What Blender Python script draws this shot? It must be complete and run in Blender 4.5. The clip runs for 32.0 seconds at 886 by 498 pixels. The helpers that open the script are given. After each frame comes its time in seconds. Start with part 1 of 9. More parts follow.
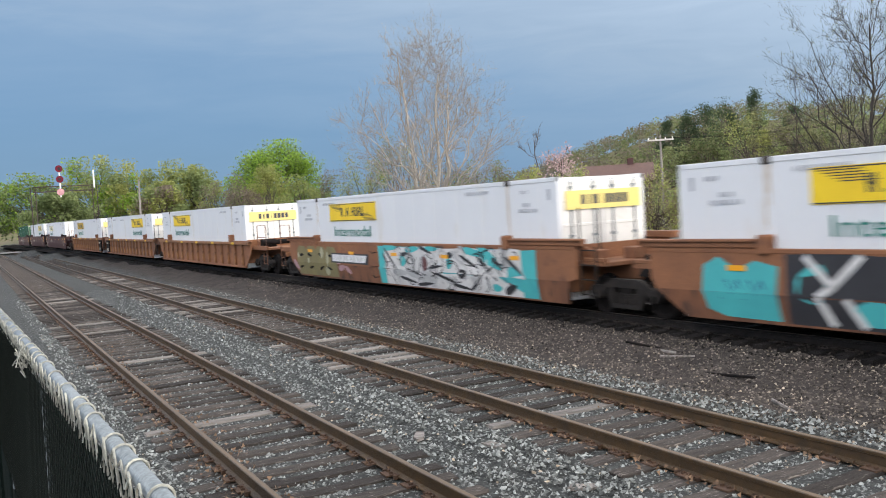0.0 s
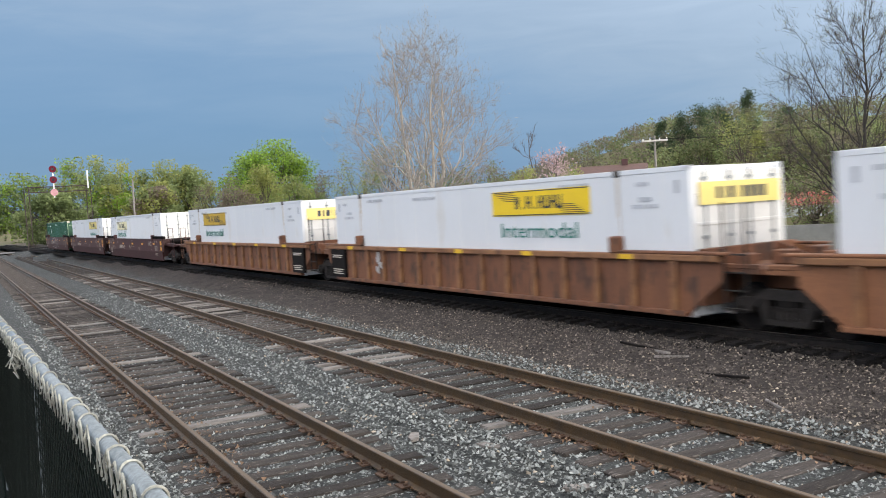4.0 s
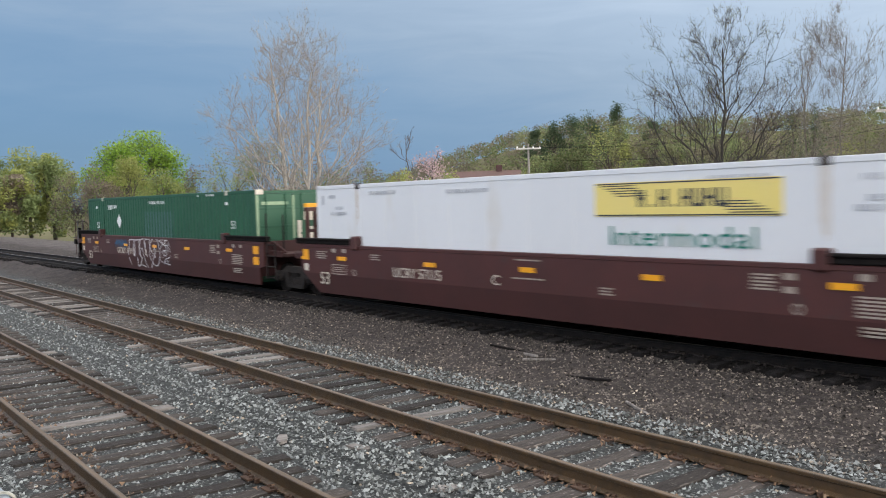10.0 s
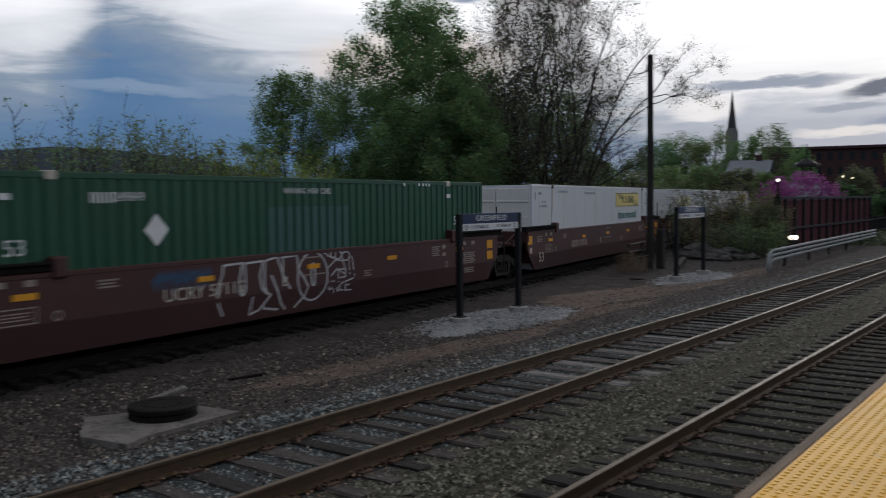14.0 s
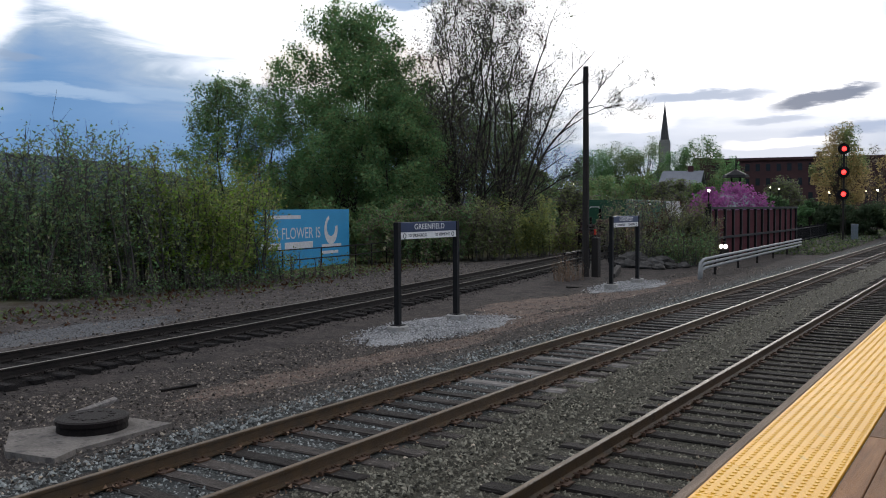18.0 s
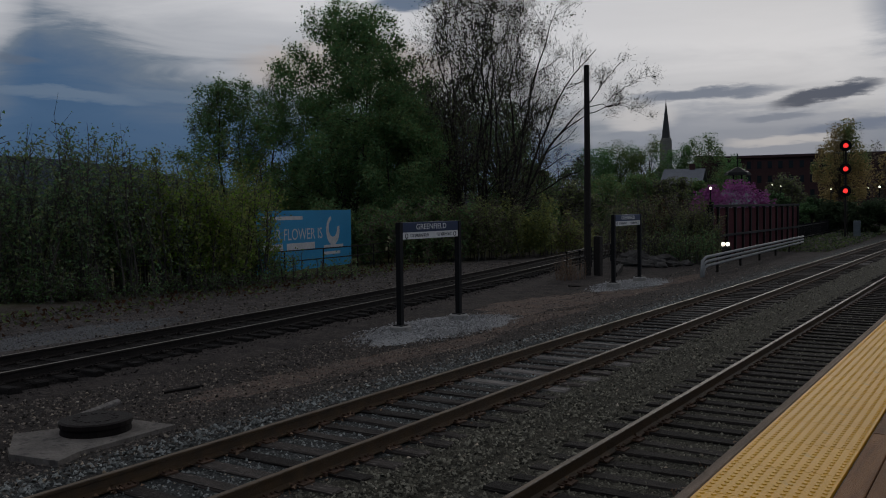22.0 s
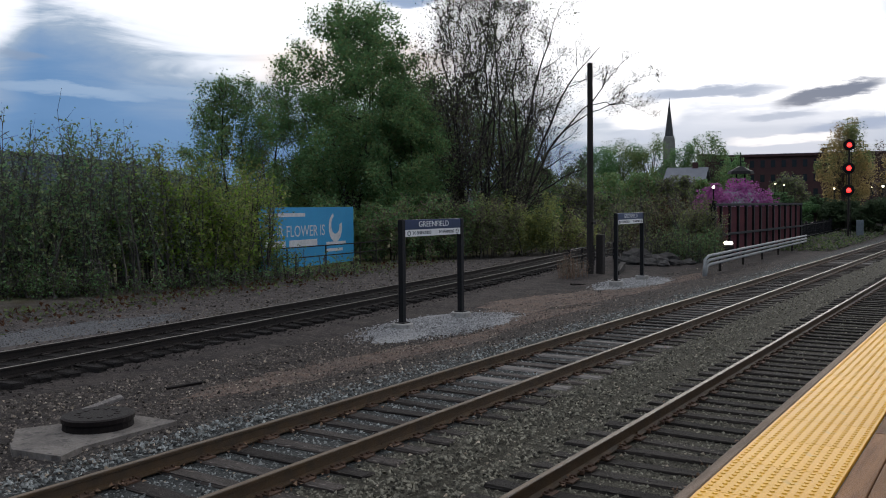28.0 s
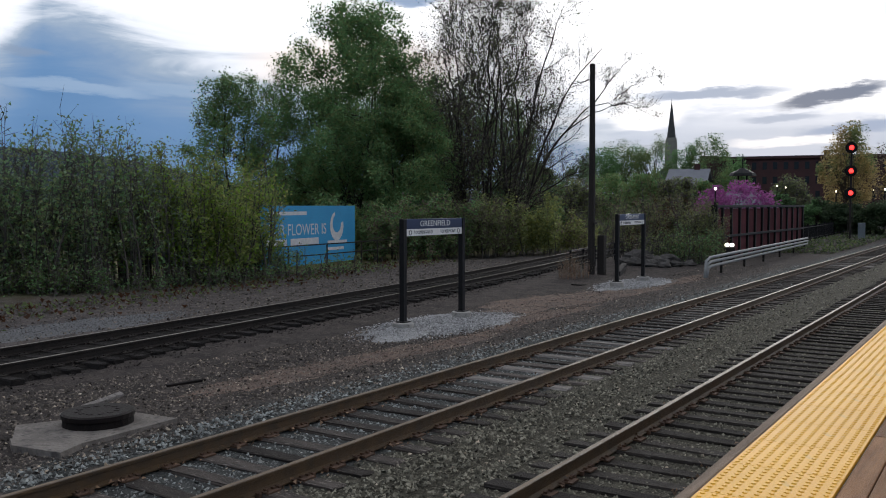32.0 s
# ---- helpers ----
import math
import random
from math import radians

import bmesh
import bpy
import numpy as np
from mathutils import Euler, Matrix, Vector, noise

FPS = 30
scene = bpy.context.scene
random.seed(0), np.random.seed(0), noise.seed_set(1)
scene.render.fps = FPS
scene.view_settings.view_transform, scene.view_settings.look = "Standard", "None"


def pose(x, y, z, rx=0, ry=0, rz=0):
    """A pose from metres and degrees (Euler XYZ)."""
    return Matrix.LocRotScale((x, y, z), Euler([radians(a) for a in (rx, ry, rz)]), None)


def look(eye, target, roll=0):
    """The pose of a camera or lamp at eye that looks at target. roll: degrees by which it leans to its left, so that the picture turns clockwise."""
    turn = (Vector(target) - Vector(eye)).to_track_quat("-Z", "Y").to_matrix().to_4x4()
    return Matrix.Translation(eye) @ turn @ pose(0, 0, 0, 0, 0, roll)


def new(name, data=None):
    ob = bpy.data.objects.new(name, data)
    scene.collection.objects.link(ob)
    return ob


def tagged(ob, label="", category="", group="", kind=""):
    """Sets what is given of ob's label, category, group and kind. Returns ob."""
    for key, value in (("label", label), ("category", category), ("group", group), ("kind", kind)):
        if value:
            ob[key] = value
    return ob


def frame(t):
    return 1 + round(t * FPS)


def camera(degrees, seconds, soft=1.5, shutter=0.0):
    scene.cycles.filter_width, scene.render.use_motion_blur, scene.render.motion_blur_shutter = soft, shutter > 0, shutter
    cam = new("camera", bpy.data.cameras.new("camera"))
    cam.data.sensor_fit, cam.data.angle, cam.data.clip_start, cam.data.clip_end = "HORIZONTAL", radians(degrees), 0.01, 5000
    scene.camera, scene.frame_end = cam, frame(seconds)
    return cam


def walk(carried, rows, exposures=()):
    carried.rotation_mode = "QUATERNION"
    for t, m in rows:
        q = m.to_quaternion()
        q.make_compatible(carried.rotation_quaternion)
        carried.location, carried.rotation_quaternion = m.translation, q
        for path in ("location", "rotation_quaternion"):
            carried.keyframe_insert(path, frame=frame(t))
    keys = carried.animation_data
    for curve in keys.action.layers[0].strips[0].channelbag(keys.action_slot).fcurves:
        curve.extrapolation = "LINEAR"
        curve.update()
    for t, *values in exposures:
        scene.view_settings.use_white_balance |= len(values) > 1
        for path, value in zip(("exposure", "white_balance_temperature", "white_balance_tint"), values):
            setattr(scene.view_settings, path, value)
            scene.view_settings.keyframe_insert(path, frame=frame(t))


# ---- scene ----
# A station platform beside three tracks: a double-stack freight train passes on the far curve while the camera swings round.
# x runs along the near tracks, y across them away from the platform, z = 0 on the nearest rail's head.
import itertools
EYE = Vector((0.0, 0.0, 2.724))
cam = camera(53.72, 32.0, soft=1.0, shutter=0.5)


def aim(yaw, tilt, roll):
    """Camera pose from degrees: yaw from +y towards +x, tilt up, roll."""
    a, b = radians(yaw), radians(tilt)
    return look(EYE, EYE + Vector((math.sin(a) * math.cos(b), math.cos(a) * math.cos(b), math.sin(b))), roll)


walk(cam, [
    (0, aim(-61.59, -2.65, -3.58)), (0.5, aim(-61.51, -2.65, -3.56)), (1, aim(-61.49, -2.65, -3.48)), (1.5, aim(-61.49, -2.67, -3.52)),
    (2, aim(-61.44, -2.66, -3.57)), (2.5, aim(-61.37, -2.64, -3.59)), (4.5, aim(-61.15, -2.65, -3.48)), (5, aim(-60.82, -2.68, -3.25)),
    (5.5, aim(-59.80, -2.64, -2.95)), (6, aim(-59.59, -2.66, -2.78)), (6.5, aim(-59.38, -2.61, -2.74)), (7, aim(-59.15, -2.61, -2.52)),
    (7.5, aim(-57.45, -2.70, -2.32)), (8, aim(-56.67, -2.71, -2.33)), (8.5, aim(-56.17, -2.70, -2.38)), (9, aim(-54.29, -2.81, -2.07)),
    (9.5, aim(-53.91, -2.92, -1.67)), (10, aim(-53.03, -2.91, -1.68)), (10.5, aim(-52.31, -2.89, -1.60)), (11, aim(-44.08, -3.21, -2.31)),
    (11.5, aim(-36.47, -3.58, -3.01)), (12, aim(-32.08, -3.70, -3.58)), (12.5, aim(-17.77, -4.38, -2.45)), (12.7, aim(-6.25, -4.45, -2.02)),
    (13, aim(7.39, -3.68, -0.94)), (13.1, aim(12.05, -3.62, -1.77)), (13.2, aim(17.40, -3.25, -1.30)), (13.3, aim(23.71, -3.12, -1.11)),
    (13.4, aim(30.24, -3.09, -1.12)), (13.5, aim(36.66, -3.14, -0.62)), (13.7, aim(46.93, -3.15, -0.60)), (14, aim(52.85, -3.16, -0.57)),
    (14.5, aim(55.43, -3.23, -0.70)), (15, aim(55.40, -3.03, -0.73)), (15.5, aim(56.02, -2.90, -0.66)), (17.5, aim(56.86, -2.62, -0.27)),
    (18, aim(56.91, -2.64, -0.29)), (18.5, aim(56.88, -2.65, -0.42)), (19, aim(56.86, -2.65, -0.56)), (19.5, aim(56.84, -2.65, -0.70)),
    (20, aim(56.83, -2.65, -0.69)), (20.5, aim(56.83, -2.65, -0.69)), (21, aim(56.83, -2.65, -0.69)), (21.5, aim(56.79, -2.65, -0.69)),
    (22, aim(56.78, -2.65, -0.72)), (22.5, aim(56.78, -2.70, -0.71)), (23, aim(56.78, -2.71, -0.67)), (23.5, aim(56.78, -2.70, -0.69)),
    (24, aim(56.79, -2.70, -0.70)), (24.5, aim(56.78, -2.72, -0.76)), (25, aim(56.78, -2.76, -0.73)), (25.5, aim(56.73, -2.81, -0.67)),
    (27.5, aim(56.67, -2.81, -0.45)), (28, aim(56.62, -2.81, -0.46)), (28.5, aim(56.59, -2.86, -0.31)), (29, aim(56.66, -2.86, -0.22)),
    (29.5, aim(56.65, -2.86, -0.15)), (30, aim(56.64, -2.89, -0.06)), (30.5, aim(56.60, -2.89, 0.02)), (31, aim(56.58, -2.86, 0.03)),
    (31.5, aim(56.54, -2.84, -0.03)), (32, aim(56.54, -2.84, -0.01)),
], exposures=[(0, 0.0, 6650, 10), (7, -0.06, 6650, 10), (10.5, -0.1, 6650, 10), (11.5, -0.1, 6650, 10), (12.5, -0.22, 6650, 10), (12.7, -0.5, 6650, 10), (13, -1.15, 6650, 10), (13.5, -1.75, 6500, 10), (14, -2.08, 6250, 10), (15.5, -1.65, 6250, 10), (17.5, -1.3, 6250, 10), (18.2, -1.3, 6250, 10), (19, -1.5, 6250, 10), (20, -1.6, 6250, 10), (21, -1.62, 6250, 10), (21.6, -2.6, 6250, 10), (22.0, -2.9, 6250, 10), (22.4, -1.3, 6250, 10), (25.5, -1.47, 6250, 10), (32, -1.52, 6250, 10)])

# ---- light: a storm cloud to one side, bright evening cloud to the other ----
world = bpy.data.worlds.new("evening_sky")
scene.world = world
world.use_nodes = True


def build_sky():
    """A dark cloud deck to one side, lifting along a slanting front to bright thin cloud on the other, with streaks along the front."""
    nt = world.node_tree
    nt.nodes.clear()
    N, L = nt.nodes.new, nt.links.new
    out, bg = N("ShaderNodeOutputWorld"), N("ShaderNodeBackground")
    sep = N("ShaderNodeSeparateXYZ")
    tc = N("ShaderNodeTexCoord")
    L(tc.outputs["Generated"], sep.inputs[0])

    def calc(op, a, b=None, c=None):
        n = N("ShaderNodeMath")
        n.operation = op
        for i, v in enumerate((a, b, c)):
            if v is not None:
                if isinstance(v, (int, float)):
                    n.inputs[i].default_value = v
                else:
                    L(v, n.inputs[i])
        return n.outputs["Value"]

    sky = N("ShaderNodeTexSky")
    sky.sky_type, sky.sun_disc, sky.sun_elevation, sky.sun_rotation = "NISHITA", False, radians(14), radians(78)
    az = calc("ARCTAN2", sep.outputs["X"], sep.outputs["Y"])
    el = calc("MULTIPLY", calc("ARCSINE", sep.outputs["Z"]), 57.296)
    towards = calc("COSINE", calc("SUBTRACT", az, radians(80)))
    # height of the cloud's edge, in degrees, from the dark side to the bright one
    edge = N("ShaderNodeValToRGB")
    L(calc("MULTIPLY_ADD", towards, 0.5, 0.5), edge.inputs["Fac"])
    steps_ = ((-1.0, 40), (-0.5, 31), (-0.17, 25), (0.02, 20), (0.4, 9.6), (0.62, 7.6), (0.645, 8.8), (0.67, 11.4), (0.70, 10.6), (0.74, 9.0), (0.79, 8.0), (0.86, 7.4), (0.95, 5.1), (1.0, 4.4))
    els = edge.color_ramp.elements
    for k, (p, h) in enumerate(steps_):
        e = els[0] if k == 0 else els[-1] if k == len(steps_) - 1 else els.new((p + 1) / 2)
        e.position, e.color = (p + 1) / 2, (h / 40, h / 40, h / 40, 1)
    front = calc("MULTIPLY", edge.outputs["Color"], 40.0)
    # streaks: noise far wider than high
    co = N("ShaderNodeCombineXYZ")
    L(calc("MULTIPLY", az, 2.4), co.inputs["X"])
    L(calc("MULTIPLY", el, 0.24), co.inputs["Y"])
    L(calc("MULTIPLY", towards, 0.6), co.inputs["Z"])
    noi, big = N("ShaderNodeTexNoise"), N("ShaderNodeTexNoise")
    for n, q, d in ((noi, 2.4, 8), (big, 0.55, 4)):
        n.inputs["Scale"].default_value, n.inputs["Detail"].default_value, n.inputs["Roughness"].default_value = q, d, 0.6
        n.inputs["Distortion"].default_value = 0.6
        L(co.outputs["Vector"], n.inputs["Vector"])
    ragged = calc("SUBTRACT", noi.outputs["Fac"], 0.5)
    swing = calc("ADD", calc("MULTIPLY", ragged, 5.5), calc("MULTIPLY", calc("SUBTRACT", big.outputs["Fac"], 0.5), 3.0))
    lift = calc("ADD", calc("SUBTRACT", el, front), swing)
    ramp = N("ShaderNodeValToRGB")
    els = ramp.color_ramp.elements
    table = ((-40, (.125, .265, .46)), (-33, (.15, .295, .51)), (-28, (.215, .355, .56)), (-24, (.33, .455, .63)), (-20, (.44, .57, .75)), (-16, (.57, .70, .88)), (-11, (.42, .66, 1.02)), (-6, (.30, .64, 1.22)), (-3.2, (.40, .76, 1.36)), (-1.4, (.66, .96, 1.44)), (-.3, (1.05, 1.28, 1.6)), (.9, (2.6, 2.65, 2.8)), (5, (4.4, 4.3, 4.3)), (25, (2.0, 2.02, 2.1)), (60, (.85, .91, 1.0)), (90, (.8, .87, .97)))
    els[0].position, els[0].color = 0.0, (*table[0][1], 1)
    els[1].position, els[1].color = 1.0, (*table[-1][1], 1)
    for p, c in table[1:-1]:
        e = els.new((p + 40) / 130)
        e.color = (*c, 1)
    L(calc("MULTIPLY", calc("ADD", lift, 40.0), 1 / 130), ramp.inputs["Fac"])
    col = ramp.outputs["Color"]
    # single clouds: bearing, height, half length, half depth in degrees, slope, colour, strength, softness
    deg = calc("MULTIPLY", az, 57.296)
    cw = N("ShaderNodeCombineXYZ")
    L(calc("MULTIPLY", deg, .22), cw.inputs["X"])
    L(calc("MULTIPLY", el, 1.1), cw.inputs["Y"])
    fine = N("ShaderNodeTexNoise")
    fine.inputs["Scale"].default_value, fine.inputs["Detail"].default_value, fine.inputs["Roughness"].default_value = 1.4, 8, .62
    L(cw.outputs["Vector"], fine.inputs["Vector"])
    wisps = calc("SUBTRACT", fine.outputs["Fac"], 0.5)
    for a0, e0, w, h, slope, c, full, soft in (
            (1.0, 5.0, 27.0, 10.0, 0.0, (.98, 1.12, 1.3), .8, 1.0),
            (51.0, 9.0, 8.0, 2.2, 0.0, (3.3, 2.6, 2.1), .6, 1.0),
            (75.5, 4.2, 10.5, 2.3, 0.0, (1.45, 1.65, 2.05), .75, .9),
            (69.5, 5.6, 2.6, .9, 0.0, (3.4, 3.3, 3.3), .9, 1.0),
            (78.0, 3.9, 4.0, .35, .03, (3.0, 2.9, 2.9), .8, 1.0),
            (81.5, 2.4, 6.0, .6, 0.0, (2.7, 2.2, 2.0), .8, 1.0),
            (73.4, 6.9, 5.6, .42, .02, (.6, .85, 1.3), .9, 1.0),
            (80.4, 6.5, 3.4, .55, .16, (.16, .34, .68), 1.0, .8),
            (81.8, 4.6, 3.8, .5, .08, (.6, .9, 1.45), .9, 1.0),
            (77.6, 5.3, 2.6, .32, .05, (.8, 1.05, 1.5), .8, 1.0),
            (87.5, 11.5, 5.6, 5.0, 0.0, (.7, 1.0, 1.5), .9, 1.0),
            (54.6, 13.2, 2.6, .7, .06, (.5, .8, 1.3), .9, .9),
            (34.0, 7.1, 5.0, .45, -.06, (1.15, 1.45, 1.85), .55, 1.0),
            (39.5, 7.2, 3.4, .45, -.1, (1.1, 1.4, 1.8), .45, 1.0),
            (31.2, 9.0, 1.6, .35, -.1, (.7, .9, 1.25), .7, 1.0)):
        dx = calc("SUBTRACT", deg, a0)
        u = calc("DIVIDE", dx, w)
        v = calc("DIVIDE", calc("ADD", calc("SUBTRACT", calc("SUBTRACT", el, e0), calc("MULTIPLY", dx, slope)), calc("MULTIPLY", wisps, 1.1 * h + .8)), h)
        d2 = calc("ADD", calc("MULTIPLY", u, u), calc("MULTIPLY", v, v))
        mr = N("ShaderNodeMapRange")
        mr.interpolation_type = "SMOOTHSTEP"
        for key, val in (("From Min", 1.15), ("From Max", 1.15 - soft), ("To Min", 0.0), ("To Max", full)):
            mr.inputs[key].default_value = val
        L(d2, mr.inputs["Value"])
        mx = N("ShaderNodeMixRGB")
        mx.inputs["Color2"].default_value = (*c, 1)
        L(mr.outputs["Result"], mx.inputs["Fac"])
        L(col, mx.inputs["Color1"])
        col = mx.outputs["Color"]
    mix = N("ShaderNodeMixRGB")
    mix.blend_type = "ADD"
    mix.inputs["Fac"].default_value = 0.012
    L(col, mix.inputs["Color1"])
    L(sky.outputs["Color"], mix.inputs["Color2"])
    L(mix.outputs["Color"], bg.inputs["Color"])
    bg.inputs["Strength"].default_value = 1.0
    L(bg.outputs["Background"], out.inputs["Surface"])


build_sky()
sun = new("sun", bpy.data.lights.new("sun", "SUN"))
sun.data.energy, sun.data.angle, sun.data.color = 2.3, radians(20), (1.0, 0.95, 0.88)
sun.matrix_world = look((60, 14, 17), (0, 0, 0))


# ---- materials ----
def mat(name, c1, c2=None, scale=6.0, rough=0.75, metal=0.0, bump=0.25, fine=60.0, rand=0.0, stretch=(1, 1, 1), glow=0.0, c3=None, spots=0.62, island=0.0, sheen=0.5, world_space=False, grain=0.2):
    """A procedural surface: two colours mixed by broad noise, spots of a third, fine grain in colour and relief, and a change from piece to piece."""
    m = bpy.data.materials.new(name)
    m.use_nodes = True
    nt = m.node_tree
    N, L = nt.nodes.new, nt.links.new
    bs = nt.nodes["Principled BSDF"]
    c2 = c2 or tuple(v * 0.75 for v in c1)
    tc = N("ShaderNodeTexCoord")
    mp = N("ShaderNodeMapping")
    mp.inputs["Scale"].default_value = stretch
    src = tc.outputs["Object"]
    if world_space:
        src = N("ShaderNodeNewGeometry").outputs["Position"]
    L(src, mp.inputs["Vector"])
    n1, n2 = N("ShaderNodeTexNoise"), N("ShaderNodeTexNoise")
    for n, s, d in ((n1, scale, 6), (n2, fine, 4)):
        n.inputs["Scale"].default_value, n.inputs["Detail"].default_value = s, d
        n.inputs["Roughness"].default_value = 0.62
        L(mp.outputs["Vector"], n.inputs["Vector"])
    ramp = N("ShaderNodeMapRange")
    ramp.inputs["From Min"].default_value, ramp.inputs["From Max"].default_value = 0.33, 0.67
    L(n1.outputs["Fac"], ramp.inputs["Value"])
    mx = N("ShaderNodeMixRGB")
    mx.inputs["Color1"].default_value, mx.inputs["Color2"].default_value = (*c1, 1), (*c2, 1)
    L(ramp.outputs["Result"], mx.inputs["Fac"])
    col = mx.outputs["Color"]
    if c3:
        n3 = N("ShaderNodeTexNoise")
        n3.inputs["Scale"].default_value, n3.inputs["Detail"].default_value = scale * 2.7, 8
        L(mp.outputs["Vector"], n3.inputs["Vector"])
        r3 = N("ShaderNodeMapRange")
        r3.inputs["From Min"].default_value, r3.inputs["From Max"].default_value = spots - 0.05, spots + 0.05
        L(n3.outputs["Fac"], r3.inputs["Value"])
        m3 = N("ShaderNodeMixRGB")
        m3.inputs["Color2"].default_value = (*c3, 1)
        L(r3.outputs["Result"], m3.inputs["Fac"])
        L(col, m3.inputs["Color1"])
        col = m3.outputs["Color"]
    g = N("ShaderNodeMapRange")
    g.inputs["From Min"].default_value, g.inputs["From Max"].default_value = 0.3, 0.7
    g.inputs["To Min"].default_value, g.inputs["To Max"].default_value = 1 - grain, 1 + grain
    L(n2.outputs["Fac"], g.inputs["Value"])
    val = g.outputs["Result"]
    for amount, kind in ((rand, "ob"), (island, "isl")):
        if amount:
            r = N("ShaderNodeObjectInfo").outputs["Random"] if kind == "ob" else N("ShaderNodeNewGeometry").outputs["Random Per Island"]
            rr = N("ShaderNodeMapRange")
            rr.inputs["To Min"].default_value, rr.inputs["To Max"].default_value = 1 - amount, 1 + amount
            L(r, rr.inputs["Value"])
            mm = N("ShaderNodeMath")
            mm.operation = "MULTIPLY"
            L(val, mm.inputs[0])
            L(rr.outputs["Result"], mm.inputs[1])
            val = mm.outputs["Value"]
    vm = N("ShaderNodeVectorMath")
    vm.operation = "SCALE"
    L(col, vm.inputs[0])
    L(val, vm.inputs["Scale"])
    L(vm.outputs["Vector"], bs.inputs["Base Color"])
    bs.inputs["Roughness"].default_value, bs.inputs["Metallic"].default_value = rough, metal
    bs.inputs["Specular IOR Level"].default_value = sheen
    if bump:
        bp = N("ShaderNodeBump")
        bp.inputs["Strength"].default_value, bp.inputs["Distance"].default_value = bump, 0.02
        L(n2.outputs["Fac"], bp.inputs["Height"])
        L(bp.outputs["Normal"], bs.inputs["Normal"])
    if glow:
        bs.inputs["Emission Color"].default_value, bs.inputs["Emission Strength"].default_value = (*c1, 1), glow
    return m


M_RAIL_SIDE = mat("rusty_rail", (0.080, 0.045, 0.016), (0.042, 0.026, 0.013), 5, 0.5, 0.1, 0.4, 90)
M_RAIL_TOP = mat("worn_rail_head", (0.17, 0.122, 0.08), (0.11, 0.08, 0.054), 3, 0.6, 0.12, 0.05, 40, stretch=(0.3, 6, 1), sheen=0.22)
M_TIE = mat("weathered_tie", (0.07, 0.059, 0.053), (0.032, 0.028, 0.026), 3, 0.9, 0, 0.8, 30, rand=0.55, stretch=(6, 0.8, 6), c3=(0.17, 0.15, 0.135), spots=0.64, sheen=0.2)
M_TIE_PALE = mat("bleached_tie", (0.26, 0.24, 0.225), (0.11, 0.098, 0.09), 3, 0.9, 0, 0.7, 30, rand=0.3, stretch=(6, 0.8, 6), sheen=0.2)
M_PLATE = mat("rusty_tie_plate", (0.11, 0.06, 0.035), (0.06, 0.036, 0.026), 12, 0.85, 0.2, 0.4, 120)
M_STONE = mat("ballast_stone", (0.25, 0.263, 0.256), (0.10, 0.108, 0.105), 20, 0.9, 0, 0.3, 80, island=0.85, sheen=0.2)
M_STONE_BROWN = mat("dirty_stone", (0.165, 0.142, 0.122), (0.058, 0.05, 0.044), 20, 0.95, 0, 0.3, 80, island=0.9, sheen=0.15)
M_LEAF_DRY = mat("dead_leaf", (0.22, 0.135, 0.08), (0.12, 0.075, 0.046), 20, 0.8, 0, 0.1, 80, island=0.4)
M_CONCRETE = mat("pale_concrete", (0.36, 0.35, 0.33), (0.26, 0.25, 0.235), 4, 0.9, 0, 0.4, 50, c3=(0.15, 0.14, 0.13), spots=0.64)
M_GRAVEL = mat("crushed_grey_gravel", (0.35, 0.35, 0.355), (0.19, 0.19, 0.194), 18, 0.95, 0, 1.0, 50, c3=(0.34, 0.34, 0.34), spots=0.6, island=0.5, sheen=0.15)
M_BLACK = mat("black_paint", (0.012, 0.012, 0.014), (0.008, 0.008, 0.009), 10, 0.6, 0, 0.05, 60, grain=0.1, sheen=0.2)
M_NAVY = mat("navy_sign_face", (0.012, 0.026, 0.085), (0.010, 0.022, 0.07), 4, 0.4, 0, 0.02, 50, grain=0.04)
M_WHITE = mat("white_lettering", (0.78, 0.78, 0.77), (0.70, 0.70, 0.69), 6, 0.55, 0, 0.02, 50, grain=0.04)
M_DARKLET = mat("dark_lettering", (0.03, 0.035, 0.05), (0.025, 0.03, 0.04), 6, 0.6, 0, 0, 50, grain=0.05)
M_YELLOW = mat("yellow_tactile_tile", (0.80, 0.415, 0.022), (0.74, 0.37, 0.02), 1.5, 0.55, 0, 0.1, 60, c3=(0.62, 0.36, 0.06), spots=0.7, sheen=0.15, rand=0.05, grain=0.07)
M_BOARD = mat("brown_platform_board", (0.25, 0.12, 0.048), (0.15, 0.072, 0.031), 2, 0.7, 0, 0.4, 40, rand=0.25, stretch=(0.6, 8, 8), sheen=0.2)
M_GALV = mat("galvanised_pipe", (0.23, 0.26, 0.28), (0.16, 0.185, 0.20), 14, 0.5, 0.6, 0.1, 90)
M_WIRE = mat("pale_wire", (0.36, 0.36, 0.31), (0.20, 0.20, 0.18), 14, 0.5, 0.4, 0.1, 90)
M_SCREEN = mat("dark_green_privacy_slat", (0.0035, 0.0075, 0.006), (0.0025, 0.005, 0.004), 10, 0.9, 0, 0.1, 80, rand=0.3, sheen=0.04)
M_MESH = mat("green_coated_wire", (0.012, 0.018, 0.015), (0.008, 0.012, 0.010), 10, 0.5, 0, 0.05, 60, sheen=0.15)
M_WOODPOLE = mat("dark_creosoted_pole", (0.022, 0.018, 0.016), (0.015, 0.012, 0.011), 4, 0.9, 0, 0.5, 30, stretch=(5, 5, 0.5))
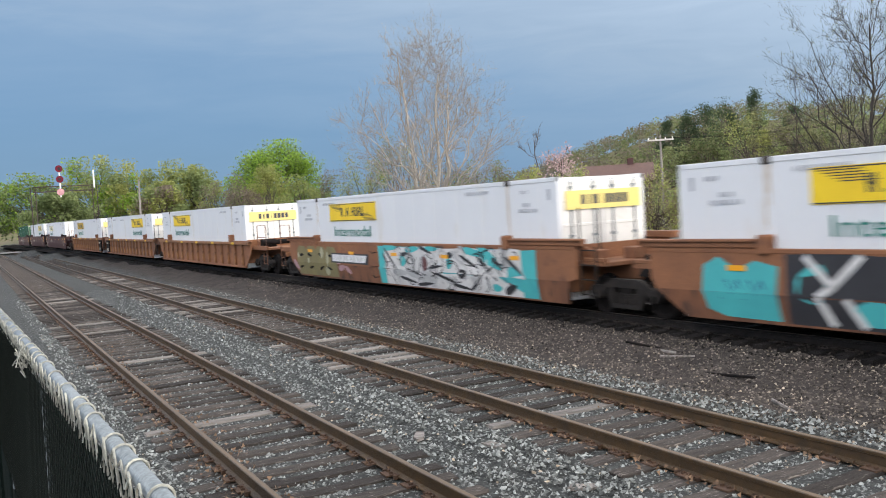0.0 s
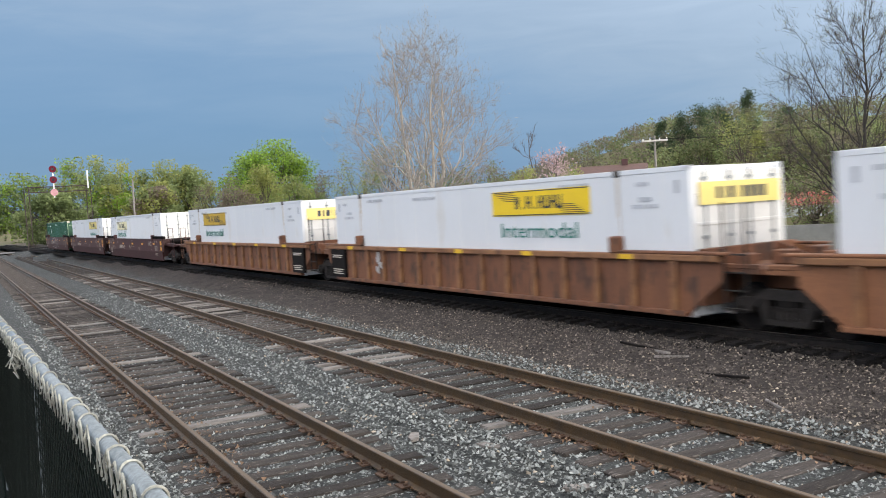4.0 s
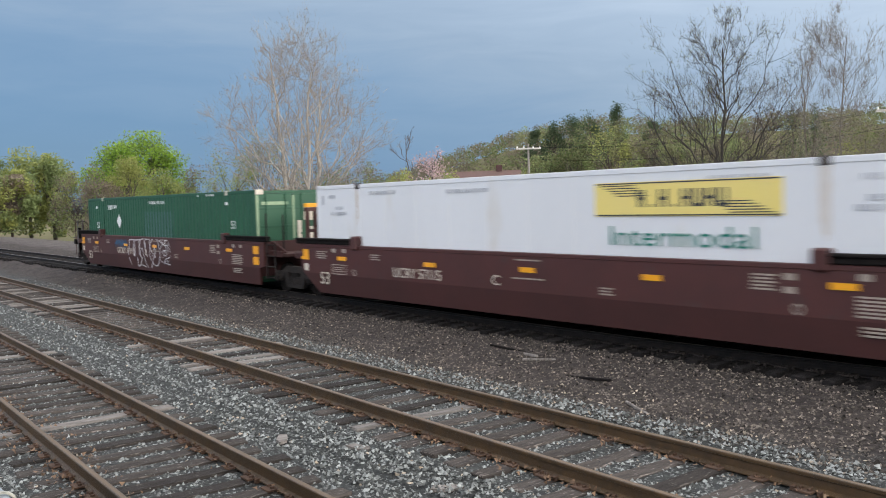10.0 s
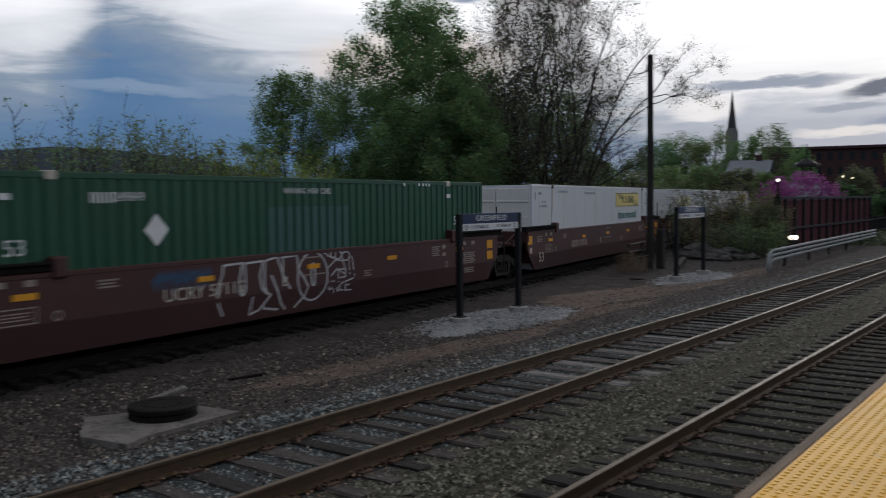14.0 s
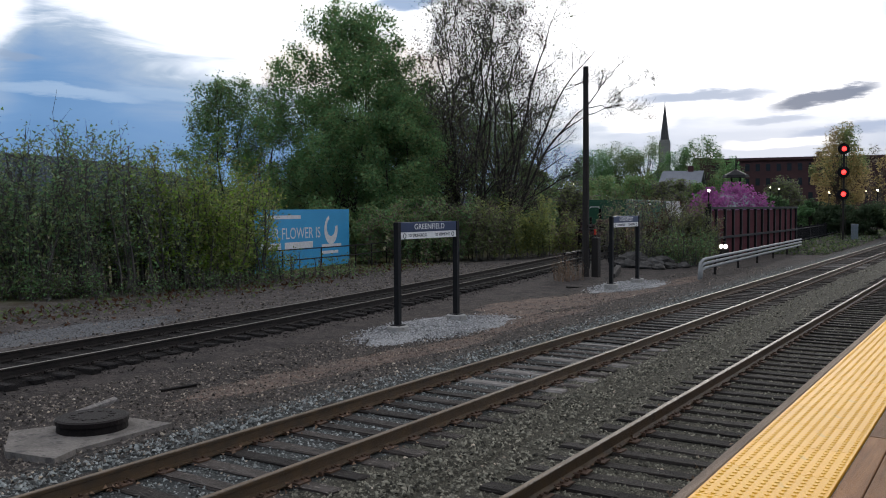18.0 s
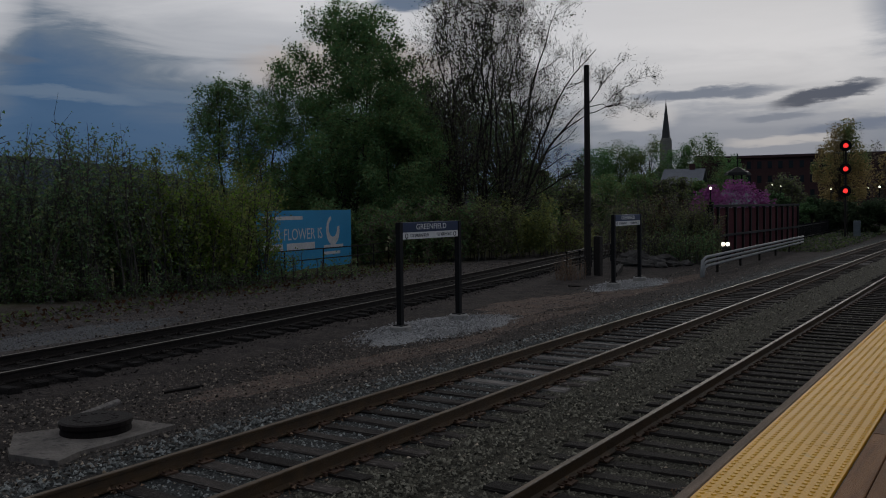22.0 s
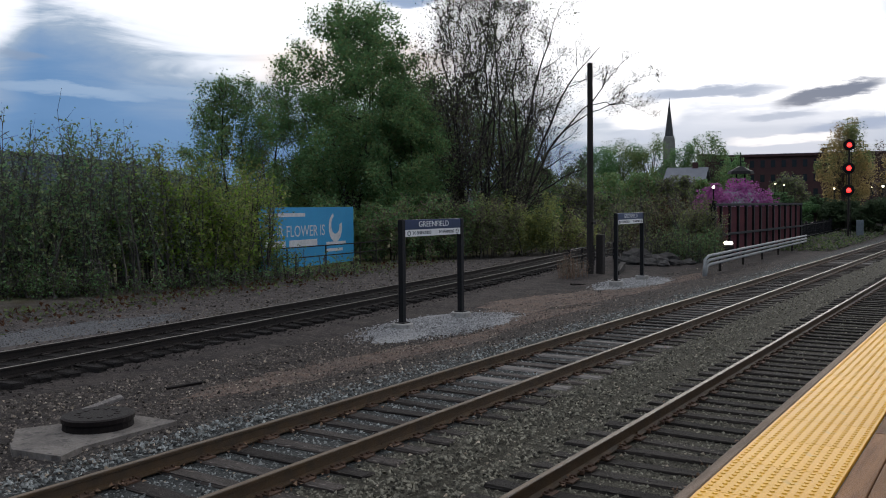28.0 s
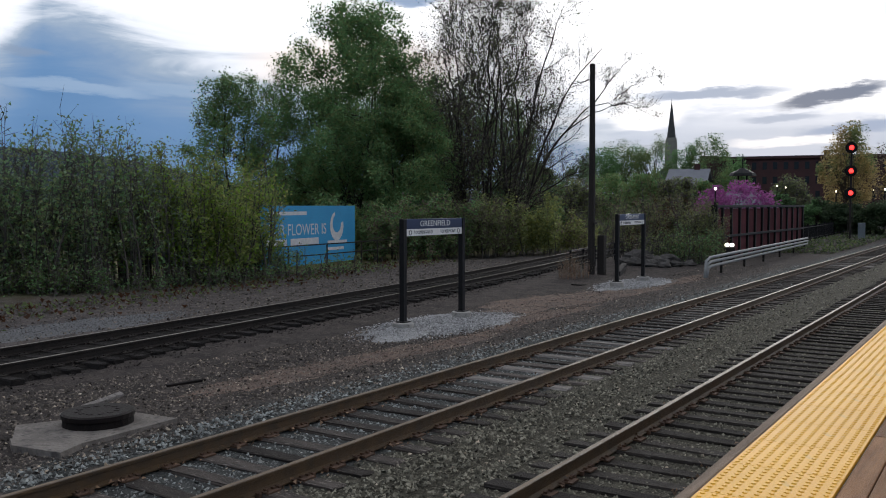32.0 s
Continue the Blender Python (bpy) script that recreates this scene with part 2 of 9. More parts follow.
M_GREYPOLE = mat("grey_weathered_pole", (0.26, 0.24, 0.22), (0.18, 0.165, 0.15), 4, 0.9, 0, 0.4, 30, stretch=(5, 5, 0.5))


# ---- building blocks ----
class Shape:
    """Collects faces for one mesh."""

    def __init__(self):
        self.v, self.f, self.k, self.slot = [], [], [], 0

    def face(self, *ids):
        self.f.append(ids)
        self.k.append(self.slot)

    def box(self, x0, x1, y0, y1, z0, z1, c=0.0):
        n = len(self.v)
        if c <= 0:
            self.v += [(x, y, z) for x in (x0, x1) for y in (y0, y1) for z in (z0, z1)]
            for q in ((0, 1, 3, 2), (4, 6, 7, 5), (0, 4, 5, 1), (2, 3, 7, 6), (0, 2, 6, 4), (1, 5, 7, 3)):
                self.face(*[n + i for i in q])
            return self
        lim = ((x0, x1), (y0, y1), (z0, z1))
        idx = {}
        for s in itertools.product((0, 1), repeat=3):
            for ax in range(3):
                p = [lim[i][s[i]] + (c if s[i] == 0 else -c) for i in range(3)]
                p[ax] = lim[ax][s[ax]]
                idx[s, ax] = len(self.v)
                self.v.append(tuple(p))
        for ax in range(3):
            b, d = (ax + 1) % 3, (ax + 2) % 3
            for side in (0, 1):
                loop = []
                for u, w in ((0, 0), (1, 0), (1, 1), (0, 1)):
                    s = [0, 0, 0]
                    s[ax], s[b], s[d] = side, u, w
                    loop.append(idx[tuple(s), ax])
                self.face(*(loop if side else loop[::-1]))
            for u, w in itertools.product((0, 1), repeat=2):
                s0, s1 = [0, 0, 0], [0, 0, 0]
                s0[b], s0[d] = u, w
                s1[b], s1[d] = u, w
                s1[ax] = 1
                self.face(idx[tuple(s0), b], idx[tuple(s1), b], idx[tuple(s1), d], idx[tuple(s0), d])
        for s in itertools.product((0, 1), repeat=3):
            self.face(idx[s, 0], idx[s, 1], idx[s, 2])
        return self

    def prism(self, prof, a, b, axis="x"):
        """A closed outline carried from a to b along an axis; the outline gives the other two coordinates."""
        n, m = len(self.v), len(prof)
        for t in (a, b):
            for p, q in prof:
                self.v.append({"x": (t, p, q), "y": (p, t, q), "z": (p, q, t)}[axis])
        for i in range(m):
            j = (i + 1) % m
            self.face(n + i, n + j, n + m + j, n + m + i)
        self.face(*range(n + m - 1, n - 1, -1))
        self.face(*range(n + m, n + 2 * m))
        return self

    def sweep(self, prof, stations, caps=True):
        """An outline (side, up) carried through stations (point, side vector, up vector)."""
        n, m = len(self.v), len(prof)
        for p, s, u in stations:
            for a, b in prof:
                self.v.append(tuple(p[i] + a * s[i] + b * u[i] for i in range(3)))
        for k in range(len(stations) - 1):
            for i in range(m):
                j = (i + 1) % m
                self.face(n + k * m + i, n + k * m + j, n + (k + 1) * m + j, n + (k + 1) * m + i)
        if caps:
            self.face(*range(n + m - 1, n - 1, -1))
            e = n + (len(stations) - 1) * m
            self.face(*range(e, e + m))
        return self

    def tube(self, pts, radii, sides=8, caps=True):
        """A round tube along points, one radius each."""
        if not isinstance(radii, (list, tuple)):
            radii = [radii] * len(pts)
        pts = [Vector(p) for p in pts]
        n = len(self.v)
        side = None
        for i, p in enumerate(pts):
            d = (pts[min(i + 1, len(pts) - 1)] - pts[max(i - 1, 0)]).normalized()
            if side is None:
                side = d.orthogonal().normalized()
            side = (side - d * side.dot(d)).normalized()
            up = d.cross(side)
            for k in range(sides):
                a = 2 * math.pi * k / sides
                self.v.append(tuple(p + (side * math.cos(a) + up * math.sin(a)) * radii[i]))
        for i in range(len(pts) - 1):
            for k in range(sides):
                j = (k + 1) % sides
                self.face(n + i * sides + k, n + i * sides + j, n + (i + 1) * sides + j, n + (i + 1) * sides + k)
        if caps:
            self.face(*range(n + sides - 1, n - 1, -1))
            e = n + (len(pts) - 1) * sides
            self.face(*range(e, e + sides))
        return self

    def ball(self, c, r, seg=10, rings=6):
        n = len(self.v)
        for i in range(1, rings):
            a = math.pi * i / rings
            for k in range(seg):
                b = 2 * math.pi * k / seg
                self.v.append((c[0] + r * math.sin(a) * math.cos(b), c[1] + r * math.sin(a) * math.sin(b), c[2] + r * math.cos(a)))
        top = len(self.v)
        self.v += [(c[0], c[1], c[2] + r), (c[0], c[1], c[2] - r)]
        for i in range(rings - 2):
            for k in range(seg):
                j = (k + 1) % seg
                self.face(n + i * seg + k, n + (i + 1) * seg + k, n + (i + 1) * seg + j, n + i * seg + j)
        for k in range(seg):
            j = (k + 1) % seg
            self.face(top, n + k, n + j)
            e = n + (rings - 2) * seg
            self.face(top + 1, e + j, e + k)
        return self

    def plate(self, pts, up=(0, 0, 1), t=0.01):
        """A flat polygon given a thickness along up."""
        n, m = len(self.v), len(pts)
        for s in (0, 1):
            for p in pts:
                self.v.append(tuple(p[i] + s * t * up[i] for i in range(3)))
        self.face(*range(n + m - 1, n - 1, -1))
        self.face(*range(n + m, n + 2 * m))
        for i in range(m):
            j = (i + 1) % m
            self.face(n + i, n + j, n + m + j, n + m + i)
        return self

    def mesh(self, name, mats, smooth=False):
        me = bpy.data.meshes.new(name)
        me.from_pydata(self.v, [], self.f)
        for m in mats if isinstance(mats, (list, tuple)) else [mats]:
            me.materials.append(m)
        if any(self.k):
            me.polygons.foreach_set("material_index", self.k)
        if smooth:
            me.polygons.foreach_set("use_smooth", [True] * len(me.polygons))
        me.update()
        return me


def part(name, shape, mats, parent=None, label="", smooth=False, kind=""):
    """One mesh object under a thing or a part."""
    me = shape if isinstance(shape, bpy.types.Mesh) else shape.mesh(name, mats, smooth)
    ob = new(name, me)
    if parent is not None:
        ob.parent = parent
    return tagged(ob, label=label, kind=kind)


def thing(name, label, category, group="", m=None, kind=""):
    ob = new(name)
    ob.empty_display_size = 0.2
    if m is not None:
        ob.matrix_basis = m
    return tagged(ob, label, category, group, kind)


def raw_mesh(name, verts, faces, mats, smooth=False, index=None):
    """A mesh from arrays: verts (n, 3), faces (m, k)."""
    me = bpy.data.meshes.new(name)
    k = faces.shape[1]
    me.vertices.add(len(verts))
    me.vertices.foreach_set("co", np.ascontiguousarray(verts, dtype=np.float32).ravel())
    me.loops.add(faces.size)
    me.loops.foreach_set("vertex_index", np.ascontiguousarray(faces, dtype=np.int32).ravel())
    me.polygons.add(len(faces))
    me.polygons.foreach_set("loop_start", np.arange(0, faces.size, k, dtype=np.int32))
    for m in mats if isinstance(mats, (list, tuple)) else [mats]:
        me.materials.append(m)
    if index is not None:
        me.polygons.foreach_set("material_index", np.ascontiguousarray(index, dtype=np.int32))
    if smooth:
        me.polygons.foreach_set("use_smooth", np.ones(len(faces), dtype=bool))
    me.update()
    me.validate()
    return me


def lettering(name, text, size, material, parent, m, width=0.0, depth=0.002):
    """Words in the built-in font, as a part; with a width they are drawn out to it."""
    cu = bpy.data.curves.new(name, "FONT")
    cu.body, cu.size, cu.extrude = text, size, depth
    cu.align_x, cu.align_y = "CENTER", "CENTER"
    cu.resolution_u = 3
    cu.materials.append(material)
    ob = new(name, cu)
    ob.parent = parent
    ob.matrix_basis = m
    if width:
        ob.scale = (width / (0.56 * size * len(text)), 1, 1)
    return ob


STAND = Matrix(((1, 0, 0, 0), (0, 0, -1, 0), (0, 1, 0, 0), (0, 0, 0, 1)))  # a sheet stood upright, facing -y


# ---- the tracks ----
GAUGE = 1.505
A_Y, B_Y, B_Z = 3.98 - GAUGE / 2, 6.263 + GAUGE / 2, 0.05
C_HEAD, C_X, C_YC, C_R, C_ARC, C_Z = math.atan(0.032), -11.0, 13.168, 306.0, 46.0, 0.18
BEND2, BEND2_R = 92.0, 330.0


def line_c(s, lat=0.0):
    """The far track's middle, s metres along from where its curve begins: x, y, z and heading."""
    h, x, y = C_HEAD, C_X, C_YC
    if s <= 0:
        x, y = x + s * math.cos(h), y + s * math.sin(h)
    else:
        for length, rad in ((C_ARC, C_R), (BEND2 - C_ARC, 0), (900.0, BEND2_R)):
            d = min(s, length)
            if rad:
                x, y = x + rad * (math.sin(h + d / rad) - math.sin(h)), y - rad * (math.cos(h + d / rad) - math.cos(h))
                h += d / rad
            else:
                x, y = x + d * math.cos(h), y + d * math.sin(h)
            s -= d
            if s <= 0:
                break
        s = 1
    z = C_Z + 0.0065 * min(max(-s, 0.0), 110.0)
    return x - lat * math.sin(h), y + lat * math.cos(h), z, h


RAIL_FOOT = [(-0.07, -0.172), (0.07, -0.172), (0.07, -0.158), (0.014, -0.135), (0.010, -0.048), (0.036, -0.036), (0.036, -0.008), (0.030, -0.001), (0.018, 0.0), (-0.018, 0.0), (-0.030, -0.001), (-0.036, -0.008), (-0.036, -0.036), (-0.010, -0.048), (-0.014, -0.135), (-0.07, -0.158)]


def rail(parent, stations, mats):
    s = Shape()
    s.sweep(RAIL_FOOT, stations)
    m = len(RAIL_FOOT)
    for k in range(len(stations) - 1):
        for i in ((7, 8, 9) if mats[0] is M_BLACK_RAIL else (8,)):
            s.k[k * m + i] = 1
    return part("rail", s, mats, parent)


def tie_mesh(seed, material):
    r = random.Random(seed)
    s = Shape()
    s.box(-0.115 + r.uniform(-.01, .01), 0.115 + r.uniform(-.01, .01), -1.3 + r.uniform(-.05, .05), 1.3 + r.uniform(-.06, .06), -0.13, 0.0, 0.018)
    s.v = [(x + r.uniform(-.012, .012), y + r.uniform(-.02, .02), z + (r.uniform(-.012, .004) if z > -0.05 else 0)) for x, y, z in s.v]
    return s.mesh("tie", material)


TIES = [tie_mesh(i, M_TIE) for i in range(6)] + [tie_mesh(10 + i, M_TIE_PALE) for i in range(2)]

M_BLACK_TIE = mat("oily_black_tie", (0.020, 0.017, 0.016), (0.010, 0.009, 0.009), 3, 0.9, 0, 0.7, 30, rand=0.4, stretch=(6, 0.8, 6), sheen=0.2)
M_BLACK_RAIL = mat("grimy_black_rail", (0.024, 0.019, 0.017), (0.013, 0.011, 0.010), 5, 0.7, 0.05, 0.4, 90, sheen=0.2)
M_BLACK_HEAD = mat("dull_steel_head", (0.20, 0.165, 0.135), (0.12, 0.10, 0.085), 3, 0.42, 0.5, 0.05, 40)
M_GRIMY_PLATE = mat("grimy_tie_plate", (0.04, 0.03, 0.025), (0.02, 0.017, 0.015), 12, 0.85, 0.2, 0.4, 120)
M_DARK_TIE = mat("creosoted_dark_tie", (0.040, 0.034, 0.030), (0.018, 0.016, 0.015), 3, 0.9, 0, 0.8, 30, rand=0.5, stretch=(6, 0.8, 6), c3=(0.10, 0.09, 0.08), spots=0.66, sheen=0.2)
DARK_TIES = [tie_mesh(30 + i, M_DARK_TIE) for i in range(4)]
BLACK_TIES = [tie_mesh(20 + i, M_BLACK_TIE) for i in range(4)]


def railroad(name, label, where, spans, near, seed, black=False):
    """A track: two rails, its nearer ties as pieces, the farther ones joined, and the plates and spikes. where(s) gives x, y, z, heading."""
    r = random.Random(seed)
    t = thing(name, label, "railway track")
    for lat in (-GAUGE / 2, GAUGE / 2):
        st = []
        for s in spans:
            x, y, z, h = where(s)
            st.append(((x - lat * math.sin(h), y + lat * math.cos(h), z), (-math.sin(h), math.cos(h), 0), (0, 0, 1)))
        rail(t, st, [M_BLACK_RAIL, M_BLACK_HEAD] if black else [M_RAIL_SIDE, M_RAIL_TOP])
    far, plates = Shape(), Shape()
    s = spans[0]
    while s < spans[-1]:
        x, y, z, h = where(s)
        if near[0] < s < near[1]:
            ob = new("tie", r.choice(BLACK_TIES) if black else r.choice(DARK_TIES) if seed == 1 and s > r.uniform(.5, 3) else r.choice(TIES[:6]) if r.random() < (0.92 if seed == 1 else 0.94 if s > 2 else 0.8) else r.choice(TIES[6:]))
            ob.parent = t
            ob.matrix_basis = pose(x, y + r.uniform(-.05, .05), z - 0.165 + r.uniform(-.012, .004), r.uniform(-.4, .4), r.uniform(-1, 1), math.degrees(h) + r.uniform(-2.2, 2.2))
            for lat in (-GAUGE / 2, GAUGE / 2):
                px, py = x - lat * math.sin(h), y + lat * math.cos(h)
                plates.box(px - 0.09, px + 0.09, py - 0.17, py + 0.17, z - 0.168, z - 0.150)
                if abs(s) > 26:
                    continue
                for sx, sy in ((-.05, -.09), (.05, .09), (.04, -.1), (-.05, .1)):
                    plates.box(px + sx - .012, px + sx + .012, py + sy - .02, py + sy + .02, z - 0.15, z - 0.128)
                if r.random() < 0.5:
                    for sx in (-.14, .14):
                        plates.box(px + sx - .02, px + sx + .02, py - .11, py + .11, z - 0.19, z - 0.145)
        else:
            n = len(far.v)
            far.box(-0.11, 0.11, -1.3, 1.3, z - 0.29, z - 0.165)
            c, d = math.cos(h), math.sin(h)
            far.v[n:] = [(x + a * c - b * d, y + a * d + b * c, q) for a, b, q in far.v[n:]]
        s += 0.51 + r.uniform(-.04, .04)
    part("tie_plate", plates, M_GRIMY_PLATE if black else M_PLATE, t, "rusty tie plates, spikes and anchors", kind="stuff")
    if far.v:
        part("far_tie", far, M_BLACK_TIE if black else M_TIE, t, "weathered ties of the farther track", kind="stuff")
    return t


def steps(a, b, d):
    n = max(1, round((b - a) / d))
    return [a + (b - a) * i / n for i in range(n + 1)]


track_a = railroad("railway_track", "straight railway track with rusty rails and old wooden ties", lambda s: (s, A_Y, 0.0, 0.0), steps(-200, 220, 30), (-48, 58), 1)
track_b = railroad("railway_track", "second straight railway track with rusty rails on grey ballast", lambda s: (s, B_Y, B_Z, 0.0), steps(-220, 240, 30), (-62, 62), 2)
track_c = railroad("railway_track", "curving railway track with blackened rails on dark cinders", line_c, steps(-190, 0, 20) + steps(4, 150, 4), (-48, 66), 3, True)


def black_bed():
    """Oil-blackened bed under the far track."""
    st = []
    for s in steps(-190, 0, 20) + steps(4, 110, 4):
        x, y, z, h = line_c(s)
        st.append(((x, y, z), (-math.sin(h), math.cos(h), 0), (0, 0, 1)))
    b = Shape().sweep([(-1.45, -0.42), (1.6, -0.42), (1.25, -0.2), (0.8, -0.182), (-0.8, -0.182), (-1.1, -0.215)], st)
    m = mat("oily_black_ballast", (0.018, 0.016, 0.015), (0.009, 0.008, 0.008), 9, 0.95, 0, 1.0, 40, c3=(0.045, 0.038, 0.034), spots=0.66, world_space=True, sheen=0.1)
    tagged(part("track_bed", b, m, None), "oil-blackened cinder bed of the far track", "track bed", kind="structure")


black_bed()


# ---- the ground ----
RIDGE = [(-180, 1.5), (-95, 1.0), (-60, 1.2), (-56, 2.0), (-53, 3.0), (-50, 4.0), (-47, 4.6), (-44, 5.1), (-42, 5.2), (-39, 4.8), (-33, 4.8), (-24, 4.9), (-18, 5.1), (-13, 4.6), (-9, 3.6), (-5, 2.6), (0, 1.8), (10, 1.0), (60, 1.0), (180, 1.4)]
FAR_RIDGE = [(-180, 1.0), (-70, 1.0), (-40, 2.0), (0, 2.4), (8, 2.5), (14, 3.1), (19, 3.4), (24, 2.95), (29, 3.4), (33, 3.2), (38, 2.6), (44, 1.2), (60, .8), (100, .6), (180, .8)]


def along(table, a):
    return float(np.interp(a, [p[0] for p in table], [p[1] for p in table]))


def smooth(a, b, x):
    t = min(max((x - a) / (b - a), 0.0), 1.0)
    return t * t * (3 - 2 * t)


def far_track_at(x):
    """Middle and height of the far track at a given x."""
    if x <= C_X:
        s = (x - C_X) / math.cos(C_HEAD)
    else:
        s = (x - C_X) * 1.0
        for _ in range(4):
            s += (x - line_c(s)[0]) / math.cos(line_c(s)[3])
            s = min(s, 160)
    return line_c(s)[1:3]


def ground_z(x, y):
    r = math.hypot(x, y)
    if r > 400:
        base, cy = -3.0, 13.0
    else:
        cy, cz = far_track_at(max(min(x, 120), -190))
        bed = cz - 0.195
        if y < 8.0:
            base = -0.20 if y > 1.0 else -0.20 - 0.3 * smooth(1.0, 0.0, y)
            if y > 4.2:
                base += B_Z * smooth(4.6, 5.5, y)
        elif y < cy - 1.2:
            base = -0.135 + (bed + 0.085) * smooth(8.0 + 0.3 * (cy - 8), cy - 1.5, y)
            base -= 0.05 * math.sin(math.pi * min(1, (y - 8) / max(cy - 9.4, 1)))
        else:
            base = bed - 0.05 - 0.07 * smooth(cy + 1.5, cy + 3.5, y)
            drop = smooth(cy + 6, cy + 40, y) * (3.2 if x < 5 else 3.0 * smooth(30, 60, y - 0.0))
            base -= drop
    a = math.degrees(math.atan2(x, y))
    if r > 150:
        e = along(RIDGE, a)
        base += (math.tan(math.radians(e)) * 430 + 3.0 - 5.0) * smooth(190, 430, r) * (1 - 0.5 * smooth(520, 900, r))
        e = along(FAR_RIDGE, a)
        base += (math.tan(math.radians(e)) * 1900 + 2.7) * smooth(950, 1900, r) * 1.0 - 30 * smooth(500, 900, r) * (1 - smooth(900, 1300, r))
        if y < 0:
            base *= 0.25
    return base + (0.03 * noise.noise(Vector((x * 0.35, y * 0.35, 0))) if y > 8.3 and r < 200 else 0.0)


def build_ground():
    rings = [0.4 * i for i in range(1, 60)] + [24 + 1.2 * i for i in range(30)] + [60 * 1.075 ** i for i in range(64)]
    naz = 300
    verts = [(0, 0, -0.4)]
    for r in rings:
        for k in range(naz):
            a = 2 * math.pi * k / naz
            x, y = r * math.sin(a), r * math.cos(a)
            verts.append((x, y, ground_z(x, y)))
    s = Shape()
    s.v = verts
    for k in range(naz):
        s.face(0, 1 + (k + 1) % naz, 1 + k)
    for i in range(len(rings) - 1):
        for k in range(naz):
            j = (k + 1) % naz
            s.face(1 + i * naz + k, 1 + i * naz + j, 1 + (i + 1) * naz + j, 1 + (i + 1) * naz + k)
    return s


def ground_material():
    """Grey ballast round the near tracks, brown cinders towards the far one, grass and scrub beyond, woods on the
    hills, haze painted blue into the farthest ridge.
    """
    m = mat("ground", (0.068, 0.072, 0.071), (0.028, 0.030, 0.030), 10, 0.95, 0, 1.0, 45, c3=(0.24, 0.24, 0.235), spots=0.62, world_space=True, sheen=0.1)
    nt = m.node_tree
    N, L = nt.nodes.new, nt.links.new
    bs = nt.nodes["Principled BSDF"]
    col = bs.inputs["Base Color"].links[0].from_socket
    pos = N("ShaderNodeNewGeometry").outputs["Position"]
    sep = N("ShaderNodeSeparateXYZ")
    L(pos, sep.inputs[0])
    wob = N("ShaderNodeTexNoise")
    wob.inputs["Scale"].default_value, wob.inputs["Detail"].default_value = 0.8, 6
    L(pos, wob.inputs["Vector"])
    ln = N("ShaderNodeVectorMath")
    ln.operation = "LENGTH"
    L(pos, ln.inputs[0])

    def speckle(c1, c2, c3, s, f):
        n1, n2 = N("ShaderNodeTexNoise"), N("ShaderNodeTexNoise")
        n1.inputs["Scale"].default_value, n1.inputs["Detail"].default_value = s, 8
        n2.inputs["Scale"].default_value, n2.inputs["Detail"].default_value = f, 5
        L(pos, n1.inputs["Vector"])
        L(pos, n2.inputs["Vector"])
        rp = N("ShaderNodeValToRGB")
        rp.color_ramp.elements[0].position, rp.color_ramp.elements[0].color = 0.36, (*c1, 1)
        rp.color_ramp.elements[1].position, rp.color_ramp.elements[1].color = 0.64, (*c2, 1)
        L(n1.outputs["Fac"], rp.inputs["Fac"])
        r2 = N("ShaderNodeMapRange")
        r2.inputs["From Min"].default_value, r2.inputs["From Max"].default_value = 0.55, 0.66
        L(n2.outputs["Fac"], r2.inputs["Value"])
        mx = N("ShaderNodeMixRGB")
        mx.inputs["Color2"].default_value = (*c3, 1)
        L(r2.outputs["Result"], mx.inputs["Fac"])
        L(rp.outputs["Color"], mx.inputs["Color1"])
        return mx.outputs["Color"]

    def over(under, top, coord, a, b, jig):
        q = N("ShaderNodeMath")
        q.operation, q.inputs[1].default_value = "MULTIPLY_ADD", jig
        L(wob.outputs["Fac"], q.inputs[0])
        L(coord, q.inputs[2])
        r = N("ShaderNodeMapRange")
        r.inputs["From Min"].default_value, r.inputs["From Max"].default_value = a + jig / 2, b + jig / 2
        L(q.outputs["Value"], r.inputs["Value"])
        mx = N("ShaderNodeMixRGB")
        L(r.outputs["Result"], mx.inputs["Fac"])
        L(under, mx.inputs["Color1"])
        L(top, mx.inputs["Color2"])
        return mx.outputs["Color"]

    cinders = speckle((0.058, 0.052, 0.050), (0.024, 0.021, 0.02), (0.145, 0.125, 0.112), 14.0, 42.0)
    mottle = speckle((0.078, 0.064, 0.058), (0.026, 0.023, 0.022), (0.12, 0.10, 0.092), 1.7, 8.0)
    blend = N("ShaderNodeMixRGB")
    blend.inputs["Fac"].default_value = .5
    L(cinders, blend.inputs["Color1"])
    L(mottle, blend.inputs["Color2"])
    cinders = blend.outputs["Color"]
    dust = speckle((0.115, 0.10, 0.094), (0.055, 0.049, 0.047), (0.17, 0.155, 0.15), 1.6, 16.0)
    grass = speckle((0.085, 0.10, 0.03), (0.10, 0.078, 0.045), (0.13, 0.11, 0.06), 0.5, 6.0)
    woods = speckle((0.13, 0.14, 0.05), (0.14, 0.115, 0.075), (0.10, 0.11, 0.045), 0.03, 0.12)
    # farthest ridge: distance haze is put into this dark blue colour
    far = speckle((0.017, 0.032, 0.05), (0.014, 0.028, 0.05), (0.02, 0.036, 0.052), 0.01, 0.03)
    # browner ballast between the straight tracks towards the street
    tan = speckle((0.085, 0.080, 0.062), (0.04, 0.037, 0.03), (0.19, 0.175, 0.14), 16.0, 45.0)
    tanned = over(col, tan, sep.outputs["X"], 0.5, 4.5, 2.0)
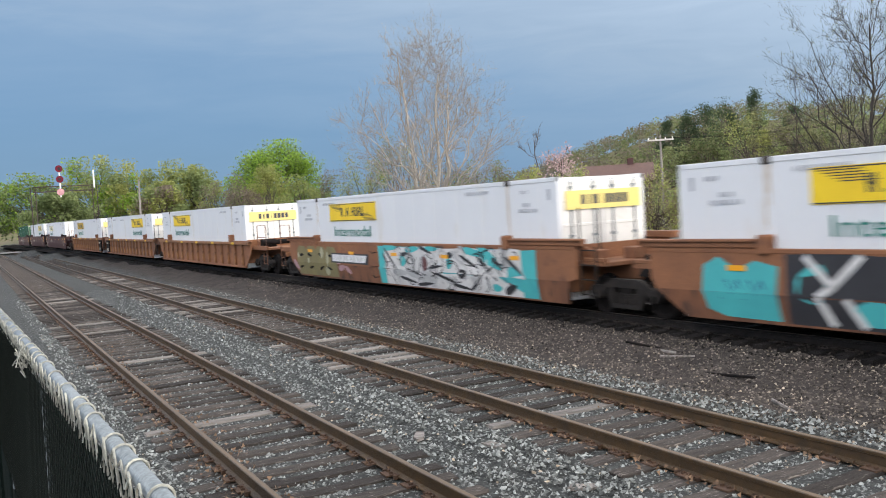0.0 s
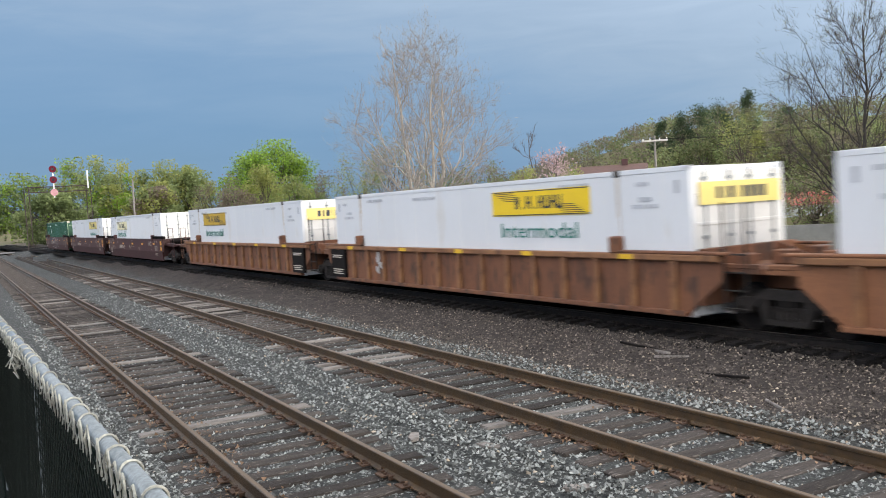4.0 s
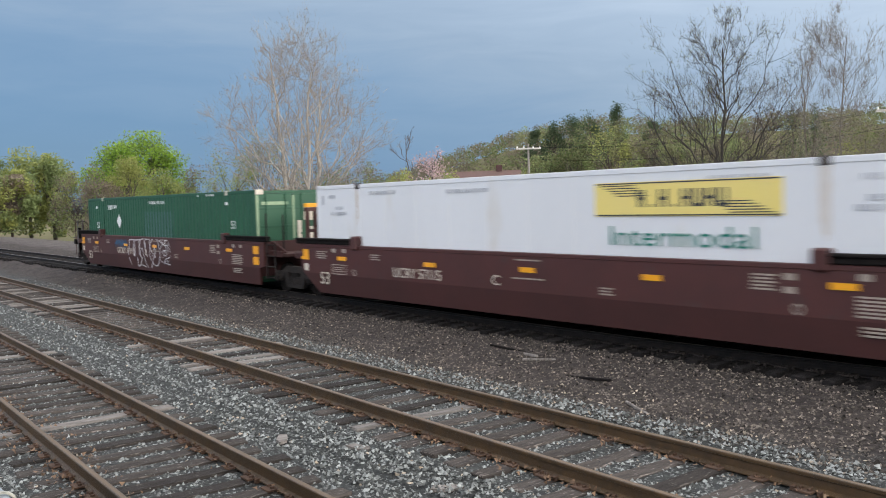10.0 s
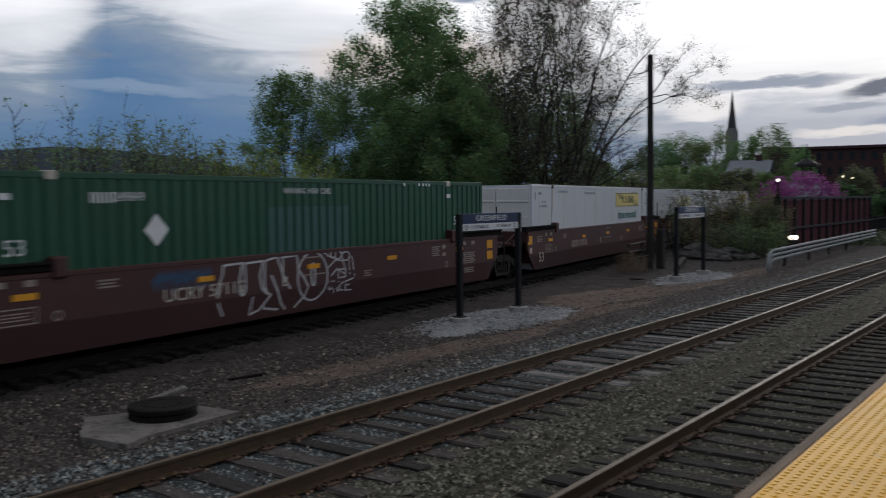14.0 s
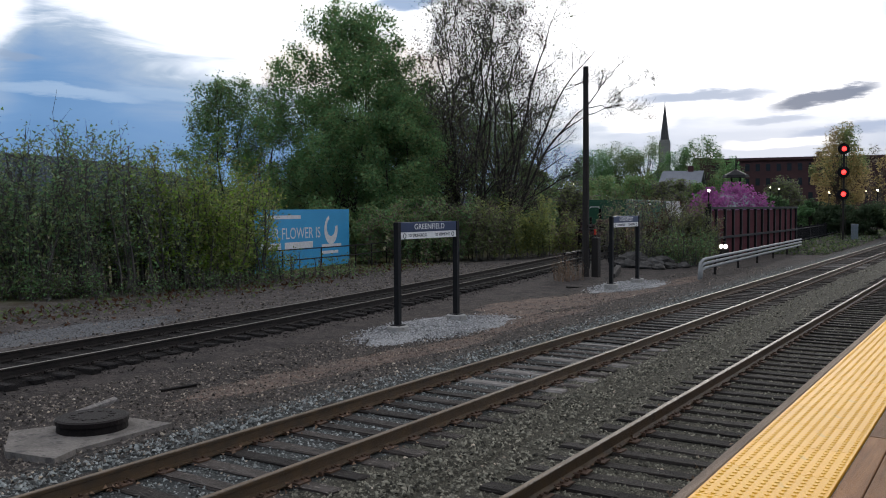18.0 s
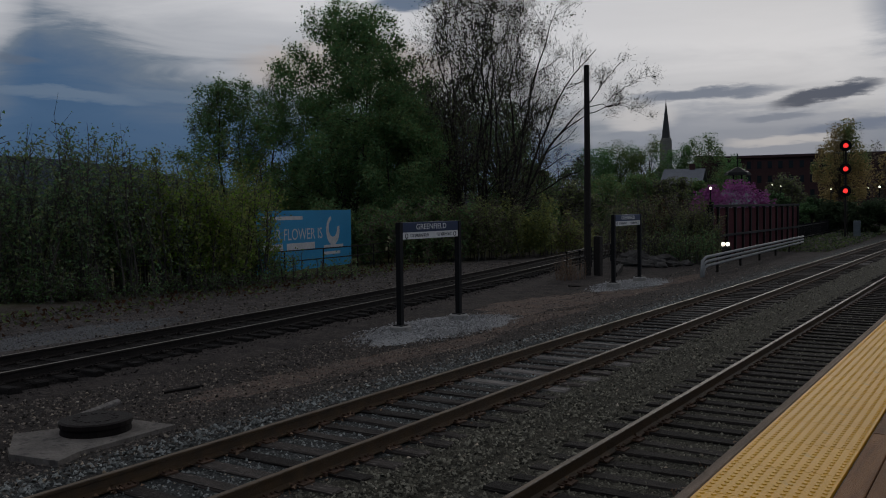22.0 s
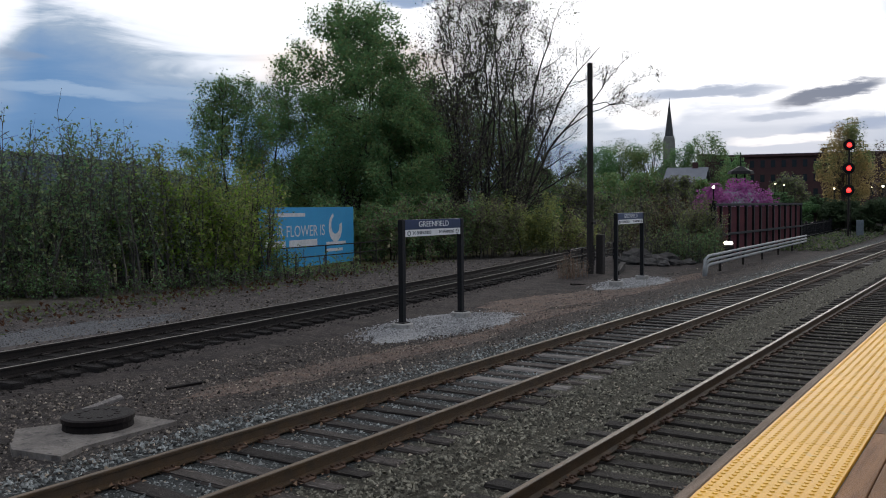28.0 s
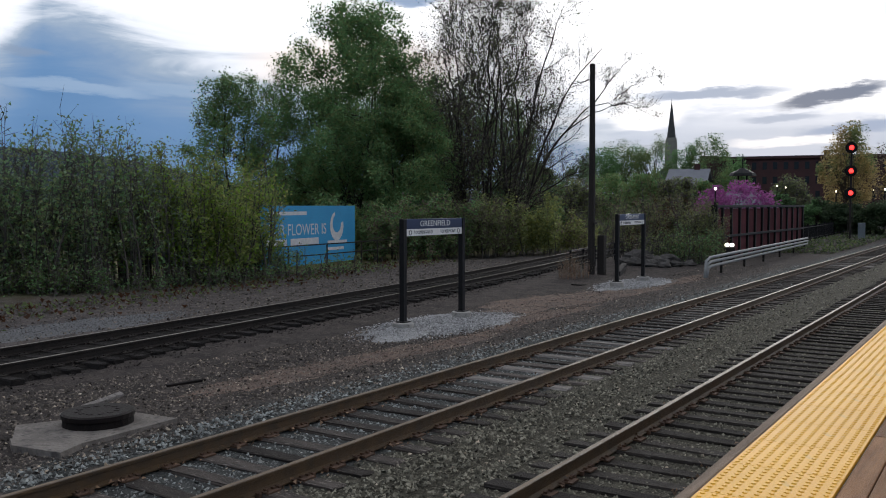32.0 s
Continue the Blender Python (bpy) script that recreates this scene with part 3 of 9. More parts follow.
    col = over(tanned, col, sep.outputs["Y"], 5.95, 6.2, .2)
    c = over(col, cinders, sep.outputs["Y"], 8.5, 9.4, 1.4)
    c = over(c, dust, sep.outputs["Y"], 15.8, 17.4, 5.0)
    c = over(c, grass, sep.outputs["Y"], 24.0, 28.0, 6.0)
    c = over(c, woods, ln.outputs["Value"], 180, 260, 40)
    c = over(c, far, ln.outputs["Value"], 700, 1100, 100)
    L(c, bs.inputs["Base Color"])
    return m


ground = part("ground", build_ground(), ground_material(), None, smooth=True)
tagged(ground, "ground of grey ballast, brown cinders and scrub rising to wooded hills and a haze-tinted ridge", "ground", kind="structure")


# ---- loose stones ----
def scatter_stones(name, label, material, count, place, size, seed, parent=None):
    """Many small broken stones as one mesh; place(u array) gives x, y, z arrays."""
    rng = np.random.default_rng(seed)
    # four-sided chips: a crooked base and an off-centre tip
    base = np.array([(-.5, -.5, -.3), (.5, -.5, -.3), (.5, .5, -.3), (-.5, .5, -.3), (0, 0, .45)], float)
    tris = np.array([(0, 1, 4), (1, 2, 4), (2, 3, 4), (3, 0, 4)])
    P = place(rng, count)
    n = len(P)
    V = base[None] + rng.uniform(-0.26, 0.26, (n, 5, 3))
    sc = rng.uniform(size[0], size[1], (n, 1, 1)) * rng.uniform(0.6, 1.25, (n, 1, 3))
    V = V * sc
    a, b = rng.uniform(0, 6.28, n), rng.uniform(-0.7, 0.7, n)
    ca, sa, cb, sb = np.cos(a), np.sin(a), np.cos(b), np.sin(b)
    R = np.stack([np.stack([ca, -sa * cb, sa * sb], 1), np.stack([sa, ca * cb, -ca * sb], 1), np.stack([0 * a, sb, cb], 1)], 1)
    V = np.einsum("nij,nkj->nki", R, V) + P[:, None, :]
    F = (tris[None] + 5 * np.arange(n)[:, None, None]).reshape(-1, 3)
    ob = new(name, raw_mesh(name, V.reshape(-1, 3), F, material))
    return tagged(ob, label, "gravel", kind="stuff")


def ballast_place(x0, x1, y0, y1, near=6.0, only=None):
    def f(rng, n):
        x, y = rng.uniform(x0, x1, n * 3), rng.uniform(y0, y1, n * 3)
        keep = rng.uniform(0, 1, n * 3) < 1 / (1 + (np.hypot(x, y) / near) ** 2.2)
        x, y = x[keep][:n], y[keep][:n]
        z = np.where(y > 5.0, -0.2 + B_Z, -0.2) + rng.uniform(-0.01, 0.012, len(x))
        between = (np.abs(y - A_Y) > 1.35) & (np.abs(y - B_Y) > 1.35)
        z += np.where(between, 0.022, 0.0)
        # keep the rails clear
        ok = np.ones(len(x), bool)
        for c in (A_Y - GAUGE / 2, A_Y + GAUGE / 2, B_Y - GAUGE / 2, B_Y + GAUGE / 2):
            ok &= np.abs(y - c) > 0.10
        if only is not None:
            ok &= only(x, y)
        return np.stack([x, y, z], 1)[ok]
    return f


M_STONE_TAN = mat("tan_ballast_stone", (0.20, 0.19, 0.15), (0.085, 0.08, 0.062), 20, 0.9, 0, 0.3, 80, island=0.85, sheen=0.2)
TAN_SIDE = lambda x, y: (x + 1.5 * np.sin(x * 3.1 + y * 5.3) > 2.5) & (y < 6.1)
scatter_stones("ballast", "loose grey ballast stones round the near tracks", M_STONE, 118000, ballast_place(-44, 44, 1.55, 8.95, 11.0, lambda x, y: ~TAN_SIDE(x, y)), (0.02, 0.047), 5)
scatter_stones("ballast", "brown-grey ballast stones between the straight tracks", M_STONE_TAN, 45000, ballast_place(1, 44, 1.55, 6.2, 11.0, TAN_SIDE), (0.02, 0.045), 15)


def verge_place(x0, x1):
    def f(rng, n):
        x, y = rng.uniform(x0, x1, n * 4), rng.uniform(8.6, 12.4, n * 4)
        keep = rng.uniform(0, 1, n * 4) < 1 / (1 + (np.abs(x) / 17) ** 2)
        x, y = x[keep][:n], y[keep][:n]
        z = np.array([ground_z(a, b) for a, b in zip(x, y)]) + rng.uniform(-0.01, 0.02, len(x))
        return np.stack([x, y, z], 1)
    return f


scatter_stones("cinder_stones", "brown dirty stones and cinders beside the far track", M_STONE_BROWN, 52000, verge_place(-40, 44), (0.018, 0.045), 6)


M_BLACKSTONE = mat("oily_stone", (0.038, 0.033, 0.030), (0.012, 0.011, 0.010), 20, 0.95, 0, 0.3, 80, island=0.8, sheen=0.15)


def bed_place(s0, s1, l0, l1, up):
    def f(rng, n):
        P = []
        for s, l in zip(rng.uniform(s0, s1, n), rng.uniform(l0, l1, n)):
            x, y, z, h = line_c(s, l)
            P.append((x, y, max(ground_z(x, y), z - .195 if abs(l) < 1.15 else -9) + rng.uniform(-.012, .016) + up))
        return np.array(P)
    return f


scatter_stones("bed_stones", "blackened stones along the far track's bed", M_BLACKSTONE, 14000, bed_place(-26, 52, -1.75, 1.4, .008), (0.022, 0.05), 9)
scatter_stones("verge_stones", "grey-brown stones and lumps between far track and thicket", M_STONE_BROWN, 9000, bed_place(4, 52, 1.6, 7.5, .006), (0.03, 0.075), 10)
M_CHIP = mat("pale_chip", (0.40, 0.36, 0.30), (0.26, 0.2, 0.14), 20, 0.9, 0, 0.2, 80, island=0.5, sheen=0.15)
scatter_stones("pale_chips", "pale wood chips and stones strewn over the cinders", M_CHIP, 5000, verge_place(-40, 44), (0.012, 0.04), 7)
scatter_stones("pale_chips", "pale stones strewn over the ballast", M_CHIP, 3500, ballast_place(-30, 30, 1.6, 9.2, 9.0), (0.015, 0.045), 8)


# ---- the platform ----
PLAT_Z, PLAT_EDGE, PLAT_X = 1.22, 1.44, -0.95


def build_platform():
    t = thing("station_platform", "high station platform with yellow tactile edge and brown boards", "platform", kind="structure")
    s = Shape()
    s.box(PLAT_X, 130, -6.0, PLAT_EDGE - 0.16, PLAT_Z - 0.35, PLAT_Z - 0.03)
    for x in range(0, 130, 6):
        s.box(x, x + 0.4, PLAT_EDGE - 1.4, PLAT_EDGE - 0.9, -0.5, PLAT_Z - 0.35)
    s.box(-70, PLAT_X, -6.0, 0.0, -.5, .2)
    part("slab", s, M_CONCRETE, t)
    e = Shape()
    e.box(PLAT_X, 130, PLAT_EDGE - 0.2, PLAT_EDGE - 0.05, PLAT_Z - 0.34, PLAT_Z - 0.028, 0.006)
    part("edge_strip", e, M_CONCRETE, t, "grey concrete edge strip")
    e = Shape()
    e.box(PLAT_X, 130, PLAT_EDGE - 0.046, PLAT_EDGE + 0.03, PLAT_Z - 0.24, PLAT_Z - 0.006, 0.01)
    part("rub_board", e, mat("grey_weathered_board", (0.25, 0.185, 0.135), (0.16, 0.118, 0.088), 2, 0.8, 0, 0.4, 40, stretch=(0.6, 8, 8), sheen=0.2), t, "worn timber rub board on the platform edge")
    # tactile tiles 0.61 m square with rows of flat domes
    dome = Shape()
    dome.box(0.0015, 0.6085, -0.3045, 0.3045, -0.026, 0.0, 0.0015)
    plain = dome.mesh("tactile_tile", M_YELLOW)
    for i in range(10):
        for j in range(10):
            x, y = 0.031 + 0.0605 * i, -0.275 + 0.061 * j
            n = len(dome.v)
            for rr, z in ((0.0165, 0.0), (0.011, 0.0042)):
                for k in range(6):
                    dome.v.append((x + rr * math.cos(k * 1.047), y + rr * math.sin(k * 1.047), z))
            for k in range(6):
                dome.face(n + k, n + (k + 1) % 6, n + 6 + (k + 1) % 6, n + 6 + k)
            dome.face(*range(n + 6, n + 12))
    domed = dome.mesh("tactile_tile", M_YELLOW)
    y = PLAT_EDGE - 0.05 - 0.31
    for k in range(0, 150):
        ob = new("tactile_tile", domed if k < 45 else plain)
        ob.parent = t
        ob.location = (PLAT_X + 0.01 + 0.61 * k, y, PLAT_Z)
    b = Shape()
    b.box(0, 2.4, 0, 0.135, -0.028, 0, 0.005)
    board = b.mesh("deck_board", M_BOARD)
    for row in range(9):
        for k in range(14 if row < 6 else 4):
            ob = new("deck_board", board)
            ob.parent = t
            ob.location = (PLAT_X + 0.02 + 2.405 * k - 0.0 * row, y - 0.31 - 0.142 * (row + 1), PLAT_Z - 0.004)
    return t


platform = build_platform()


# ---- the train ----
M_PURPLE = mat("maroon_car_paint", (0.068, 0.0185, 0.0155), (0.050, 0.015, 0.013), 0.9, 0.55, 0, 0.08, 40, c3=(0.05, 0.022, 0.02), spots=0.66, grain=0.07)
M_PURPLE_LOW = mat("maroon_lower_panel", (0.057, 0.0165, 0.0145), (0.043, 0.014, 0.0125), 0.9, 0.6, 0, 0.08, 40, grain=0.07)
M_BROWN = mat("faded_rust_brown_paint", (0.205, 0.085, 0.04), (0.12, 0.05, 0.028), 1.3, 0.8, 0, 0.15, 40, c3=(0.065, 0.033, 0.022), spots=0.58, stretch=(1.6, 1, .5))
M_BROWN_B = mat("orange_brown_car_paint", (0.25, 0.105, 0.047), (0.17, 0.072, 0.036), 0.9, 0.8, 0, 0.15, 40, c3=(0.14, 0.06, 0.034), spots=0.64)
# lit copy of the ribbed cars' brown: sunlight is put into the colour
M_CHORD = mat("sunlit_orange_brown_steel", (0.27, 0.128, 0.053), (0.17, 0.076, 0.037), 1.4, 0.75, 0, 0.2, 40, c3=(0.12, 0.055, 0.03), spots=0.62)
M_GRIME = mat("black_grime", (0.016, 0.013, 0.012), (0.008, 0.007, 0.007), 6, 0.9, 0, 0.3, 60, sheen=0.12)
M_STEEL = mat("greasy_steel", (0.036, 0.030, 0.027), (0.018, 0.016, 0.015), 8, 0.7, 0.15, 0.2, 60, sheen=0.2)
M_BOXWHITE = mat("white_container_paint", (0.665, 0.68, 0.705), (0.62, 0.635, 0.66), 0.5, 0.45, 0, 0.0, 30, c3=(0.60, 0.59, 0.575), spots=0.68, stretch=(1, 1, .35), grain=0.015)
M_BOXEND = mat("white_container_door", (0.76, 0.75, 0.72), (0.66, 0.65, 0.62), 1.5, 0.5, 0, 0.05, 30, c3=(0.62, 0.6, 0.56), spots=0.72, grain=0.03)
M_FAINT = mat("faint_grey_stencil", (0.36, 0.38, 0.42), (0.46, 0.47, 0.50), 3, 0.6, 0, 0, 30, grain=0.04)
M_BOXGREEN = mat("green_container_paint", (0.012, 0.082, 0.039), (0.010, 0.066, 0.033), 0.6, 0.5, 0, 0.05, 30, c3=(0.025, 0.09, 0.054), spots=0.7, grain=0.05)
M_RUSTRUN = mat("pale_rust_run", (0.50, 0.42, 0.34), (0.58, 0.53, 0.47), 6, 0.7, 0, 0, 30)
M_PALEGREEN = mat("pale_worn_green", (0.30, 0.38, 0.24), (0.16, 0.26, 0.16), 4, 0.6, 0, 0.05, 30, grain=0.06)
M_PATCH = mat("repainted_grey_green", (0.042, 0.110, 0.098), (0.038, 0.098, 0.086), 1, 0.5, 0, 0.05, 30, grain=0.04)
M_BANNER = mat("yellow_banner", (0.80, 0.56, 0.02), (0.74, 0.50, 0.02), 2, 0.5, 0, 0.02, 30, grain=0.03)
M_BANNER_DULL = mat("dull_ochre_banner", (0.52, 0.34, 0.03), (0.46, 0.29, 0.03), 2, 0.6, 0, 0.02, 30, grain=0.06)
M_BANNER_PALE = mat("sun_bleached_banner", (0.74, 0.60, 0.18), (0.70, 0.57, 0.2), 1.5, 0.5, 0, 0.02, 30, grain=0.03)
M_BANNER_FADED = mat("faded_banner", (0.72, 0.64, 0.30), (0.74, 0.72, 0.62), 0.8, 0.5, 0, 0.02, 30, grain=0.04)
M_TEALWORD = mat("green_lettering", (0.008, 0.19, 0.14), (0.008, 0.16, 0.12), 2, 0.5, 0, 0.02, 30, grain=0.03)
M_REFLECT = mat("amber_reflector", (0.80, 0.36, 0.015), (0.72, 0.32, 0.015), 6, 0.35, 0, 0.02, 80, grain=0.05)
M_YELMARK = mat("yellow_mark", (0.72, 0.44, 0.02), (0.6, 0.35, 0.02), 5, 0.6, 0, 0.05, 60)
M_CREAM = mat("cream_stencil", (0.60, 0.55, 0.46), (0.5, 0.45, 0.38), 5, 0.7, 0, 0, 60)
M_CREAM_DIM = mat("dim_cream_stencil", (0.34, 0.29, 0.245), (0.26, 0.22, 0.185), 5, 0.7, 0, 0, 60)
M_SPRAY = mat("white_spray_paint", (0.68, 0.68, 0.68), (0.5, 0.5, 0.5), 5, 0.7, 0, 0, 60)
M_TEAL = mat("teal_spray_paint", (0.06, 0.42, 0.42), (0.05, 0.34, 0.36), 2, 0.6, 0, 0, 60, grain=0.07)
M_INK = mat("black_spray_paint", (0.02, 0.02, 0.024), (0.03, 0.03, 0.034), 2, 0.6, 0, 0, 60)
M_SILVER = mat("silver_spray_paint", (0.46, 0.46, 0.46), (0.36, 0.36, 0.36), 2, 0.6, 0, 0, 60)
M_OLIVE = mat("olive_spray_paint", (0.20, 0.17, 0.07), (0.14, 0.12, 0.06), 1.6, 0.7, 0, 0, 60)
M_PALESPRAY = mat("pale_grey_spray_paint", (0.62, 0.61, 0.60), (0.50, 0.49, 0.48), 2, 0.6, 0, 0, 60, grain=0.08)
M_WINE = mat("dull_wine_paint", (0.14, 0.05, 0.05), (0.11, 0.04, 0.04), 3, 0.6, 0, 0, 60)
M_PALEOLIVE = mat("pale_olive_smudge", (0.36, 0.35, 0.24), (0.3, 0.29, 0.2), 3, 0.7, 0, 0, 60)
M_PINK = mat("mauve_spray_paint", (0.42, 0.25, 0.27), (0.34, 0.2, 0.22), 2, 0.7, 0, 0, 60)
M_BLUETAG = mat("blue_spray_paint", (0.035, 0.12, 0.22), (0.03, 0.09, 0.17), 2, 0.7, 0, 0, 60)
M_REDLAMP = mat("red_marker", (0.6, 0.02, 0.015), (0.5, 0.02, 0.015), 5, 0.4, 0, 0, 60)
M_STEELGREY = mat("worn_grey_steel", (0.16, 0.15, 0.145), (0.09, 0.083, 0.08), 8, 0.6, 0.3, 0.2, 60)
M_CASTING = mat("dark_casting", (0.07, 0.06, 0.05), (0.05, 0.04, 0.035), 5, 0.8, 0.2, 0.1, 60)


def side_y(z):
    """Depth of the car's outer side at a height: upright above, leaning in below the crease."""
    return -1.43 if z > 0.72 else -1.43 + 0.08 * (0.72 - z) / 0.5


def ribbon(s, pts, w, lift=0.004):
    """A painted stroke on the car's side, through points (x, z)."""
    for (x0, z0), (x1, z1) in zip(pts, pts[1:]):
        d = math.hypot(x1 - x0, z1 - z0) or 1
        ux, uz = (x1 - x0) / d, (z1 - z0) / d
        nx, nz = -uz * w / 2, ux * w / 2
        q = [(x0 - ux * w * .3 + nx, z0 - uz * w * .3 + nz), (x1 + ux * w * .3 + nx, z1 + uz * w * .3 + nz), (x1 + ux * w * .3 - nx, z1 + uz * w * .3 - nz), (x0 - ux * w * .3 - nx, z0 - uz * w * .3 - nz)]
        n = len(s.v)
        s.v += [(x, side_y(z) - lift, z) for x, z in q]
        s.face(n, n + 3, n + 2, n + 1)


def blot(s, pts, lift=0.003):
    """A painted patch on the car's side: cut in strips so that it follows the crease."""
    n = len(s.v)
    s.v += [(x, side_y(z) - lift, z) for x, z in pts]
    s.face(*range(n, n + len(pts)))


def loop(cx, cz, rx, rz, n=22, a0=0.0, a1=6.2832):
    return [(cx + rx * math.cos(a0 + (a1 - a0) * i / n), cz + rz * math.sin(a0 + (a1 - a0) * i / n)) for i in range(n + 1)]


def build_truck_meshes():
    """A two-axle bogie: bolster, cast side frame with windows and spring nest, wheel."""
    b = Shape()
    b.box(-0.2, 0.2, -1.05, 1.05, 0.42, 0.68, 0.03).box(-0.28, 0.28, -0.35, 0.35, 0.62, 0.86, 0.04)
    for x in (-0.89, 0.89):
        b.tube([(x, -1.12, 0.42), (x, 1.12, 0.42)], 0.085, 10)
    f = Shape()
    f.prism([(-1.12, 0.52), (-1.06, 0.62), (-0.72, 0.64), (-0.42, 0.80), (0.42, 0.80), (0.72, 0.64), (1.06, 0.62), (1.12, 0.52), (1.04, 0.38), (0.74, 0.40), (0.5, 0.62), (-0.5, 0.62), (-0.74, 0.40), (-1.04, 0.38)], -0.07, 0.07, "y")
    f.prism([(-0.58, 0.50), (-0.46, 0.62), (-0.36, 0.62), (-0.36, 0.27), (0.36, 0.27), (0.36, 0.62), (0.46, 0.62), (0.58, 0.50), (0.44, 0.18), (-0.44, 0.18)], -0.06, 0.06, "y")
    for x in (-0.24, -0.08, 0.08, 0.24):
        f.tube([(x, -0.02, 0.27), (x, -0.02, 0.5)], 0.06, 8)
    for x in (-0.89, 0.89):
        f.tube([(x, -0.12, 0.47), (x, 0.1, 0.47)], 0.13, 12)
        f.box(x - 0.15, x + 0.15, -0.09, 0.09, 0.36, 0.64, 0.02)
    w = Shape()
    n = 24
    rings = [(0.10, -0.10), (0.14, -0.06), (0.33, -0.045), (0.36, -0.07), (0.42, -0.07), (0.425, 0.04), (0.455, 0.05), (0.455, 0.075), (0.36, 0.075), (0.33, 0.03), (0.10, 0.06)]
    for r, y in rings:
        for k in range(n):
            a = 2 * math.pi * k / n
            w.v.append((r * math.cos(a), y, r * math.sin(a)))
    for i in range(len(rings) - 1):
        for k in range(n):
            j = (k + 1) % n
            w.face(i * n + k, i * n + j, (i + 1) * n + j, (i + 1) * n + k)
    w.face(*range(n - 1, -1, -1))
    w.face(*range((len(rings) - 1) * n, len(rings) * n))
    return b.mesh("bolster", M_GRIME), f.mesh("side_frame", M_STEEL), w.mesh("wheel", M_GRIME)


BOLSTER, SIDE_FRAME, WHEEL = build_truck_meshes()


def add_truck(parent, x):
    t = part("truck", BOLSTER, None, parent, "black greasy bogie")
    t.location = (x, 0, 0)
    for y in (-0.99, 0.99):
        f = part("side_frame", SIDE_FRAME, None, t)
        f.location = (0, y, 0)
        if y > 0:
            f.rotation_euler = (0, 0, math.pi)
    for wx in (-0.89, 0.89):
        for y in (-0.752, 0.752):
            w = part("wheel", WHEEL, None, t)
            w.location = (wx, y, 0.425)
            if y > 0:
                w.rotation_euler = (0, 0, math.pi)


def well_side(style, far):
    """One side of a well car; the near one stands at -y."""
    s = Shape()
    e = 8.78
    hi = [(-e, 0.92), (-e, 1.50), (e, 1.50), (e, 0.80), (8.5, 0.72), (-8.66, 0.72)]
    lo = [(-8.66, 0.72), (8.5, 0.72), (8.35, 0.20), (-7.95, 0.20)]
    if style == "ribbed":
        hi = [(-e, 0.92), (-e, 1.38), (e, 1.38), (e, 0.92), (8.0, 0.30), (-8.0, 0.30)]
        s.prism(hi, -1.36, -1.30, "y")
        # the top chord takes the lighter brown, painted as if sunlit
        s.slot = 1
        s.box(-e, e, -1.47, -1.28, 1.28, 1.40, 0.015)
        s.slot = 0
        s.box(-8.0, 8.0, -1.46, -1.28, 0.24, 0.34, 0.015)
    else:
        s.prism(hi, -1.43, -1.36, "y")
        m = len(s.v)
        s.prism(lo, -1.43, -1.36, "y")
        s.v[m:] = [(x, y + (0.08 * (0.72 - z) / 0.5), z) for x, y, z in s.v[m:]]
        s.k = [1 if i >= 8 else 0 for i in range(len(s.f))]
        s.slot = 0
        s.box(-e, e, -1.44, -1.34, 1.42, 1.505, 0.012)
    if far:
        s.v = [(x, -y, z) for x, y, z in s.v]
        s.f = [q[::-1] for q in s.f]
    return s


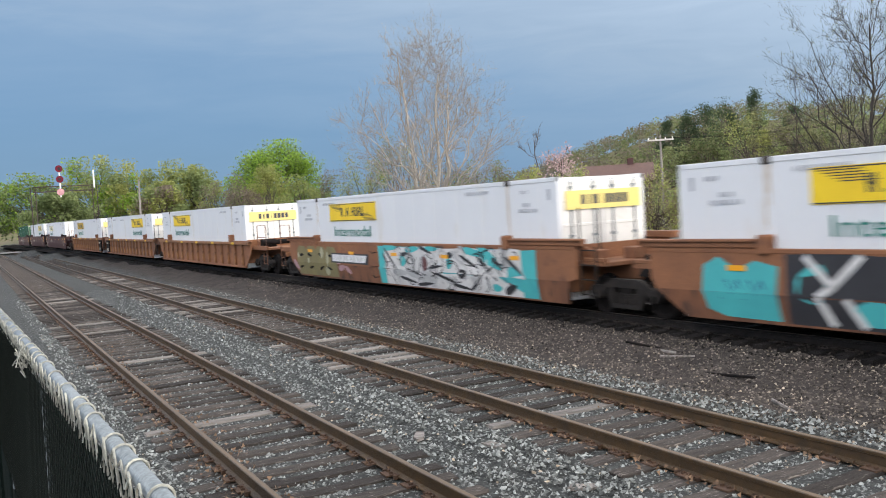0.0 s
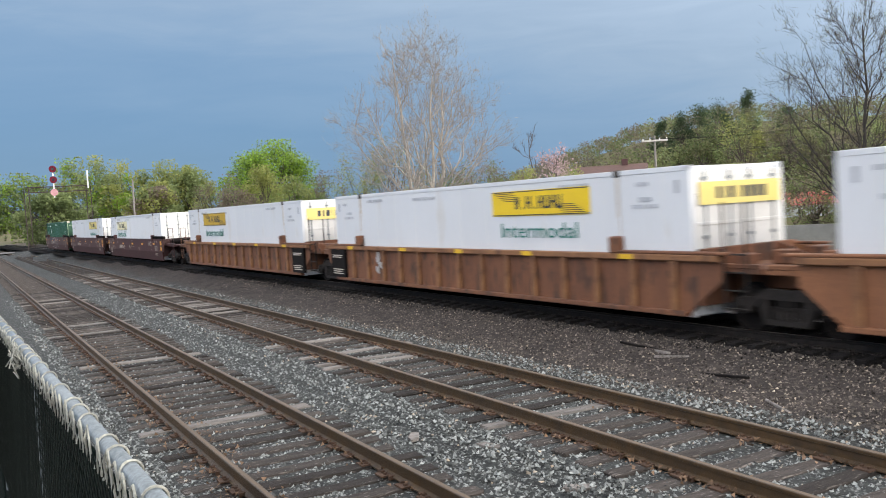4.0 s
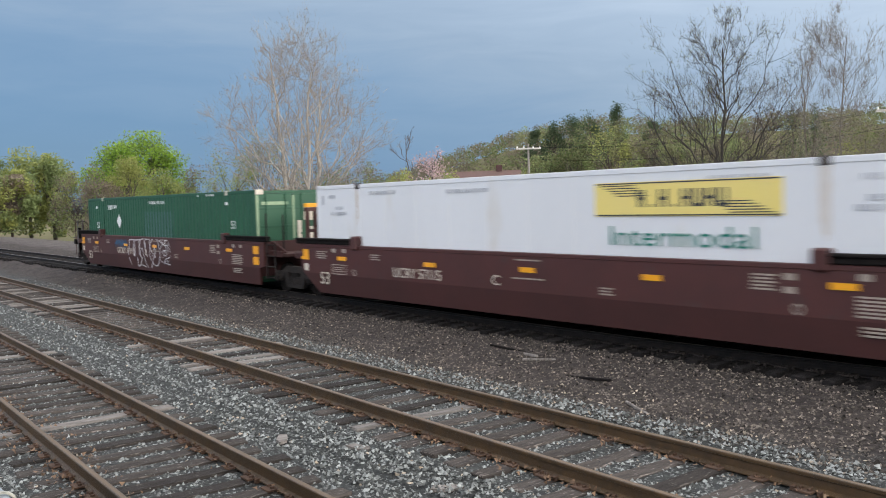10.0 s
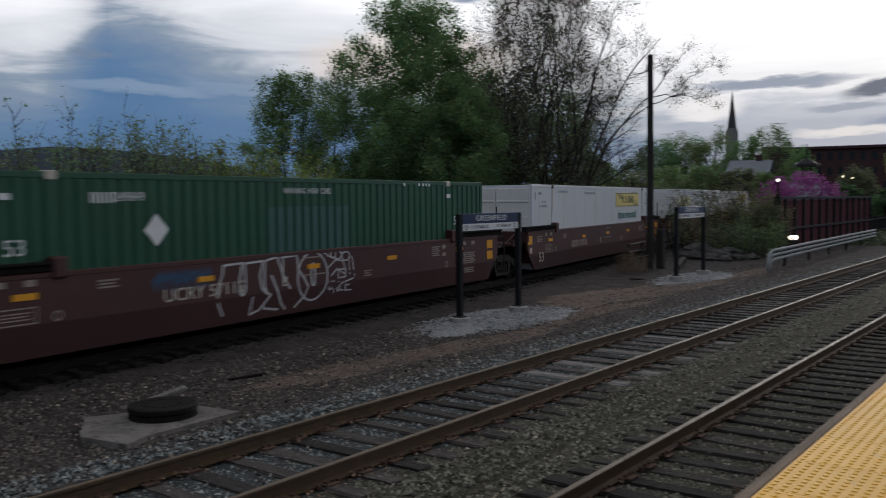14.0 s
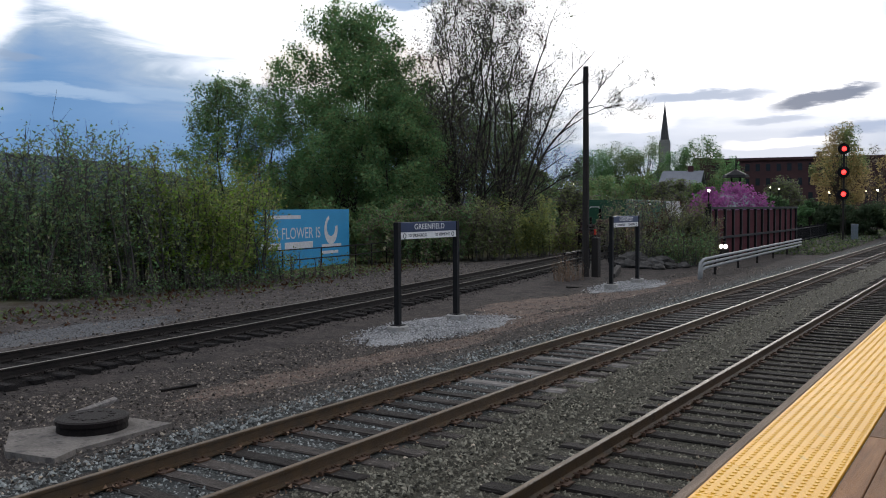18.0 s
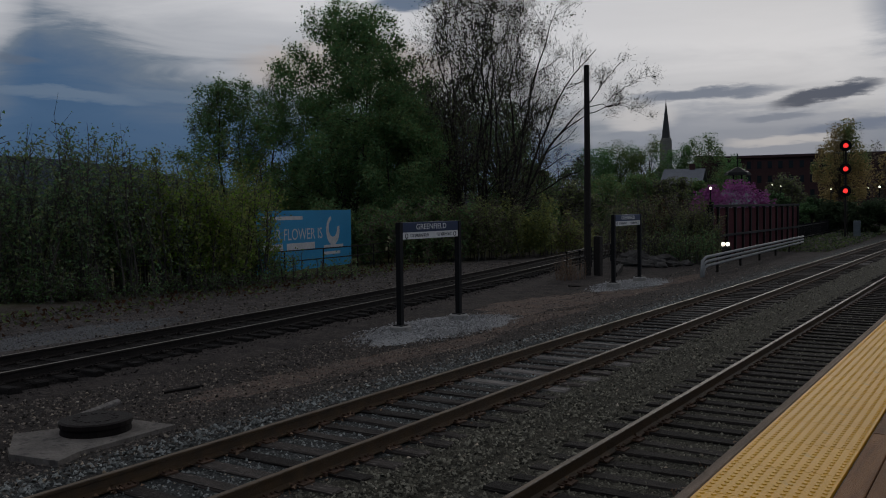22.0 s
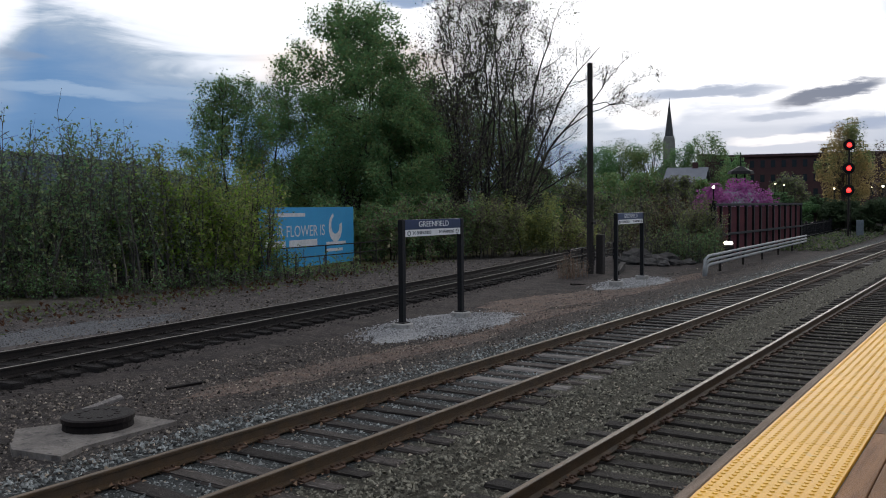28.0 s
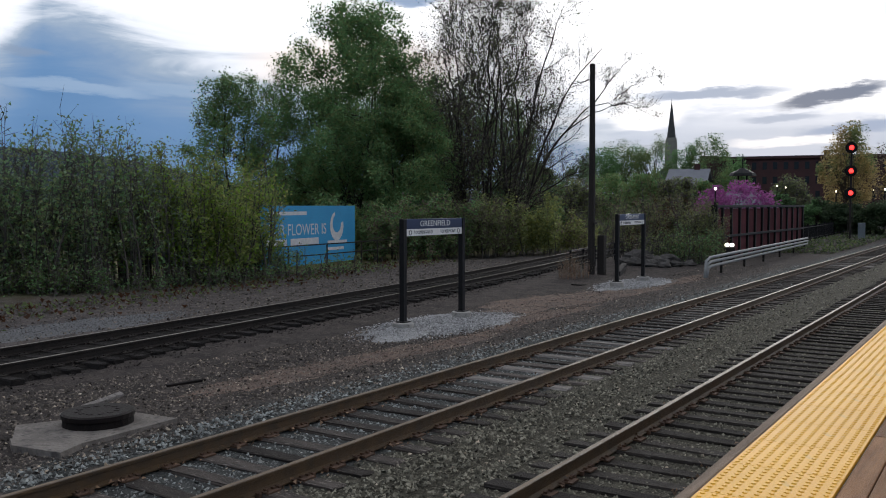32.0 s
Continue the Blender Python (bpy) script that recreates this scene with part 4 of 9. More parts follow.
def well_car(name, label, style, paint, low, rear, front, group):
    """A unit of an articulated well car: origin at its middle, rail head at z = 0. rear and front: 'joint' or 'end'."""
    t = thing(name, label, "well car", group)
    for far in (False, True):
        side = part("side_wall", well_side(style, far), [paint, low], t)
        if style == "ribbed" and not far:
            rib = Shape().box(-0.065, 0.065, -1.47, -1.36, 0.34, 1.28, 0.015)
            # ribs too carry the sunlight in their colour
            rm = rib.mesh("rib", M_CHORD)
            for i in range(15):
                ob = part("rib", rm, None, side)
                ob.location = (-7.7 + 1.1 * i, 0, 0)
        # raised ends of the top chord
        for d in (-1, 1):
            r = Shape()
            y0, y1 = (1.30, 1.46) if far else (-1.46, -1.30)
            x0, x1 = sorted((d * 6.25, d * 9.0))
            if style == "ribbed":
                r.box(x0, x1, y0, y1, 1.404, 1.46, 0.015)
            else:
                r.box(x0, x1, y0, y1, 1.51, 1.66, 0.02)
                r.box(x0, x1, y0 - (0.0 if far else 0.05), y1 + (0.05 if far else 0.0), 1.62, 1.668, 0.012)
            part("end_riser", r, M_GRIME if style == "purple" else paint, t)
            k = Shape().box(d * 6.1 - 0.13, d * 6.1 + 0.13, y0 - 0.04, y1 + 0.04, 1.40, 1.74, 0.03)
            part("container_guide", k, paint, t)
    fl = Shape().box(-0.12, 0.12, -1.28, 1.28, 0.21, 0.28).mesh("cross_bearer", M_GRIME)
    for i in range(9):
        part("cross_bearer", fl, None, t).location = (-7.6 + 1.9 * i, 0, 0)
    for d, kind in ((-1, rear), (1, front)):
        p = Shape()
        x1 = 9.5 if kind == "joint" else 10.5
        lo_, hi_ = sorted((d * 8.3, d * x1))
        p.box(lo_, hi_, -1.22, 1.22, 1.06, 1.16, 0.015)
        lo_, hi_ = sorted((d * 8.3, d * (x1 + 0.2)))
        p.box(lo_, hi_, -0.38, 0.38, 0.72, 1.08, 0.03)
        lo_, hi_ = sorted((d * 8.2, d * 8.34))
        p.box(lo_, hi_, -1.3, 1.3, 0.45, 1.5, 0.01)
        for y in (-0.85, 0.85):
            p.prism([(d * 8.3, 1.16), (d * 9.2, 1.16), (d * 8.3, 1.5)], y - 0.03, y + 0.03, "y")
        for y in (-1.18, 1.18):
            lo_, hi_ = sorted((d * 8.75, d * x1))
            p.box(lo_, hi_, y - 0.05, y + 0.05, 1.16, 1.24, 0.01)
        part("end_platform", p, low if style == "purple" else paint, t)
        g = Shape()
        if kind == "end":
            lo_, hi_ = sorted((d * 10.5, d * 11.2))
            g.box(lo_, hi_, -0.13, 0.13, 0.68, 0.92, 0.03).box(d * 11.12 - 0.14, d * 11.12 + 0.14, -0.2, 0.2, 0.62, 0.98, 0.05)
            part("coupler", g, M_STEEL, t, "rusty knuckle coupler")
            add_truck(t, d * 9.55)
            for y in (-1.2, 1.2):
                h = Shape()
                h.tube([(d * 10.45, y, 0.45), (d * 10.45, y, 2.12), (d * 9.35, y, 2.12), (d * 9.35, y, 1.2)], 0.02, 6)
                h.tube([(d * 10.45, y, 1.62), (d * 9.35, y, 1.62)], 0.016, 6)
                h.tube([(d * 10.05, y, 0.45), (d * 10.05, y, 1.2)], 0.018, 6)
                for z in (0.48, 0.8, 1.1):
                    h.tube([(d * 10.45, y, z), (d * 10.05, y, z)], 0.016, 6)
                part("handrail", h, low if style == "purple" else M_BROWN, t)
            c = Shape()
            c.box(d * 9.0 - 0.25, d * 9.0 + 0.25, -0.9, -0.3, 1.16, 1.5, 0.03).tube([(d * 9.6, 0.25, 1.3), (d * 9.6, 0.95, 1.3)], 0.16, 12)
            c.tube([(d * 9.3, -1.0, 1.36), (d * 9.3, 0.6, 1.36)], 0.11, 10)
            part("brake_gear", c, M_GRIME, t)
        else:
            if d < 0 and style == "purple":
                st = part("stanchion", Shape().box(-9.02, -8.88, .55, .69, 1.1, 2.44, .012).box(-9.02, -8.88, .87, 1.01, 1.1, 2.44, .012).box(-9.0, -8.9, .69, .87, 1.7, 1.84), paint, t)
                part("stanchion_cap", Shape().box(-9.04, -8.86, .53, 1.03, 2.444, 2.56, .01), M_REFLECT, st)
            if d > 0:
                add_truck(t, 9.88)
                if style == "purple":
                    a = Shape()
                    for y in (-0.24, 0.02):
                        a.box(9.28, 9.42, y - 0.045, y + 0.045, 1.1, 2.42, 0.012)
                    a.box(9.28, 9.42, -0.24, 0.02, 1.75, 1.85).box(9.26, 9.44, -0.3, 0.08, 2.38, 2.5, 0.01)
                    st = part("stanchion", a, paint, t)
                    part("stanchion_cap", Shape().box(9.25, 9.45, -0.31, 0.09, 2.505, 2.62, 0.01), M_REFLECT, st)
                else:
                    for y, w in ((-1.05, .26), (-.1, .4), (.9, .3)):
                        part("end_box", Shape().box(9.0, 9.0 + w, y - .16, y + .16, 1.16, 1.42, .02), paint, t, "rusty gear box on the end platform")
                h = Shape()
                for x in (8.86, 9.36):
                    h.tube([(x, -1.36, 0.42), (x, -1.36, 2.35 if x < 9 else 1.5)], 0.022, 6)
                for z in (0.46, 0.78, 1.1, 1.42):
                    h.tube([(8.86, -1.36, z), (9.36, -1.36, z)], 0.016, 6)
                h.tube([(8.86, -0.8, 1.2), (8.86, -0.8, 2.3)], 0.022, 6)
                part("ladder", h, M_STEEL, t)
                cone = Shape().tube([(9.88, 0, 0.8), (9.88, 0, 1.25)], [0.5, 0.3], 14)
                part("articulation_joint", cone, M_GRIME, t)
    return t


def side_marks(t, kind, letter=""):
    """Reflectors, stencils and words on the near side."""
    for x, z in ((-6.7, 1.16), (-3.05, 1.14), (0.08, 1.16), (3.1, 1.16), (6.45, 1.2)):
        if kind == "ribbed":
            z = 1.34
        s = Shape().box(x - 0.2, x + 0.2, -1.476 if kind == "ribbed" else -1.448, -1.4, z - 0.05, z + 0.05)
        part("reflector", s, M_YELMARK if kind == "ribbed" else M_REFLECT, t)
    if kind != "purple":
        return
    for z in (0.93, 1.25):
        part("reflector", Shape().box(8.1, 8.45, -1.436, -1.4, z - 0.12, z + 0.12), M_REFLECT, t)
    part("reflector", Shape().box(-8.66, -8.38, -1.436, -1.4, 1.08, 1.36), M_REFLECT, t)
    part("reflector", Shape().box(-8.77, -8.664, -1.436, -1.4, 1.08, 1.17), M_REFLECT, t)
    part("notice_plate", Shape().box(-8.6, -8.4, -1.437, -1.4, .78, .97), M_CREAM, t, "small cream plate")
    fr = Shape()
    for x0, x1, z0, z1 in ((-7.2, -6.5, .98, 1.0), (-7.2, -6.5, .74, .76), (-7.2, -7.18, .76, .98), (-6.52, -6.5, .76, .98)):
        fr.box(x0, x1, -1.434, -1.42, z0, z1)
    for i in range(3):
        fr.box(-7.12, -6.6 - .06 * (i % 2), -1.434, -1.42, .81 + .05 * i, .83 + .05 * i)
    part("framed_stencil", fr, M_CREAM_DIM, t, "framed block of small stencilled lines")
    for x in (-6.15, 5.75):
        ring = Shape()
        n = 14
        for i in range(n):
            a0, a1 = 6.2832 * i / n, 6.2832 * (i + 1) / n
            ring.plate([(x + q * math.cos(v), -1.43, .82 + q * math.sin(v)) for q, v in ((.085, a0), (.085, a1), (.06, a1), (.06, a0))], (0, -1, 0), .004)
        part("round_stencil", ring, M_CREAM_DIM, t)
    up = lambda x, z: Matrix.Translation((x, -1.434, z)) @ STAND
    lettering("stencil_number", "53", 0.46, M_CREAM, t, up(-7.55, 0.60) @ Matrix.Rotation(radians(0), 4, "X"), 0.55)
    lettering("stencil_mark", "UCRY 57115", 0.33, M_CREAM, t, up(-3.05 if letter == "B" else -3.55, 0.9), 2.1 if letter == "B" else 1.9)
    if letter:
        lettering("stencil_letter", letter, 0.3, M_CREAM, t, up(-0.85, 0.9), 0.2)
    b = Shape()
    for x, z, w, n in ((-7.7, 1.3, 0.5, 4), (5.2, 1.3, 0.42, 5), (7.0, 1.05, 0.75, 6), (7.0, 0.62, 0.6, 3), (0.08, 0.97, 0.9, 1), (0.08, 1.34, 0.7, 1), (-5.2, 1.28, 0.4, 3), (2.1, 0.9, 0.3, 3)):
        for i in range(n):
            b.box(x - w / 2, x + w / 2 - 0.07 * (i % 2), -1.434, -1.42, z - 0.055 * i, z - 0.055 * i + 0.028)
    for x, z in ((-6.6, 1.36), (-7.1, 1.36), (5.62, 1.3), (5.62, 1.1), (6.75, 1.34), (7.25, 1.34)):
        b.box(x - 0.09, x + 0.09, -1.434, -1.42, z - 0.05, z + 0.05)
    part("stencil_block", b, M_CREAM_DIM, t, "rows of small unreadable stencilled lines", kind="stuff")


def graffiti_round_letters(t):
    """Three big bubble letters outlined in white, with smaller tags beside them."""
    def P(*q):
        return [(-2.78 + (a - 365) * 0.00421, 1.475 - (b - 65) * 0.0041) for a, b in q]
    s = Shape()
    for q in (P((410, 95), (402, 140), (374, 190), (370, 240), (385, 290), (410, 330)), P((410, 95), (530, 91)), P((530, 91), (507, 180), (513, 235), (530, 246), (550, 220), (545, 95)), P((545, 95), (667, 90)), P((667, 90), (646, 160), (658, 220), (690, 250), (722, 262), (645, 330), (585, 346), (598, 262)), P((682, 92), (770, 76), (812, 172)), P((682, 92), (678, 210), (690, 248)), P((722, 262), (672, 312), (680, 326), (780, 342)), P((726, 166), (772, 250), (800, 310), (835, 346)), P((803, 82), (915, 76), (925, 150), (972, 200), (1002, 245), (980, 290), (905, 346)), P((812, 92), (810, 172), (862, 242))):
        ribbon(s, q, 0.042)
    ribbon(s, loop(-2.78 + (1040 - 365) * .00421, 1.475 - (195 - 65) * .0041, 0.505, 0.52, 26), 0.042)
    ribbon(s, loop(-2.78 + (1042 - 365) * .00421, 1.475 - (185 - 65) * .0041, 0.07, 0.24, 14), 0.045)
    for q in (P((1130, 75), (1190, 65), (1250, 70), (1290, 90), (1260, 120), (1180, 100), (1130, 75)), P((1165, 160), (1230, 120), (1290, 130), (1320, 185)), P((1190, 205), (1240, 170), (1300, 200)), P((1250, 175), (1315, 175), (1315, 220), (1250, 220), (1250, 175)), P((1345, 115), (1352, 185)), P((1375, 110), (1390, 185)), P((1352, 197), (1355, 207)), P((1392, 212), (1398, 220)), P((1170, 235), (1172, 275), (1195, 280), (1200, 232)), P((1215, 300), (1212, 235), (1255, 298), (1258, 240)), P((1300, 245), (1268, 260), (1270, 290), (1300, 292)), P((1350, 240), (1315, 245), (1318, 295), (1375, 298)), P((1318, 268), (1350, 264)), P((1350, 240), (1385, 232))):
        ribbon(s, q, 0.03)
    ribbon(s, loop(-2.78 + (1320 - 365) * .00421, 1.475 - (105 - 65) * .0041, 0.15, 0.10, 14), 0.03)
    ribbon(s, loop(-2.78 + (1210 - 365) * .00421, 1.475 - (88 - 65) * .0041, 0.09, 0.08, 12), 0.03)
    part("graffiti", s, M_SPRAY, t, "white outlined bubble-letter graffiti", kind="stuff")
    b = Shape()
    r = random.Random(4)
    x = -4.25
    for i in range(12):
        ribbon(b, [(x + r.uniform(-.05, .05), 1.1 + r.uniform(0, .2)) for _ in range(4)], 0.03)
        ribbon(b, [(x, 1.05 + r.uniform(-.1, 0)), (x + .1, 1.35), (x + .14, 1.1)], 0.03)
        x += 0.11
    part("graffiti", b, M_BLUETAG, t, "faded blue scrawled tag")


def lens_shape(cx, cz, w, h, turn=0.0, n=12):
    """A leaf-like outline, turned by degrees."""
    c, q = math.cos(radians(turn)), math.sin(radians(turn))
    pts = []
    for i in range(n):
        a = 2 * math.pi * i / n
        x, z = w * math.cos(a), h * math.sin(a) * (1 - .35 * math.cos(a))
        pts.append((cx + x * c - z * q, min(max(cz + x * q + z * c, .235), 1.47)))
    return pts


def graffiti_silver(t):
    """Silver letters with black leaf-shaped strokes and teal edges; olive bubble letters and a boxed tag behind them."""
    r = random.Random(11)
    def panel(x0, x1, m, lift, label):
        s = Shape()
        for lo, hi in ((.24, .719), (.721, 1.41)):
            xs = [x0 + (x1 - x0) * i / 14 for i in range(15)]
            blot(s, [(x + (r.uniform(-.06, .06) if i in (0, 14) else 0), lo) for i, x in enumerate(xs)] + [(x, hi + r.uniform(-.04, .02)) for x in xs[::-1]], lift)
        part("graffiti", s, m, t, label, kind="stuff")

    def patches(rows, m, lift, label):
        s = Shape()
        for row in rows:
            blot(s, lens_shape(*row), lift)
        part("graffiti", s, m, t, label, kind="stuff")
    panel(-1.0, 7.3, M_TEAL, .003, "teal ground of the graffiti panel")
    panel(-.55, 6.7, M_PALESPRAY, .005, "pale silver letter fills")
    patches([(.3 + .75 * i + r.uniform(-.2, .2), r.choice((.5, .62, .95, 1.1)), r.uniform(.3, .6), r.uniform(.08, .2), r.uniform(-50, 50)) for i in range(9)], M_SILVER, .007, "grey shading in the letters")
    patches([(-.65, .9, .12, .5, 10), (-.2, 1.36, .5, .09, 0), (1.25, 1.33, .45, .09, 5), (.65, .98, .2, .17, 0), (3.35, .98, .17, .15, 10), (4.6, 1.3, .55, .1, -8), (5.35, 1.15, .6, .17, -25), (6.6, .62, .55, .22, -30), (5.6, .42, .22, .1, 0), (2.4, 1.36, .4, .07, 0)], M_TEAL, .009, "teal patches between the letters")
    patches([(-.15, 1.02, .55, .045, -38), (-.3, .72, .6, .06, -52), (.75, 1.18, .22, .06, 10), (.9, .42, .55, .05, -8), (1.35, .66, .5, .035, -12), (2.05, 1.32, .4, .05, -15), (2.6, .86, .42, .04, 6), (3.1, .56, .6, .045, -12), (3.4, 1.2, .16, .09, 0), (4.0, .72, .22, .13, 10), (4.35, 1.05, .5, .05, -20), (4.9, .62, .7, .06, 30), (5.2, .9, .55, .06, -34), (5.9, .8, .6, .09, -40), (6.2, .42, .3, .1, 20), (6.4, 1.0, .45, .05, -30), (1.9, .34, .5, .05, 5), (3.9, .36, .5, .05, -6)], M_INK, .011, "black leaf-shaped strokes")
    for m, n, w0, w1, lift, label in ((M_SILVER, 26, .05, .1, .0105, "grey curved strokes"), (M_INK, 44, .02, .045, .0125, "thin black outlines")):
        s = Shape()
        for k in range(n):
            cx, cz = r.uniform(-.3, 6.5), r.uniform(.38, 1.28)
            rx, rz, a0 = r.uniform(.12, .34), r.uniform(.12, .3), r.uniform(0, 6.28)
            ribbon(s, [(x, min(max(z, .26), 1.42)) for x, z in loop(cx, cz, rx, rz, 7, a0, a0 + r.uniform(1.2, 3.0))], r.uniform(w0, w1), lift)
        part("graffiti", s, m, t, label, kind="stuff")
    patches([(2.0, .92, .2, .27, 0)], M_SILVER, .013, "grey ring")
    patches([(2.0, .93, .15, .21, 0)], M_WINE, .015, "dull wine-red oval")
    # olive bubble letters at the other end
    s = Shape()
    for i in range(4):
        x = -7.55 + .92 * i
        blot(s, [(x - .5, .721), (x + .5, .721), (x + .48, 1.15), (x + .3, 1.32), (x - .28, 1.34), (x - .48, 1.2)], .004 + .0006 * i)
        blot(s, [(x - .46, .26), (x + .5, .26), (x + .5, .719), (x - .5, .719)], .004 + .0006 * i)
    part("graffiti", s, M_OLIVE, t, "dull olive bubble letters", kind="stuff")
    patches([(-7.6 + .9 * i + r.uniform(-.1, .1), z, .22, .05, r.uniform(-20, 20)) for i in range(4) for z in (.55, 1.0)], M_GRIME, .008, "dark strokes in the olive letters")
    patches([(-7.9, .98, .12, .1, 0), (-6.9, .8, .1, .1, 0), (-5.6, 1.1, .16, .2, 0), (-5.1, .9, .12, .25, 0), (-5.2, .45, .2, .14, 0)], M_PALEOLIVE, .009, "pale smudges over the olive letters")
    patches([(-8.2, .6, .32, .12, -35), (-3.9, .62, .3, .1, 10), (-3.4, .55, .25, .1, -25), (-4.1, .82, .2, .08, 0)], M_PINK, .006, "mauve sprayed blotches")
    tag = Shape()
    blot(tag, [(-4.75, .78), (-1.75, .78), (-1.7, 1.12), (-4.75, 1.12)], .009)
    part("graffiti", tag, M_INK, t, "black tag box", kind="stuff")
    tag = Shape()
    blot(tag, [(-4.65, .83), (-2.0, .83), (-1.85, 1.07), (-4.65, 1.07)], .011)
    part("graffiti", tag, M_SPRAY, t, "white filling of the tag box", kind="stuff")
    tag = Shape()
    for i in range(9):
        x = -4.5 + .27 * i
        ribbon(tag, [(x, .87), (x + .06, 1.03), (x + .13, .89)], .035, .013)
    part("graffiti", tag, M_SILVER, t, "grey scrawl in the tag box", kind="stuff")
    for z in (.42, .75, 1.2):
        s = Shape()
        ribbon(s, [(-1.6, z + .03), (-1.45, z - .03), (-1.1, z)], .03)
        part("graffiti", s, M_GRIME, t, kind="stuff")


def graffiti_chevrons(t):
    """Black panel with teal fills and pale slanting bars; a teal blot with a dark scrawl behind it."""
    r = random.Random(14)

    def piece(build, m, label):
        s = Shape()
        build(s)
        part("graffiti", s, m, t, label, kind="stuff")

    def field(x0, x1, lift):
        def f(s):
            for lo, hi in ((.24, .719), (.721, 1.42)):
                xs = [x0 + (x1 - x0) * i / 14 for i in range(15)]
                blot(s, [(x, lo) for x in xs] + [(x, hi + r.uniform(-.03, .02)) for x in xs[::-1]], lift)
        return f
    piece(lambda s: [blot(s, q, .004) for q in ([(-7.5, .721), (-5.9, .721), (-5.85, 1.2), (-6.3, 1.3), (-6.7, 1.14), (-7.1, 1.36), (-7.45, 1.2)], [(-7.4, .4), (-7.0, .28), (-5.85, .26), (-5.9, .719), (-7.5, .719)])], M_TEAL, "teal sprayed blot")
    piece(lambda s: [ribbon(s, [(-7.1 + .25 * i, .6 + .1 * (i % 2)), (-6.95 + .25 * i, .95), (-6.85 + .25 * i, .7)], .03, .007) for i in range(4)], M_BLUETAG, "dark scrawl on the teal blot")
    piece(field(-5.7, 6.0, .003), M_INK, "black ground of the graffiti panel")
    piece(lambda s: [blot(s, lens_shape(x, z, w, h, a), .005 + .0005 * (i % 3)) for i, (x, z, w, h, a) in enumerate([(-5.2, .95, .35, .28, 60), (-4.0, .5, .5, .2, 0), (-3.1, 1.0, .45, .24, 30), (-2.0, .48, .6, .2, 10), (-1.0, 1.05, .5, .22, -30), (.3, .5, .6, .2, 0), (1.5, 1.0, .5, .25, 40), (2.7, .5, .5, .2, -10), (3.8, 1.0, .5, .25, 20), (5.0, .6, .6, .25, 0)])], M_TEAL, "teal fills in the black panel")
    def bars(s):
        for i in range(7):
            x = -5.3 + 1.55 * i
            for q in ([(x, 1.36), (x + .45, .9), (x + .2, .74)], [(x + .2, .70), (x + .42, .3)], [(x + .95, 1.38), (x + .5, .95)], [(x + .7, .68), (x + .95, .3)]):
                ribbon(s, q, .13, .008)
    piece(bars, M_PALESPRAY, "pale slanting bars of the letters")


